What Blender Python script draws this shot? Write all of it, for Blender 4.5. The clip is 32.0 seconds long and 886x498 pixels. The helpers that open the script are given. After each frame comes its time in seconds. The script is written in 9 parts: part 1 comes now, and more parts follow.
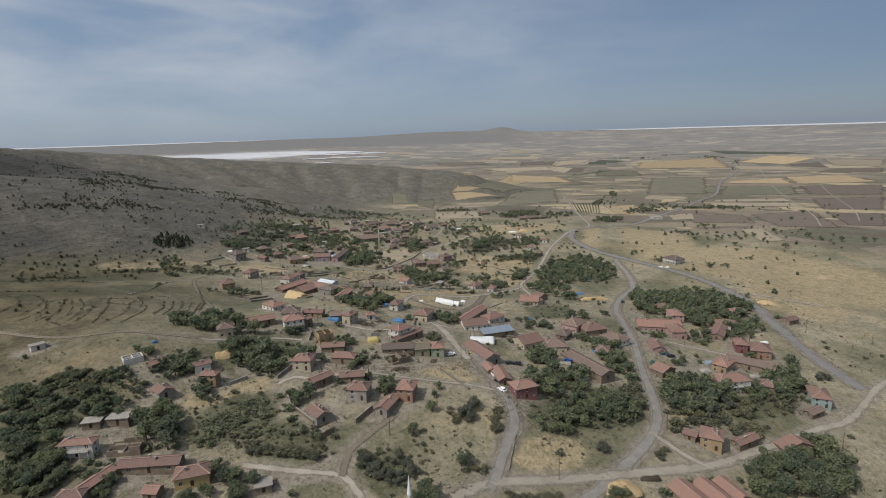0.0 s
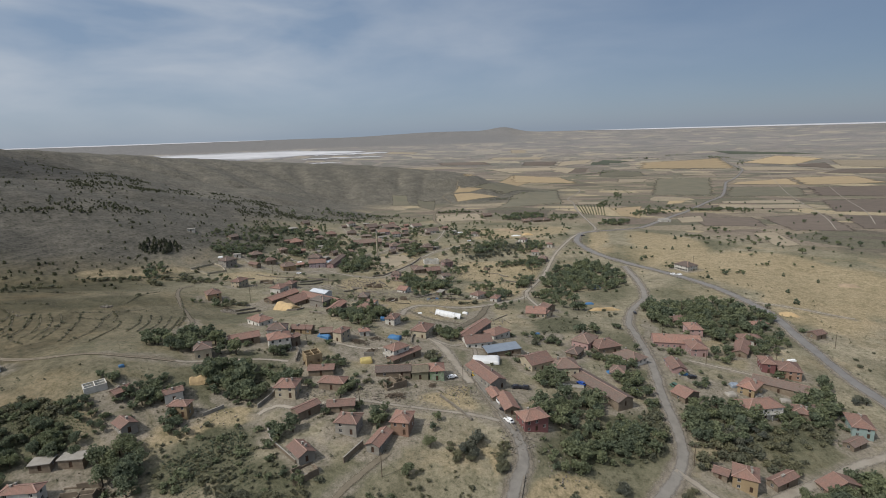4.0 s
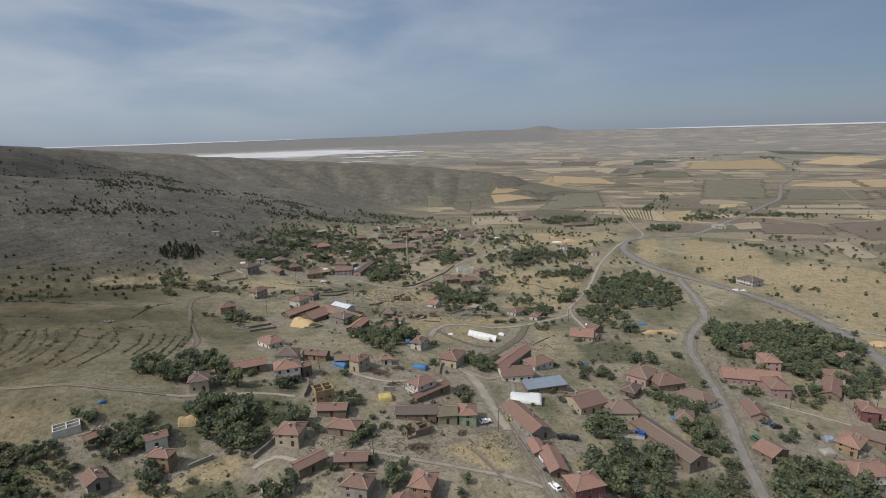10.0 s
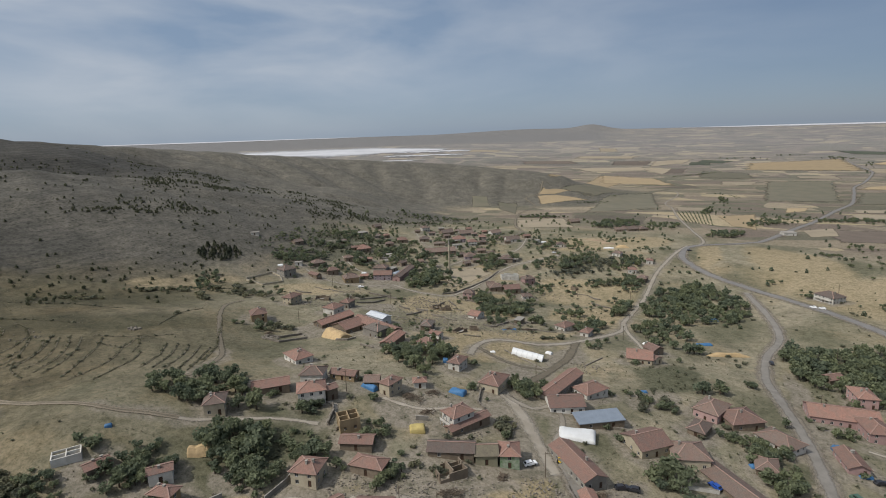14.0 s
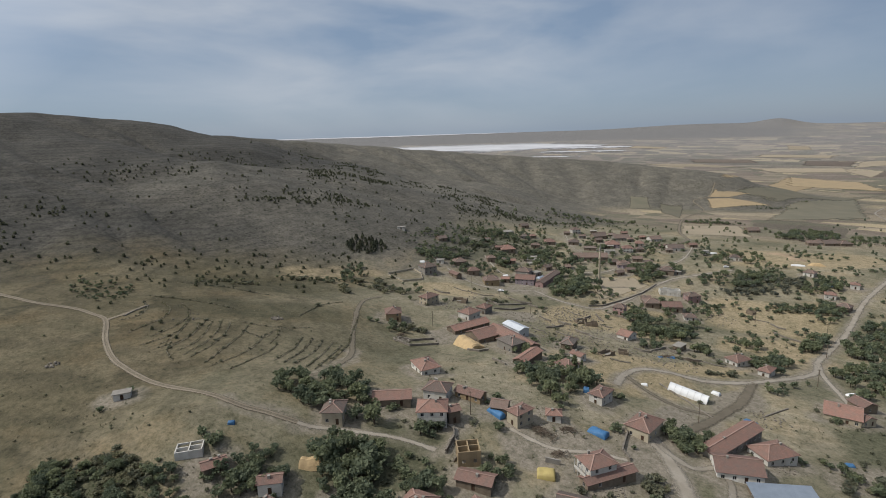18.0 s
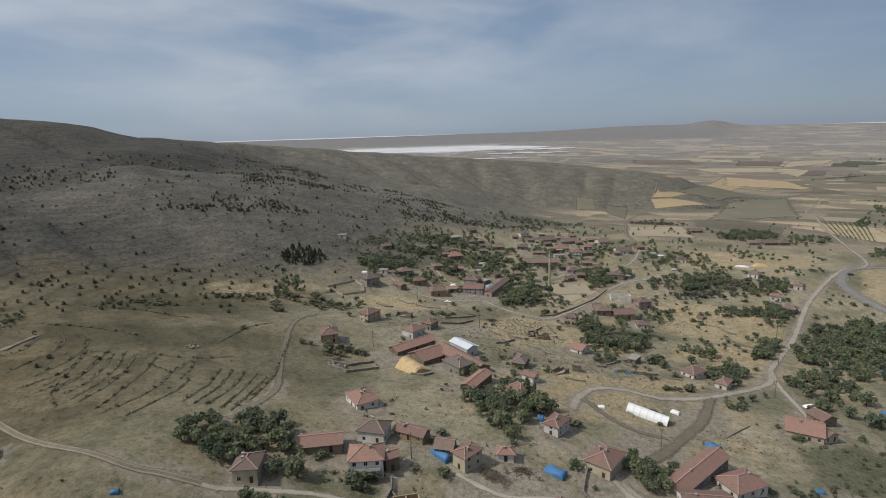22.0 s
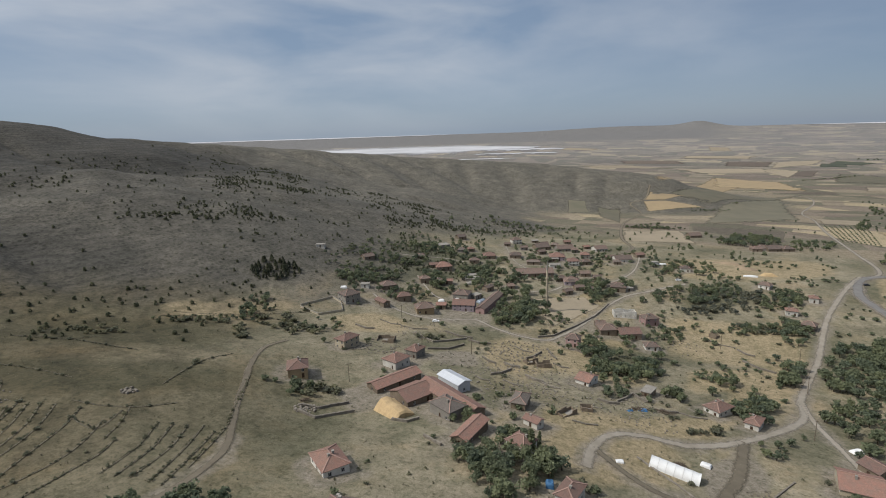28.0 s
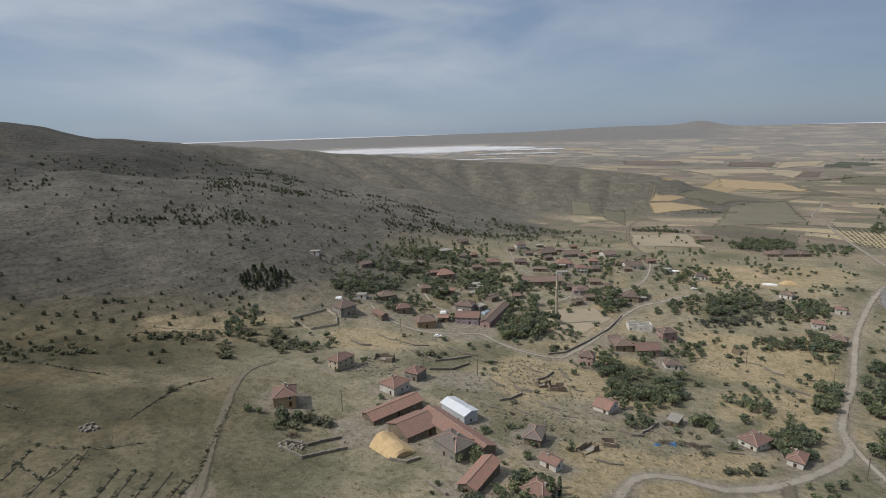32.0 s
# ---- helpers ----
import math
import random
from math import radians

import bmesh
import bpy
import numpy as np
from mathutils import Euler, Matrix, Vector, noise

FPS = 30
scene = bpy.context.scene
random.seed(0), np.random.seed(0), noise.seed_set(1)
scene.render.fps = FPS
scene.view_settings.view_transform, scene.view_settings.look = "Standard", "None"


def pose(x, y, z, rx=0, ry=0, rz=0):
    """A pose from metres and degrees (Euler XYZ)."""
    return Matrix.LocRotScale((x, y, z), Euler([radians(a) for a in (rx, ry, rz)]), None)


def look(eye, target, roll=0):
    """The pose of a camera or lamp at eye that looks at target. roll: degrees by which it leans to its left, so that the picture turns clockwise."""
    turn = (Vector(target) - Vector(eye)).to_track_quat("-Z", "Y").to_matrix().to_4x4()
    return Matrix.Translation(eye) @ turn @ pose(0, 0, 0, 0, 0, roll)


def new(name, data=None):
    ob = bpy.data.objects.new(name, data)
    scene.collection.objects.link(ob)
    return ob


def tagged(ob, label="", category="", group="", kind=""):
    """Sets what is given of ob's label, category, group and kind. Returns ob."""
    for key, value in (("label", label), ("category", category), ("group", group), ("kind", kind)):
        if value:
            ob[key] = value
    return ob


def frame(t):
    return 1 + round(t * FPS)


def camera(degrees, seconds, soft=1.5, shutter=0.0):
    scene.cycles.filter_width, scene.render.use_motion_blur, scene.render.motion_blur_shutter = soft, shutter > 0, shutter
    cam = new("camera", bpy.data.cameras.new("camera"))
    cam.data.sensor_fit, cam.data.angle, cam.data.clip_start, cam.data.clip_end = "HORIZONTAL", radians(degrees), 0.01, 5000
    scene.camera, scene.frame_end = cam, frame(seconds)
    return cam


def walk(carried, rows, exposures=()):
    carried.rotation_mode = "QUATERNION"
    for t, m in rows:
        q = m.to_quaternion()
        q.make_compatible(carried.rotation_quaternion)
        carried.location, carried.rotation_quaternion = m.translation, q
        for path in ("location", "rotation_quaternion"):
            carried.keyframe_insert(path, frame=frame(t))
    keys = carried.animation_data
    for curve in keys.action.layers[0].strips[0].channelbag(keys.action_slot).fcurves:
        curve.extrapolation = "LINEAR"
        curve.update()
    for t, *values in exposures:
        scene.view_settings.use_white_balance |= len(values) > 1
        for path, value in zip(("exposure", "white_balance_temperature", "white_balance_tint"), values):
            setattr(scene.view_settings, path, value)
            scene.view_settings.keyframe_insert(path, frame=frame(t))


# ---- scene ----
cam = camera(78.77, 32.0, soft=1.0)
# seconds, east, north, heading to the left; the drone keeps its height and tilt
PATH = [
    (0, -0.14, -0.09, 0.00),
    (0.5, -0.03, 2.87, 0.05),
    (1, 0.07, 5.82, 0.09),
    (1.5, 0.17, 8.78, 0.13),
    (2, 0.27, 11.75, 0.22),
    (2.5, 0.36, 14.71, 0.22),
    (3, 0.45, 17.68, 0.25),
    (3.5, 0.54, 20.66, 0.19),
    (4, 0.62, 23.63, 0.16),
    (4.5, 0.70, 26.61, 0.13),
    (5, 0.78, 29.59, 0.09),
    (5.5, 0.85, 32.57, 0.06),
    (6, 0.92, 35.55, 0.06),
    (6.5, 0.99, 38.54, 0.06),
    (7, 1.05, 41.53, 0.06),
    (7.5, 1.10, 44.51, 0.06),
    (8, 1.14, 47.50, 0.03),
    (8.5, 1.18, 50.50, 0.03),
    (9, 1.21, 53.49, 1.30),
    (9.5, 1.22, 56.48, 2.77),
    (10, 1.23, 59.47, 4.04),
    (10.5, 1.22, 62.46, 4.81),
    (11, 1.19, 65.45, 5.55),
    (11.5, 1.14, 68.44, 6.47),
    (12, 1.08, 71.43, 7.16),
    (12.5, 0.99, 74.41, 7.62),
    (13, 0.87, 77.40, 7.88),
    (13.5, 0.73, 80.38, 8.06),
    (14, 0.56, 83.36, 8.91),
    (14.5, 0.36, 86.33, 10.44),
    (15, 0.12, 89.30, 11.94),
    (15.5, -0.15, 92.27, 13.43),
    (16, -0.45, 95.24, 14.93),
    (16.5, -0.80, 98.20, 16.42),
    (17, -1.18, 101.16, 18.69),
    (17.5, -1.60, 104.12, 21.78),
    (18, -2.06, 107.07, 25.00),
    (18.5, -2.57, 110.01, 27.24),
    (19, -3.11, 112.95, 24.97),
    (19.5, -3.69, 115.89, 22.96),
    (20, -4.32, 118.82, 21.50),
    (20.5, -4.98, 121.74, 20.61),
    (21, -5.68, 124.66, 19.93),
    (21.5, -6.41, 127.58, 19.60),
    (22, -7.18, 130.48, 19.60),
    (22.5, -7.98, 133.39, 19.55),
    (23, -8.82, 136.28, 19.49),
    (23.5, -9.68, 139.17, 19.50),
    (24, -10.57, 142.05, 19.15),
    (24.5, -11.48, 144.93, 18.55),
    (25, -12.42, 147.80, 18.56),
    (25.5, -13.38, 150.66, 18.60),
    (26, -14.36, 153.52, 18.54),
    (26.5, -15.37, 156.37, 18.47),
    (27, -16.39, 159.21, 18.41),
    (27.5, -17.43, 162.04, 18.34),
    (28, -18.49, 164.86, 18.30),
    (28.5, -19.56, 167.68, 18.30),
    (29, -20.65, 170.49, 18.30),
    (29.5, -21.76, 173.29, 18.30),
    (30, -22.88, 176.08, 18.32),
    (30.5, -24.02, 178.87, 18.34),
    (31, -25.17, 181.65, 18.28),
    (31.5, -26.34, 184.41, 18.30),
    (32, -27.52, 187.18, 18.23),
]
walk(cam, [(t, look((x, y, 100.0), (x - 9.7691 * math.sin(radians(a)), y + 9.7691 * math.cos(radians(a)), 97.8630), -1.78)) for t, x, y, a in PATH])

# ---- daylight: a high, slightly hazy sun and a pale sky with thin cloud ----
SUN_FROM = Vector((-0.84, -0.54, 0)).normalized()
SUN_HEIGHT = radians(50)
world = bpy.data.worlds.new("sky")
scene.world = world
world.use_nodes = True
wn, wl = world.node_tree.nodes, world.node_tree.links
wn.clear()
sky = wn.new("ShaderNodeTexSky")
sky.sky_type, sky.sun_disc = "NISHITA", False
sky.sun_elevation, sky.sun_rotation = SUN_HEIGHT, math.atan2(SUN_FROM.x, SUN_FROM.y)
sky.air_density, sky.dust_density, sky.ozone_density, sky.altitude = 1.0, 1.0, 2.0, 1000
place = wn.new("ShaderNodeTexCoord")
flatten = wn.new("ShaderNodeMapping")
flatten.inputs["Rotation"].default_value = (0.25, -0.2, 0.35)
flatten.inputs["Scale"].default_value = (1.6, 0.8, 5.0)
wisps = wn.new("ShaderNodeTexNoise")
wisps.inputs["Scale"].default_value, wisps.inputs["Detail"].default_value = 2.2, 5.0
wisps.inputs["Roughness"].default_value, wisps.inputs["Distortion"].default_value = 0.48, 0.25
thin = wn.new("ShaderNodeMapRange")
thin.inputs["From Min"].default_value, thin.inputs["From Max"].default_value = 0.36, 0.80
thin.inputs["To Min"].default_value, thin.inputs["To Max"].default_value = 0.0, 0.75
haze = wn.new("ShaderNodeMix")
haze.data_type = "RGBA"
haze.inputs["Factor"].default_value = 0.70
cloud = wn.new("ShaderNodeMix")
cloud.data_type = "RGBA"
cloud.inputs["B"].default_value = (7.9, 8.3, 8.9, 1)
tone = wn.new("ShaderNodeMix")
tone.data_type = "RGBA"
tone.inputs["A"].default_value, tone.inputs["B"].default_value = (2.10, 2.90, 4.40, 1), (3.45, 4.62, 6.45, 1)
glow = wn.new("ShaderNodeBackground")
glow.inputs["Strength"].default_value = 0.072
out = wn.new("ShaderNodeOutputWorld")
wl.new(place.outputs["Generated"], flatten.inputs["Vector"])
wl.new(flatten.outputs["Vector"], wisps.inputs["Vector"])
wl.new(wisps.outputs["Fac"], thin.inputs["Value"])
wl.new(sky.outputs["Color"], haze.inputs["A"])
wl.new(haze.outputs["Result"], cloud.inputs["A"])
side = wn.new("ShaderNodeSeparateXYZ")
wl.new(place.outputs["Generated"], side.inputs["Vector"])
west = wn.new("ShaderNodeMapRange")
west.inputs["From Min"].default_value, west.inputs["From Max"].default_value = 0.62, -0.25
west.inputs["To Min"].default_value, west.inputs["To Max"].default_value = 0.05, 1.0
wl.new(side.outputs["X"], west.inputs["Value"])
wl.new(west.outputs["Result"], tone.inputs["Factor"])
wl.new(tone.outputs["Result"], haze.inputs["B"])
amount = wn.new("ShaderNodeMath")
amount.operation = "MULTIPLY"
wl.new(thin.outputs["Result"], amount.inputs[0])
wl.new(west.outputs["Result"], amount.inputs[1])
high = wn.new("ShaderNodeMapRange")
high.inputs["From Min"].default_value, high.inputs["From Max"].default_value = 0.0, 0.15
wl.new(side.outputs["Z"], high.inputs["Value"])
veil = wn.new("ShaderNodeMath")
veil.operation = "MULTIPLY"
wl.new(amount.outputs["Value"], veil.inputs[0])
wl.new(high.outputs["Result"], veil.inputs[1])
# a broad thin cloud bank over the salt lakes
over = wn.new("ShaderNodeVectorMath")
over.operation = "DOT_PRODUCT"
over.inputs[1].default_value = Vector((-0.53, 0.82, 0.21)).normalized()
wl.new(place.outputs["Generated"], over.inputs[0])
bank = wn.new("ShaderNodeMapRange")
bank.inputs["From Min"].default_value, bank.inputs["From Max"].default_value = 0.90, 0.995
bank.inputs["To Min"].default_value, bank.inputs["To Max"].default_value = 0.0, 0.42
wl.new(over.outputs["Value"], bank.inputs["Value"])
thicker = wn.new("ShaderNodeMath")
thicker.operation = "MULTIPLY"
wl.new(bank.outputs["Result"], thicker.inputs[0])
wl.new(thin.outputs["Result"], thicker.inputs[1])
overcast = wn.new("ShaderNodeMath")
overcast.operation, overcast.use_clamp = "ADD", True
wl.new(veil.outputs["Value"], overcast.inputs[0])
wl.new(thicker.outputs["Value"], overcast.inputs[1])
wl.new(overcast.outputs["Value"], cloud.inputs["Factor"])
# the hazy sky grows brighter towards the sun
toward = wn.new("ShaderNodeVectorMath")
toward.operation = "DOT_PRODUCT"
toward.inputs[1].default_value = SUN_FROM * math.cos(SUN_HEIGHT) + Vector((0, 0, math.sin(SUN_HEIGHT)))
wl.new(place.outputs["Generated"], toward.inputs[0])
aureole = wn.new("ShaderNodeMapRange")
aureole.inputs["From Min"].default_value, aureole.inputs["From Max"].default_value = 0.35, 1.0
wl.new(toward.outputs["Value"], aureole.inputs["Value"])
bright = wn.new("ShaderNodeMix")
bright.data_type = "RGBA"
bright.inputs["B"].default_value = (15.0, 15.5, 16.5, 1)
wl.new(aureole.outputs["Result"], bright.inputs["Factor"])
wl.new(cloud.outputs["Result"], bright.inputs["A"])
wl.new(bright.outputs["Result"], glow.inputs["Color"])
wl.new(glow.outputs["Background"], out.inputs["Surface"])

sun = new("sun", bpy.data.lights.new("sun", "SUN"))
sun.data.energy, sun.data.angle, sun.data.color = 3.15, radians(0.6), (1.0, 0.955, 0.89)
sun.rotation_mode = "QUATERNION"
sun.rotation_quaternion = (SUN_FROM * math.cos(SUN_HEIGHT) + Vector((0, 0, math.sin(SUN_HEIGHT)))).to_track_quat("Z", "Y")
scene.view_settings.exposure = 0.0

# ---- materials ----
def material(name, rough=0.9, metal=0.0):
    m = bpy.data.materials.new(name)
    m.use_nodes = True
    b = m.node_tree.nodes["Principled BSDF"]
    b.inputs["Roughness"].default_value, b.inputs["Metallic"].default_value = rough, metal
    b.inputs["Specular IOR Level"].default_value = 0.25
    return m, m.node_tree.nodes, m.node_tree.links, b


def noise_node(n, l, coords, scale, detail=4.0, rough=0.6, stretch=None):
    t = n.new("ShaderNodeTexNoise")
    t.inputs["Scale"].default_value, t.inputs["Detail"].default_value, t.inputs["Roughness"].default_value = scale, detail, rough
    if stretch:
        mp = n.new("ShaderNodeMapping")
        mp.inputs["Scale"].default_value = stretch
        l.new(coords, mp.inputs["Vector"])
        coords = mp.outputs["Vector"]
    l.new(coords, t.inputs["Vector"])
    return t.outputs["Fac"]


def ramp_node(n, l, value, stops, step=False):
    r = n.new("ShaderNodeValToRGB")
    if step:
        r.color_ramp.interpolation = "CONSTANT"
    while len(r.color_ramp.elements) < len(stops):
        r.color_ramp.elements.new(0.5)
    for e, (at, colour) in zip(r.color_ramp.elements, stops):
        e.position, e.color = at, (*colour, 1)
    l.new(value, r.inputs["Fac"])
    return r.outputs["Color"]


def mix_node(n, l, factor, a, b, blend="MIX"):
    m = n.new("ShaderNodeMix")
    m.data_type, m.blend_type = "RGBA", blend
    for slot, value in (("Factor", factor), ("A", a), ("B", b)):
        if isinstance(value, (int, float)):
            m.inputs[slot].default_value = value
        elif isinstance(value, tuple):
            m.inputs[slot].default_value = (*value, 1)
        else:
            l.new(value, m.inputs[slot])
    return m.outputs["Result"]


def between(n, l, value, a, b):
    r = n.new("ShaderNodeMapRange")
    r.inputs["From Min"].default_value, r.inputs["From Max"].default_value = a, b
    l.new(value, r.inputs["Value"])
    return r.outputs["Result"]


def relief(n, l, b, height, strength, distance):
    k = n.new("ShaderNodeBump")
    k.inputs["Strength"].default_value, k.inputs["Distance"].default_value = strength, distance
    l.new(height, k.inputs["Height"])
    l.new(k.outputs["Normal"], b.inputs["Normal"])


def plain(name, colour, second=None, scale=1.2, rough=0.9, metal=0.0, bumpy=0.3, random_tint=0.25, depth=0.05, ragged=False, strip=0.0):
    """A weathered matt surface: two scales of variation, each object a little different."""
    m, n, l, b = material(name, rough, metal)
    second = second or tuple(c * 0.68 for c in colour)
    at = n.new("ShaderNodeTexCoord").outputs["Object"]
    broad, fine = noise_node(n, l, at, scale * 0.3, 5), noise_node(n, l, at, scale * 4, 5, 0.7)
    c = mix_node(n, l, between(n, l, broad, 0.38, 0.68), colour, second)
    c = mix_node(n, l, between(n, l, fine, 0.3, 0.75), c, mix_node(n, l, 0.5, c, tuple(v * 0.7 for v in second)))
    if random_tint:
        own = n.new("ShaderNodeObjectInfo").outputs["Random"]
        c = mix_node(n, l, own, c, mix_node(n, l, 1.0, c, (1 - random_tint, 1 - random_tint, 1 - random_tint), "MULTIPLY"))
    l.new(c, b.inputs["Base Color"])
    if bumpy:
        relief(n, l, b, fine, bumpy, depth)
    if ragged:
        # the plot thins out unevenly towards its borders
        uv = n.new("ShaderNodeSeparateXYZ")
        l.new(n.new("ShaderNodeUVMap").outputs["UV"], uv.inputs["Vector"])

        def sum_of(op, p, q):
            k = n.new("ShaderNodeMath")
            k.operation = op
            for slot, value in enumerate((p, q)):
                if isinstance(value, float):
                    k.inputs[slot].default_value = value
                else:
                    l.new(value, k.inputs[slot])
            return k.outputs["Value"]

        u, v = uv.outputs["X"], uv.outputs["Y"]
        edge = sum_of("MINIMUM", v, sum_of("SUBTRACT", 1.0, v))
        if not strip:
            edge = sum_of("MINIMUM", sum_of("MINIMUM", u, sum_of("SUBTRACT", 1.0, u)), edge)
        edge = sum_of("ADD", sum_of("MULTIPLY", edge, strip or 5.0), sum_of("MULTIPLY", sum_of("SUBTRACT", noise_node(n, l, at, ragged, 6, 0.7), 0.5), 1.4))
        l.new(between(n, l, edge, 0.08, 0.75 if strip else 0.36), b.inputs["Alpha"])
    return m


def ground_material():
    m, n, l, b = material("dry_land", 0.95)
    at = n.new("ShaderNodeNewGeometry").outputs["Position"]
    cover = n.new("ShaderNodeVertexColor")
    cover.layer_name = "cover"
    part = n.new("ShaderNodeSeparateColor")
    l.new(cover.outputs["Color"], part.inputs["Color"])
    hill, field, lush = part.outputs["Red"], part.outputs["Green"], part.outputs["Blue"]
    broad, mid, fine = noise_node(n, l, at, 0.011, 6, 0.62), noise_node(n, l, at, 0.06, 6, 0.65), noise_node(n, l, at, 0.55, 6, 0.75)
    # dry grass, bare earth and greener hollows
    grass = ramp_node(n, l, mid, [(0.28, (0.172, 0.150, 0.108)), (0.42, (0.222, 0.192, 0.137)), (0.54, (0.275, 0.237, 0.170)), (0.72, (0.330, 0.287, 0.210))])
    grass = mix_node(n, l, between(n, l, broad, 0.42, 0.62), grass, mix_node(n, l, 0.55, grass, (0.150, 0.138, 0.085)))
    warm, cool = noise_node(n, l, at, 0.026, 6, 0.68), noise_node(n, l, at, 0.043, 6, 0.7, (1.0, 1.4, 1.0))
    grass = mix_node(n, l, between(n, l, warm, 0.50, 0.70), grass, mix_node(n, l, 0.6, grass, (0.330, 0.245, 0.145)))
    grass = mix_node(n, l, between(n, l, cool, 0.52, 0.68), grass, mix_node(n, l, 0.6, grass, (0.165, 0.160, 0.108)))
    grass = mix_node(n, l, lush, grass, mix_node(n, l, 0.7, grass, (0.105, 0.102, 0.062)))
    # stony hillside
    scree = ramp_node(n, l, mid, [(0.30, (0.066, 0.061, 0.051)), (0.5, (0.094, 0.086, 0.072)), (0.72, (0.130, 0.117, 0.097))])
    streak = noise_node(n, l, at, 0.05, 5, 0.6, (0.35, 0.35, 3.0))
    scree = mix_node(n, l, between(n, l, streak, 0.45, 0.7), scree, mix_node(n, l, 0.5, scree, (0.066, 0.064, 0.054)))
    # alpha darkens rock and grass: painted cloud shade plus close growth
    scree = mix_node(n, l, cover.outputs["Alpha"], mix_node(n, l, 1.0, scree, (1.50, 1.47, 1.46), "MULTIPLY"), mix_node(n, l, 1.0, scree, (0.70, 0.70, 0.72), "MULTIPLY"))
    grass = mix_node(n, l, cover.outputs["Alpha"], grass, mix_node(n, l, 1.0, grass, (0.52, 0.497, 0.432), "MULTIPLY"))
    # pale dry grass, trodden earth and green weeds, each with a ragged border
    kinds = n.new("ShaderNodeVertexColor")
    kinds.layer_name = "soil"
    some = n.new("ShaderNodeSeparateColor")
    l.new(kinds.outputs["Color"], some.inputs["Color"])
    rag = noise_node(n, l, at, 0.25, 7, 0.75)
    own = noise_node(n, l, at, 0.9, 6, 0.75)
    for channel, a_colour, b_colour, most in (("Red", (0.385, 0.302, 0.186), (0.285, 0.224, 0.140), 0.75), ("Green", (0.275, 0.238, 0.192), (0.190, 0.163, 0.130), 0.9), ("Blue", (0.068, 0.074, 0.042), (0.135, 0.124, 0.080), 0.92)):
        add = n.new("ShaderNodeMath")
        add.operation = "ADD"
        l.new(some.outputs[channel], add.inputs[0])
        l.new(rag, add.inputs[1])
        amount = between(n, l, add.outputs["Value"], 0.72, 1.28)
        less = n.new("ShaderNodeMath")
        less.operation = "MULTIPLY"
        l.new(amount, less.inputs[0])
        less.inputs[1].default_value = most
        grass = mix_node(n, l, less.outputs["Value"], grass, mix_node(n, l, between(n, l, own, 0.35, 0.65), a_colour, b_colour))
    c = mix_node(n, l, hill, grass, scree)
    # narrow treads that follow the contours of the slopes
    height = n.new("ShaderNodeSeparateXYZ")
    l.new(at, height.inputs["Vector"])
    wave = n.new("ShaderNodeMath")
    wave.operation = "MULTIPLY_ADD"
    l.new(mid, wave.inputs[0])
    wave.inputs[1].default_value = 9.0
    step = n.new("ShaderNodeMath")
    step.operation = "MULTIPLY_ADD"
    l.new(height.outputs["Z"], step.inputs[0])
    step.inputs[1].default_value = 2.4
    l.new(wave.outputs["Value"], step.inputs[2])
    ripple = n.new("ShaderNodeMath")
    ripple.operation = "SINE"
    l.new(step.outputs["Value"], ripple.inputs[0])
    tread = mix_node(n, l, between(n, l, ripple.outputs["Value"], 0.3, 0.95), c, mix_node(n, l, 1.0, c, (0.74, 0.75, 0.74), "MULTIPLY"))
    c = mix_node(n, l, cover.outputs["Alpha"], c, tread)
    # strips of stubble, fallow and ploughed land
    turn = n.new("ShaderNodeMapping")
    turn.inputs["Rotation"].default_value = (0, 0, 0.14)
    l.new(at, turn.inputs["Vector"])
    wander = n.new("ShaderNodeVectorMath")
    wander.operation = "MULTIPLY_ADD"
    warp = n.new("ShaderNodeTexNoise")
    warp.inputs["Scale"].default_value = 0.004
    l.new(at, warp.inputs["Vector"])
    l.new(warp.outputs["Color"], wander.inputs[0])
    wander.inputs[1].default_value = (70, 45, 0)
    l.new(turn.outputs["Vector"], wander.inputs[2])
    cells = []
    for wide, deep, angle in ((210.0, 62.0, 0.0), (420.0, 120.0, -0.30), (95.0, 150.0, 0.55)):
        mp = n.new("ShaderNodeMapping")
        mp.vector_type = "TEXTURE"
        mp.inputs["Rotation"].default_value, mp.inputs["Scale"].default_value = (0, 0, angle), (wide, deep, 1e6)
        l.new(wander.outputs["Vector"], mp.inputs["Vector"])
        k = n.new("ShaderNodeTexVoronoi")
        k.voronoi_dimensions, k.distance = "2D", "CHEBYCHEV"
        k.inputs["Scale"].default_value = 1.0
        l.new(mp.outputs["Vector"], k.inputs["Vector"])
        own = n.new("ShaderNodeSeparateColor")
        l.new(k.outputs["Color"], own.inputs["Color"])
        cells.append(own.outputs["Red"])
    mixed = mix_node(n, l, 0.36, mix_node(n, l, 0.40, cells[0], cells[1]), cells[2])
    land = ramp_node(n, l, mixed, [(0.0, (0.110, 0.092, 0.074)), (0.24, (0.165, 0.148, 0.106)), (0.34, (0.225, 0.180, 0.142)), (0.42, (0.120, 0.112, 0.080)), (0.49, (0.265, 0.216, 0.158)),
                                   (0.56, (0.168, 0.132, 0.108)), (0.63, (0.410, 0.330, 0.215)), (0.70, (0.140, 0.130, 0.092)), (0.78, (0.330, 0.270, 0.195))], True)
    land = mix_node(n, l, between(n, l, noise_node(n, l, at, 0.02, 6, 0.7), 0.3, 0.7), land, mix_node(n, l, 0.4, land, (0.19, 0.16, 0.115)))
    c = mix_node(n, l, field, c, land)
    # aerial haze painted into the colour: far hills and plain turn mauve grey
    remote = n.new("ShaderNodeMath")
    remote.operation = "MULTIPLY"
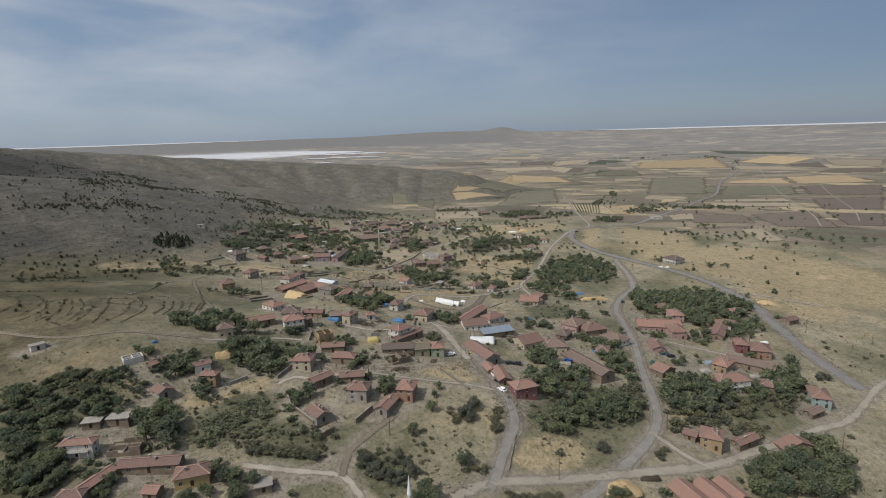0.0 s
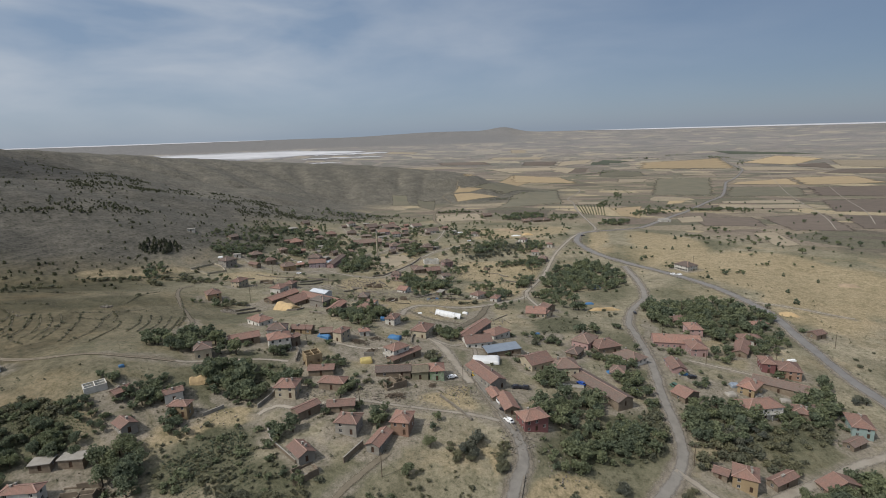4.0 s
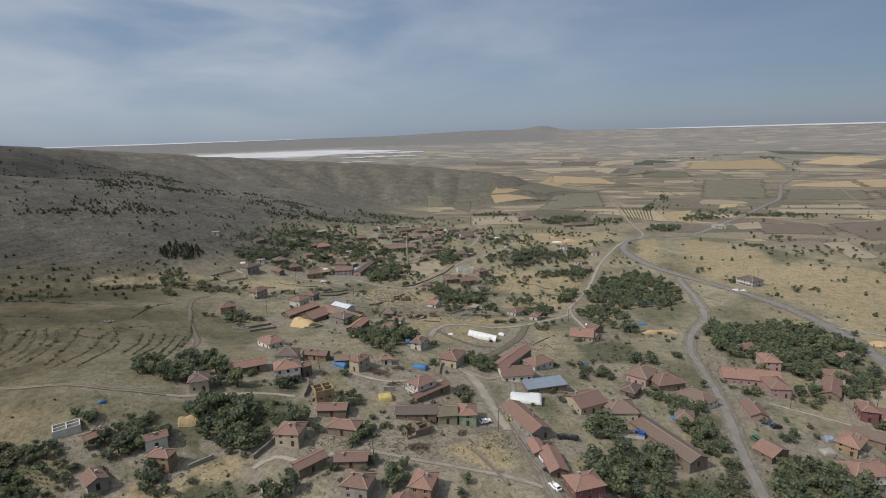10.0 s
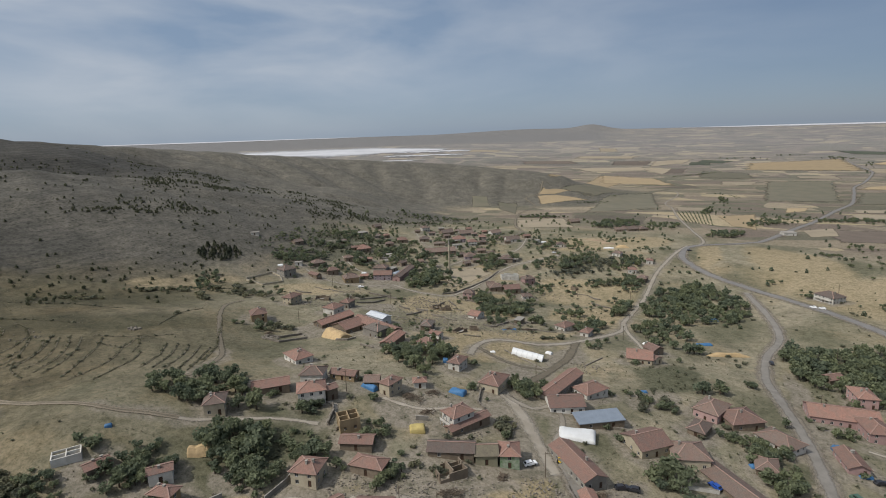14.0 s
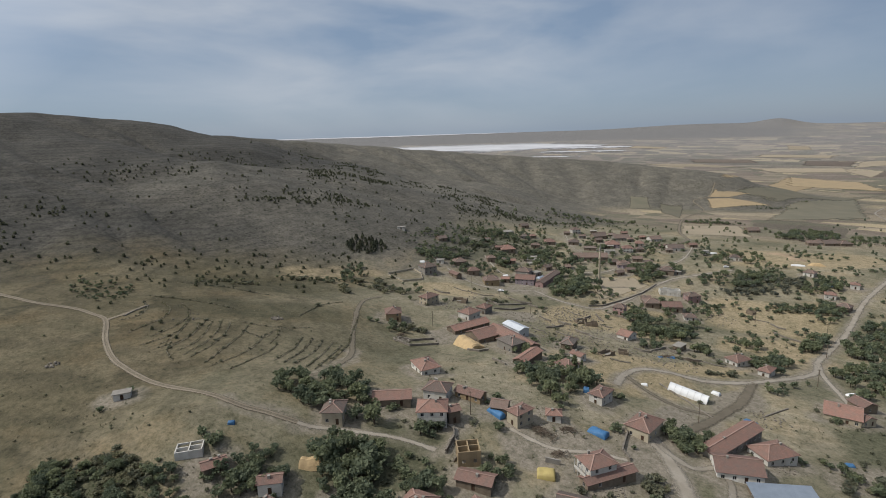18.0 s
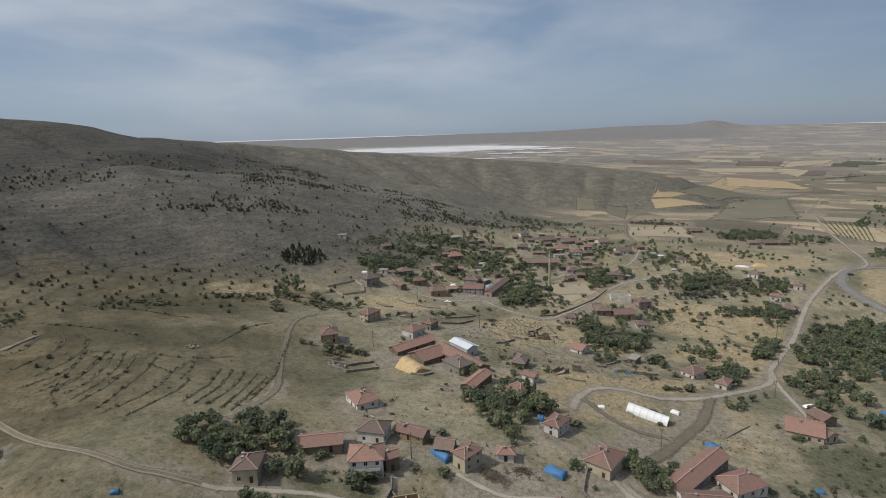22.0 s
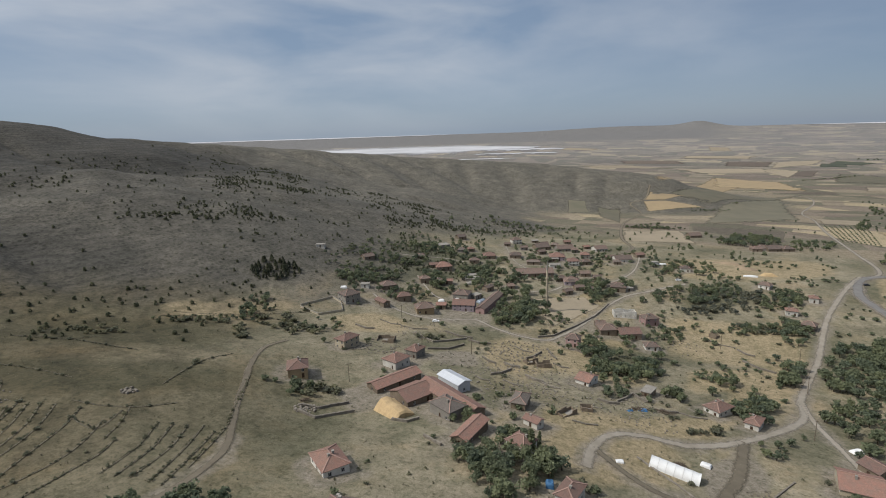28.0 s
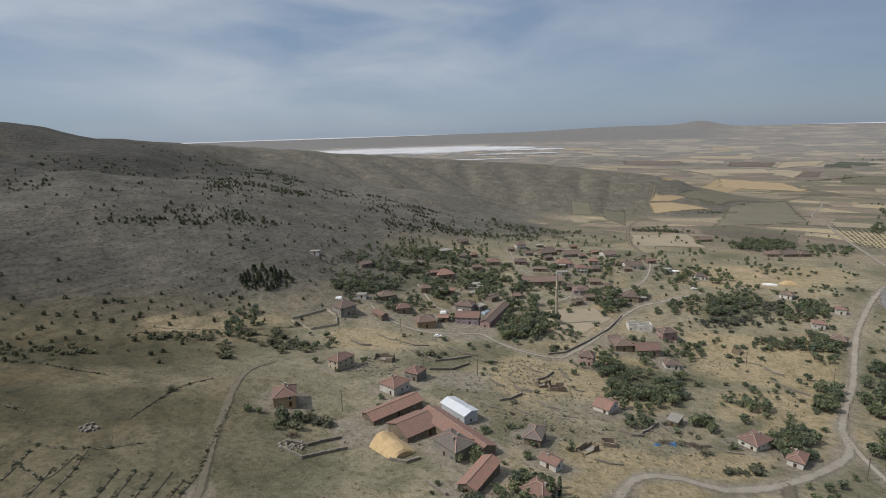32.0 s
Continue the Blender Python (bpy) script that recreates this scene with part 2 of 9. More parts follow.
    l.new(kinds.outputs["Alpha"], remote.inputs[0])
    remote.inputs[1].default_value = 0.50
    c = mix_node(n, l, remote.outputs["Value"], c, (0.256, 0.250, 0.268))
    speck = ramp_node(n, l, fine, [(0.33, (0.46, 0.49, 0.44)), (0.46, (0.88, 0.89, 0.86)), (0.55, (1.0, 1.0, 1.0)), (0.70, (1.20, 1.19, 1.16))])
    c = mix_node(n, l, 1.0, c, speck, "MULTIPLY")
    grit = ramp_node(n, l, noise_node(n, l, at, 1.7, 5, 0.8), [(0.34, (0.68, 0.69, 0.66)), (0.5, (1.0, 1.0, 1.0)), (0.66, (1.16, 1.16, 1.15))])
    c = mix_node(n, l, 1.0, c, grit, "MULTIPLY")
    weedy = noise_node(n, l, at, 0.17, 7, 0.72)
    c = mix_node(n, l, between(n, l, weedy, 0.47, 0.62), c, mix_node(n, l, 1.0, c, (0.72, 0.74, 0.70), "MULTIPLY"))
    tufts = n.new("ShaderNodeTexVoronoi")
    tufts.inputs["Scale"].default_value = 0.28
    l.new(at, tufts.inputs["Vector"])
    dots = n.new("ShaderNodeMath")
    dots.operation = "MULTIPLY"
    l.new(between(n, l, tufts.outputs["Distance"], 0.42, 0.18), dots.inputs[0])
    l.new(hill, dots.inputs[1])
    c = mix_node(n, l, dots.outputs["Value"], c, mix_node(n, l, 1.0, c, (0.55, 0.57, 0.54), "MULTIPLY"))
    l.new(c, b.inputs["Base Color"])
    relief(n, l, b, fine, 0.6, 0.6)
    return m


def tile_material(name, colour, faded):
    """Rows of clay tiles: courses and pans as fine relief, faded and lichened patches."""
    m, n, l, b = material(name, 0.85)
    at = n.new("ShaderNodeTexCoord").outputs["Object"]
    uv = n.new("ShaderNodeUVMap").outputs["UV"]
    broad, fine = noise_node(n, l, at, 0.5, 5, 0.65), noise_node(n, l, at, 6.0, 4, 0.7)
    c = mix_node(n, l, between(n, l, broad, 0.36, 0.66), colour, faded)
    c = mix_node(n, l, between(n, l, fine, 0.35, 0.8), c, mix_node(n, l, 0.45, c, (0.10, 0.07, 0.055)))
    own = n.new("ShaderNodeObjectInfo").outputs["Random"]
    c = mix_node(n, l, own, c, mix_node(n, l, 1.0, c, (0.60, 0.66, 0.70), "MULTIPLY"))
    lichen = noise_node(n, l, at, 1.4, 6, 0.75)
    c = mix_node(n, l, between(n, l, lichen, 0.55, 0.70), c, mix_node(n, l, 0.6, c, (0.17, 0.135, 0.105)))
    rows = n.new("ShaderNodeTexBrick")
    rows.inputs["Color1"].default_value, rows.inputs["Color2"].default_value, rows.inputs["Mortar"].default_value = (1, 1, 1, 1), (0.78, 0.78, 0.78, 1), (0.5, 0.5, 0.5, 1)
    rows.inputs["Scale"].default_value, rows.inputs["Mortar Size"].default_value = 1.0, 0.03
    rows.inputs["Brick Width"].default_value, rows.inputs["Row Height"].default_value = 0.24, 0.36
    l.new(uv, rows.inputs["Vector"])
    c = mix_node(n, l, 0.8, c, rows.outputs["Color"], "MULTIPLY")
    l.new(c, b.inputs["Base Color"])
    relief(n, l, b, rows.outputs["Color"], 0.5, 0.04)
    return m


def leaf_material(name, dark, light):
    m, n, l, b = material(name, 0.8)
    isle = n.new("ShaderNodeNewGeometry").outputs["Random Per Island"]
    tint = n.new("ShaderNodeAttribute")
    tint.attribute_name = "tint"
    whole = n.new("ShaderNodeMath")
    whole.operation = "ADD"
    l.new(n.new("ShaderNodeObjectInfo").outputs["Random"], whole.inputs[0])
    l.new(tint.outputs["Fac"], whole.inputs[1])
    part_of = n.new("ShaderNodeMath")
    part_of.operation = "FRACT"
    l.new(whole.outputs["Value"], part_of.inputs[0])
    own = part_of.outputs["Value"]
    c = mix_node(n, l, isle, dark, light)
    c = mix_node(n, l, own, mix_node(n, l, 1.0, c, (0.76, 0.82, 0.86), "MULTIPLY"), mix_node(n, l, 1.0, c, (1.24, 1.21, 1.04), "MULTIPLY"))
    l.new(c, b.inputs["Base Color"])
    thin = n.new("ShaderNodeBsdfTranslucent")
    l.new(c, thin.inputs["Color"])
    both = n.new("ShaderNodeMixShader")
    both.inputs["Fac"].default_value = 0.5
    l.new(b.outputs["BSDF"], both.inputs[1])
    l.new(thin.outputs["BSDF"], both.inputs[2])
    l.new(both.outputs["Shader"], n["Material Output"].inputs["Surface"])
    return m


GROUND = ground_material()
TILE = tile_material("clay_tiles", (0.375, 0.203, 0.155), (0.300, 0.195, 0.155))
OLD_TILE = tile_material("weathered_tiles", (0.245, 0.195, 0.162), (0.290, 0.235, 0.195))
KHAKI_TILE = tile_material("khaki_tiles", (0.265, 0.225, 0.150), (0.215, 0.180, 0.130))
BROWN_TILE = tile_material("brown_tiles", (0.245, 0.165, 0.132), (0.215, 0.170, 0.142))
RIDGE = plain("ridge_mortar", (0.40, 0.265, 0.215), None, 3.0, bumpy=0)
WALLS = {
    "white": plain("white_plaster", (0.66, 0.64, 0.59), (0.52, 0.49, 0.43)),
    "cream": plain("cream_plaster", (0.52, 0.46, 0.34), (0.40, 0.34, 0.25)),
    "stone": plain("field_stone", (0.255, 0.205, 0.150), (0.165, 0.130, 0.098), 2.5, bumpy=0.8),
    "grey": plain("grey_render", (0.31, 0.29, 0.25), (0.22, 0.20, 0.175)),
    "ochre": plain("ochre_plaster", (0.37, 0.28, 0.165), (0.29, 0.215, 0.13)),
    "yellow": plain("yellow_plaster", (0.44, 0.345, 0.155), (0.33, 0.25, 0.13)),
    "orange": plain("bare_brick", (0.37, 0.235, 0.165), (0.29, 0.185, 0.135)),
    "red": plain("oxblood_plaster", (0.225, 0.098, 0.096), (0.175, 0.085, 0.080)),
    "pink": plain("pink_plaster", (0.43, 0.285, 0.265), (0.34, 0.23, 0.21)),
    "teal": plain("pale_teal_plaster", (0.30, 0.39, 0.37), (0.24, 0.30, 0.28)),
    "green": plain("green_and_white_plaster", (0.42, 0.45, 0.36), (0.13, 0.22, 0.10), 3.0),
    "moss": plain("mossy_render", (0.27, 0.25, 0.17), (0.19, 0.18, 0.12)),
    "lilac": plain("lilac_plaster", (0.40, 0.34, 0.36), (0.27, 0.22, 0.24)),
    "steel": plain("white_steel_sheet", (0.62, 0.64, 0.66), (0.55, 0.57, 0.58), rough=0.45, bumpy=0.05),
}
WALL_WORDS = {"white": "white-plastered", "cream": "cream-plastered", "stone": "rough fieldstone", "grey": "grey-rendered", "ochre": "ochre-painted",
              "yellow": "yellow-painted", "orange": "bare brick", "red": "dark red painted", "pink": "pink-painted", "teal": "pale teal painted",
              "green": "green-painted", "moss": "mossy rendered", "lilac": "lilac-painted", "steel": "white steel"}
CONCRETE = plain("weathered_concrete", (0.36, 0.335, 0.295), (0.25, 0.23, 0.20))
SHEET = plain("blue_grey_sheet_metal", (0.33, 0.38, 0.44), (0.27, 0.31, 0.36), rough=0.4, metal=0.3, bumpy=0.1)
WHITE_SHEET = plain("white_roof_sheet", (0.74, 0.77, 0.80), (0.66, 0.69, 0.72), rough=0.4, bumpy=0.05)
PLASTIC = plain("white_plastic_film", (0.82, 0.83, 0.82), (0.74, 0.74, 0.72), rough=0.5, bumpy=0.2, depth=0.1)
TARP = plain("blue_tarpaulin", (0.070, 0.190, 0.36), (0.05, 0.14, 0.28), 2.0, rough=0.5, bumpy=0.5, depth=0.15)
YELLOW_TARP = plain("yellow_tarpaulin", (0.52, 0.42, 0.16), (0.42, 0.33, 0.13), 2.0, rough=0.6)
STRAW = plain("golden_straw", (0.56, 0.41, 0.225), (0.43, 0.31, 0.17), 2.5, bumpy=0.8, depth=0.2)
DUNG = plain("dark_fodder_heap", (0.085, 0.066, 0.045), (0.05, 0.04, 0.03), 2.0, bumpy=0.8, depth=0.2)
ASPHALT = plain("worn_asphalt", (0.290, 0.268, 0.236), (0.205, 0.188, 0.164), 0.9, bumpy=0.2, ragged=0.5, strip=3.2)
HIGHWAY = plain("grey_asphalt", (0.205, 0.196, 0.184), (0.155, 0.147, 0.137), 0.6, bumpy=0.2, ragged=0.6, strip=4.5)
DIRT = plain("dusty_track", (0.385, 0.345, 0.285), (0.285, 0.248, 0.196), 0.6, bumpy=0.4, ragged=0.35, strip=2.4)
EARTH = plain("loose_earth", (0.40, 0.305, 0.205), (0.31, 0.24, 0.165), 0.8, bumpy=0.6, depth=0.2)
TRAIL = plain("trodden_grass", (0.200, 0.170, 0.124), (0.150, 0.127, 0.092), 0.8, bumpy=0.5, ragged=0.5, strip=2.6)
RUT = plain("bare_wheel_rut", (0.290, 0.245, 0.180), (0.215, 0.180, 0.132), 0.8, bumpy=0.4, ragged=0.5, strip=2.6)
EDGE = plain("terrace_edge_earth", (0.175, 0.152, 0.106), (0.110, 0.095, 0.066), 0.8, bumpy=0.5, ragged=0.4, strip=2.2)
VERGE = plain("gravel_verge", (0.300, 0.262, 0.208), (0.225, 0.192, 0.148), 0.6, bumpy=0.4, ragged=0.35, strip=2.6)
STUBBLE = plain("pale_stubble", (0.335, 0.280, 0.198), (0.270, 0.226, 0.160), 0.15, bumpy=0.4, depth=0.2, ragged=0.03)
GOLDEN = plain("golden_stubble", (0.400, 0.305, 0.178), (0.330, 0.255, 0.156), 0.15, bumpy=0.4, depth=0.2, ragged=0.03)
PLOUGHED = plain("ploughed_soil", (0.165, 0.132, 0.104), (0.130, 0.104, 0.082), 0.2, bumpy=0.5, depth=0.2, ragged=0.05)
FALLOW = plain("fallow_grass", (0.135, 0.128, 0.090), (0.180, 0.160, 0.112), 0.1, bumpy=0.5, depth=0.2, ragged=0.05)
CROP = plain("green_crop", (0.070, 0.085, 0.058), (0.100, 0.105, 0.072), 0.1, bumpy=0.5, depth=0.2, ragged=0.05)
ROCK = plain("grey_fieldstones", (0.265, 0.236, 0.196), (0.180, 0.158, 0.128), 2.0, bumpy=0.6)
SALT = plain("salt_crust", (0.56, 0.56, 0.57), (0.42, 0.42, 0.43), 0.02, bumpy=0, random_tint=0, ragged=0.006, strip=2.6)
TIMBER = plain("grey_timber", (0.165, 0.125, 0.090), (0.10, 0.08, 0.06), 3.0, bumpy=0.4)
DARK_DOOR = plain("brown_painted_door", (0.085, 0.050, 0.032), None, 3.0, bumpy=0.2)
FRAME = plain("white_window_frame", (0.62, 0.61, 0.58), None, 3.0, bumpy=0, rough=0.6)
RUBBER = plain("black_rubber", (0.025, 0.025, 0.025), None, 3.0, bumpy=0, rough=0.8)
BARK = plain("bark", (0.115, 0.088, 0.062), (0.07, 0.055, 0.04), 4.0, bumpy=0.5)
LEAF = leaf_material("walnut_leaves", (0.132, 0.152, 0.100), (0.200, 0.222, 0.143))
SHRUB = leaf_material("dusty_shrub_leaves", (0.142, 0.142, 0.098), (0.205, 0.200, 0.138))
WILLOW = leaf_material("silver_willow_leaves", (0.12, 0.125, 0.100), (0.21, 0.21, 0.17))
WEEDS = leaf_material("dry_weeds", (0.140, 0.125, 0.082), (0.310, 0.270, 0.180))
NEEDLES = leaf_material("juniper_needles", (0.066, 0.074, 0.053), (0.122, 0.128, 0.086))


def glass_material():
    m, n, l, b = material("window_glass", 0.12)
    b.inputs["Base Color"].default_value = (0.018, 0.020, 0.024, 1)
    b.inputs["Specular IOR Level"].default_value = 0.5
    return m


GLASS = glass_material()


def paint_material(name, colour):
    m, n, l, b = material(name, 0.3)
    b.inputs["Base Color"].default_value = (*colour, 1)
    b.inputs["Coat Weight"].default_value = 0.4
    return m


CAR_WHITE, CAR_DARK, CAR_GREEN = paint_material("white_car_paint", (0.75, 0.75, 0.74)), paint_material("dark_car_paint", (0.03, 0.03, 0.035)), paint_material("green_car_paint", (0.06, 0.11, 0.08))
CAR_YELLOW, CAR_BLUE = paint_material("yellow_tractor_paint", (0.60, 0.42, 0.05)), paint_material("blue_cart_paint", (0.02, 0.07, 0.30))


# ---- the lie of the land ----
CREST = [(-800, -300, 110), (-850, 150, 148), (-830, 476, 143), (-801, 636, 133), (-803, 721, 113), (-726, 949, 92),
         (-491, 1324, 45), (-198, 1404, 21), (-13, 1369, 4), (70, 1300, -34)]
SPUR = [(-830, 450, 135), (-640, 480, 104), (-479, 517, 76), (-423, 655, 54), (-375, 736, 20), (-206, 872, -16)]


def ramp(a, b, v):
    k = np.clip((v - a) / (b - a), 0.0, 1.0)
    return k * k * (3 - 2 * k)


def ridge(points, slope, x, y, ravine=0.0):
    """Height of a rounded ridge that falls away evenly from its crest line, cut by ravines that run down its flanks."""
    best = np.full(np.shape(x), -1e9)
    gone, cut = 0.0, np.zeros(np.shape(x))
    for (ax, ay, az), (bx, by, bz) in zip(points, points[1:]):
        length = math.hypot(bx - ax, by - ay)
        k = np.clip(((x - ax) * (bx - ax) + (y - ay) * (by - ay)) / length ** 2, 0, 1)
        off = np.hypot(x - ax - k * (bx - ax), y - ay - k * (by - ay))
        here = az + k * (bz - az) - slope * (np.sqrt(off * off + 900) - 30)
        s = gone + k * length + 0.10 * off * np.sin(gone + k * length * 0.011) + 7 * np.sin(off / 37.0)
        rills = np.abs(np.sin(s / 23.0 + 1.1 * np.sin(s / 71.0))) + 0.45 * np.abs(np.sin(s / 8.3 + 2.0 * np.sin(s / 29.0))) - 0.85
        cut = np.where(here > best, rills * ramp(6, 90, off), cut)
        best = np.maximum(best, here)
        gone += length
    return best + ravine * cut


def swell(x, y, size, seed):
    """Smooth rolling noise between -1 and 1."""
    p, q = x / size, y / size
    a = np.sin(p * 1.3 + q * 0.7 + seed) + np.sin(p * 0.6 - q * 1.5 + 2.1 * seed) + np.sin(-p * 1.9 + q * 1.1 + 3.7 * seed)
    b = np.sin(p * 2.7 + q * 2.3 + 1.7 * seed) + np.sin(p * 3.1 - q * 2.0 + 0.3 * seed)
    return a / 4 + b / 8


def bump(x, y, cx, cy, size, height):
    return height * np.exp(-((x - cx) ** 2 + (y - cy) ** 2) / (2 * size * size))


def terrain(x, y, hills=True):
    """Height of the ground in metres, with or without the hills."""
    x, y = np.asarray(x, float), np.asarray(y, float)
    u, v = 2.4 * np.tanh(x / 240), 2.6 * np.tanh((y - 350) / 260)
    z = (-8.78 - 12.00 * u - 14.50 * v - 0.01 * u * u + 3.21 * u * v - 3.15 * v * v + 0.36 * u ** 3
         + 0.85 * u * u * v + 0.57 * u * v * v + 4.19 * v ** 3)
    # knolls and hollows of the village
    z = z + bump(x, y, -45, 262, 36, 0.17)
    z = z + bump(x, y, -25, 180, 28, 1.87)
    z = z + bump(x, y, -113, 190, 22, -2.40)
    z = z + bump(x, y, 30, 385, 45, 0.67)
    z = z + bump(x, y, -115, 322, 32, -7.51)
    z = z + bump(x, y, 220, 420, 60, 10.02)
    z = z + bump(x, y, -180, 450, 60, -0.93)
    z = z + bump(x, y, -130, 205, 22, 9.78)
    z = z + bump(x, y, -75, 500, 50, 2.03)
    z = z + bump(x, y, 90, 200, 40, 2.08)
    z = z + bump(x, y, 18, 196, 18, 5.0) + bump(x, y, 10, 322, 25, -3.0)
    z = np.clip(z, -40, 26)
    far = np.hypot(x, y - 90)
    plain = -24 - 46 * ramp(450, 1600, far)
    z = z + (plain - z) * ramp(430, 720, far + 0.35 * x)
    if hills:
        hill = np.maximum(ridge(CREST, 0.25, x, y, 9.0), ridge(SPUR, 0.29, x, y, 2.2))
        gully = 3.2 * swell(x + 30 * np.sin(y / 90), y, 34, 2.0) + 1.5 * swell(x, y, 14, 5.0)
        d = hill + gully * ramp(-10, 60, hill) - z
        z = z + np.where(d > 40, d, 5 * np.log1p(np.exp(np.clip(d, -200, 40) / 5)))
    z = z + 0.6 * swell(x, y, 17, 1.0) * (1 - ramp(620, 820, far))
    # far off, the plain draws in towards the horizon
    k = np.clip((far - 1700) / 2900, 0, 1)
    bearing = np.degrees(np.arctan2(x, y - 90))
    knoll = 34 * np.exp(-((bearing - 6.6) / 1.7) ** 2) + 30 * np.exp(-((bearing - 0.5) / 8.5) ** 2)
    skyline = 100 - (0.0935 * (1 - k) ** 1.6 + 0.0065) * far + knoll * np.exp(-((far - 4330) / 170) ** 2)
    return np.where(far > 1700, skyline + (z - plain) * (1 - ramp(1700, 2300, far)), z)


# ---- helpers for meshes ----
def lie(x, y):
    return float(terrain(x, y))


def mesh_from(name, verts, faces, mats, slots=None, uvs=None, smooth=False):
    me = bpy.data.meshes.new(name)
    me.from_pydata(np.asarray(verts, float).tolist(), [], faces)
    for m in mats:
        me.materials.append(m)
    if slots is not None:
        me.polygons.foreach_set("material_index", slots)
    if uvs is not None:
        layer = me.uv_layers.new(name="UVMap")
        layer.data.foreach_set("uv", np.array(uvs, float).ravel())
    if smooth:
        me.shade_smooth()
    return me


def child(name, me, parent, at=None, label=""):
    ob = new(name, me)
    ob.parent = parent
    if at is not None:
        ob.matrix_basis = at
    return tagged(ob, label)


def part(name, bm, mat, parent, label="", at=None):
    me = bpy.data.meshes.new(name)
    bm.to_mesh(me)
    bm.free()
    me.materials.append(mat)
    return child(name, me, parent, at, label)


def box_data(x0, x1, y0, y1, z0, z1):
    v = [(x, y, z) for z in (z0, z1) for x, y in ((x0, y0), (x1, y0), (x1, y1), (x0, y1))]
    return v, [(3, 2, 1, 0), (4, 5, 6, 7), (0, 1, 5, 4), (1, 2, 6, 5), (2, 3, 7, 6), (3, 0, 4, 7)]


def join_data(pieces):
    verts, faces = [], []
    for v, f in pieces:
        k = len(verts)
        verts += list(v)
        faces += [tuple(i + k for i in q) for q in f]
    return verts, faces


def beam_data(p, q, wide, tall):
    """A bar from p to q, its foot on that line."""
    p, q = Vector(p), Vector(q)
    d = (q - p).normalized()
    s = d.cross(Vector((0, 0, 1)))
    s = (s.normalized() if s.length > 1e-4 else Vector((1, 0, 0))) * wide / 2
    u = s.cross(d).normalized() * tall
    v = [p - s, p + s, p + s + u, p - s + u, q - s, q + s, q + s + u, q - s + u]
    return [tuple(a) for a in v], [(0, 1, 2, 3), (7, 6, 5, 4), (0, 4, 5, 1), (1, 5, 6, 2), (2, 6, 7, 3), (3, 7, 4, 0)]


def tube_data(rings, sides=8, cap=True):
    """A round body along a list of (x, y, z, radius)."""
    verts, faces = [], []
    for x, y, z, r in rings:
        verts += [(x + r * math.cos(2 * math.pi * i / sides), y + r * math.sin(2 * math.pi * i / sides), z) for i in range(sides)]
    for k in range(len(rings) - 1):
        faces += [(k * sides + i, k * sides + (i + 1) % sides, (k + 1) * sides + (i + 1) % sides, (k + 1) * sides + i) for i in range(sides)]
    if cap:
        faces.append(tuple((len(rings) - 1) * sides + i for i in range(sides)))
    return verts, faces


# ---- what the soil is like: pale dry grass, bare trodden earth, green weedy ground ----
SOIL = {"pale": [], "bare": [], "green": [], "dark": []}
HOMES = []


def soil(kind, cx, cy, ax, ay, bx, by):
    """An uneven oval of one kind of soil, by its middle and two half axes."""
    SOIL[kind].append((cx, cy, ax, ay, bx, by))


def soil_at(kind, x, y):
    best = np.zeros(np.shape(x))
    px, py = x + 3.0 * swell(x, y, 6, 2.0), y + 3.0 * swell(x, y, 6, 7.0)
    for cx, cy, ax, ay, bx, by in SOIL[kind]:
        cross = ax * by - ay * bx
        u, v = ((px - cx) * by - (py - cy) * bx) / cross, ((py - cy) * ax - (px - cx) * ay) / cross
        best = np.maximum(best, ramp(1.25, 0.65, (np.abs(u) ** 3 + np.abs(v) ** 3) ** (1 / 3)))
    return best


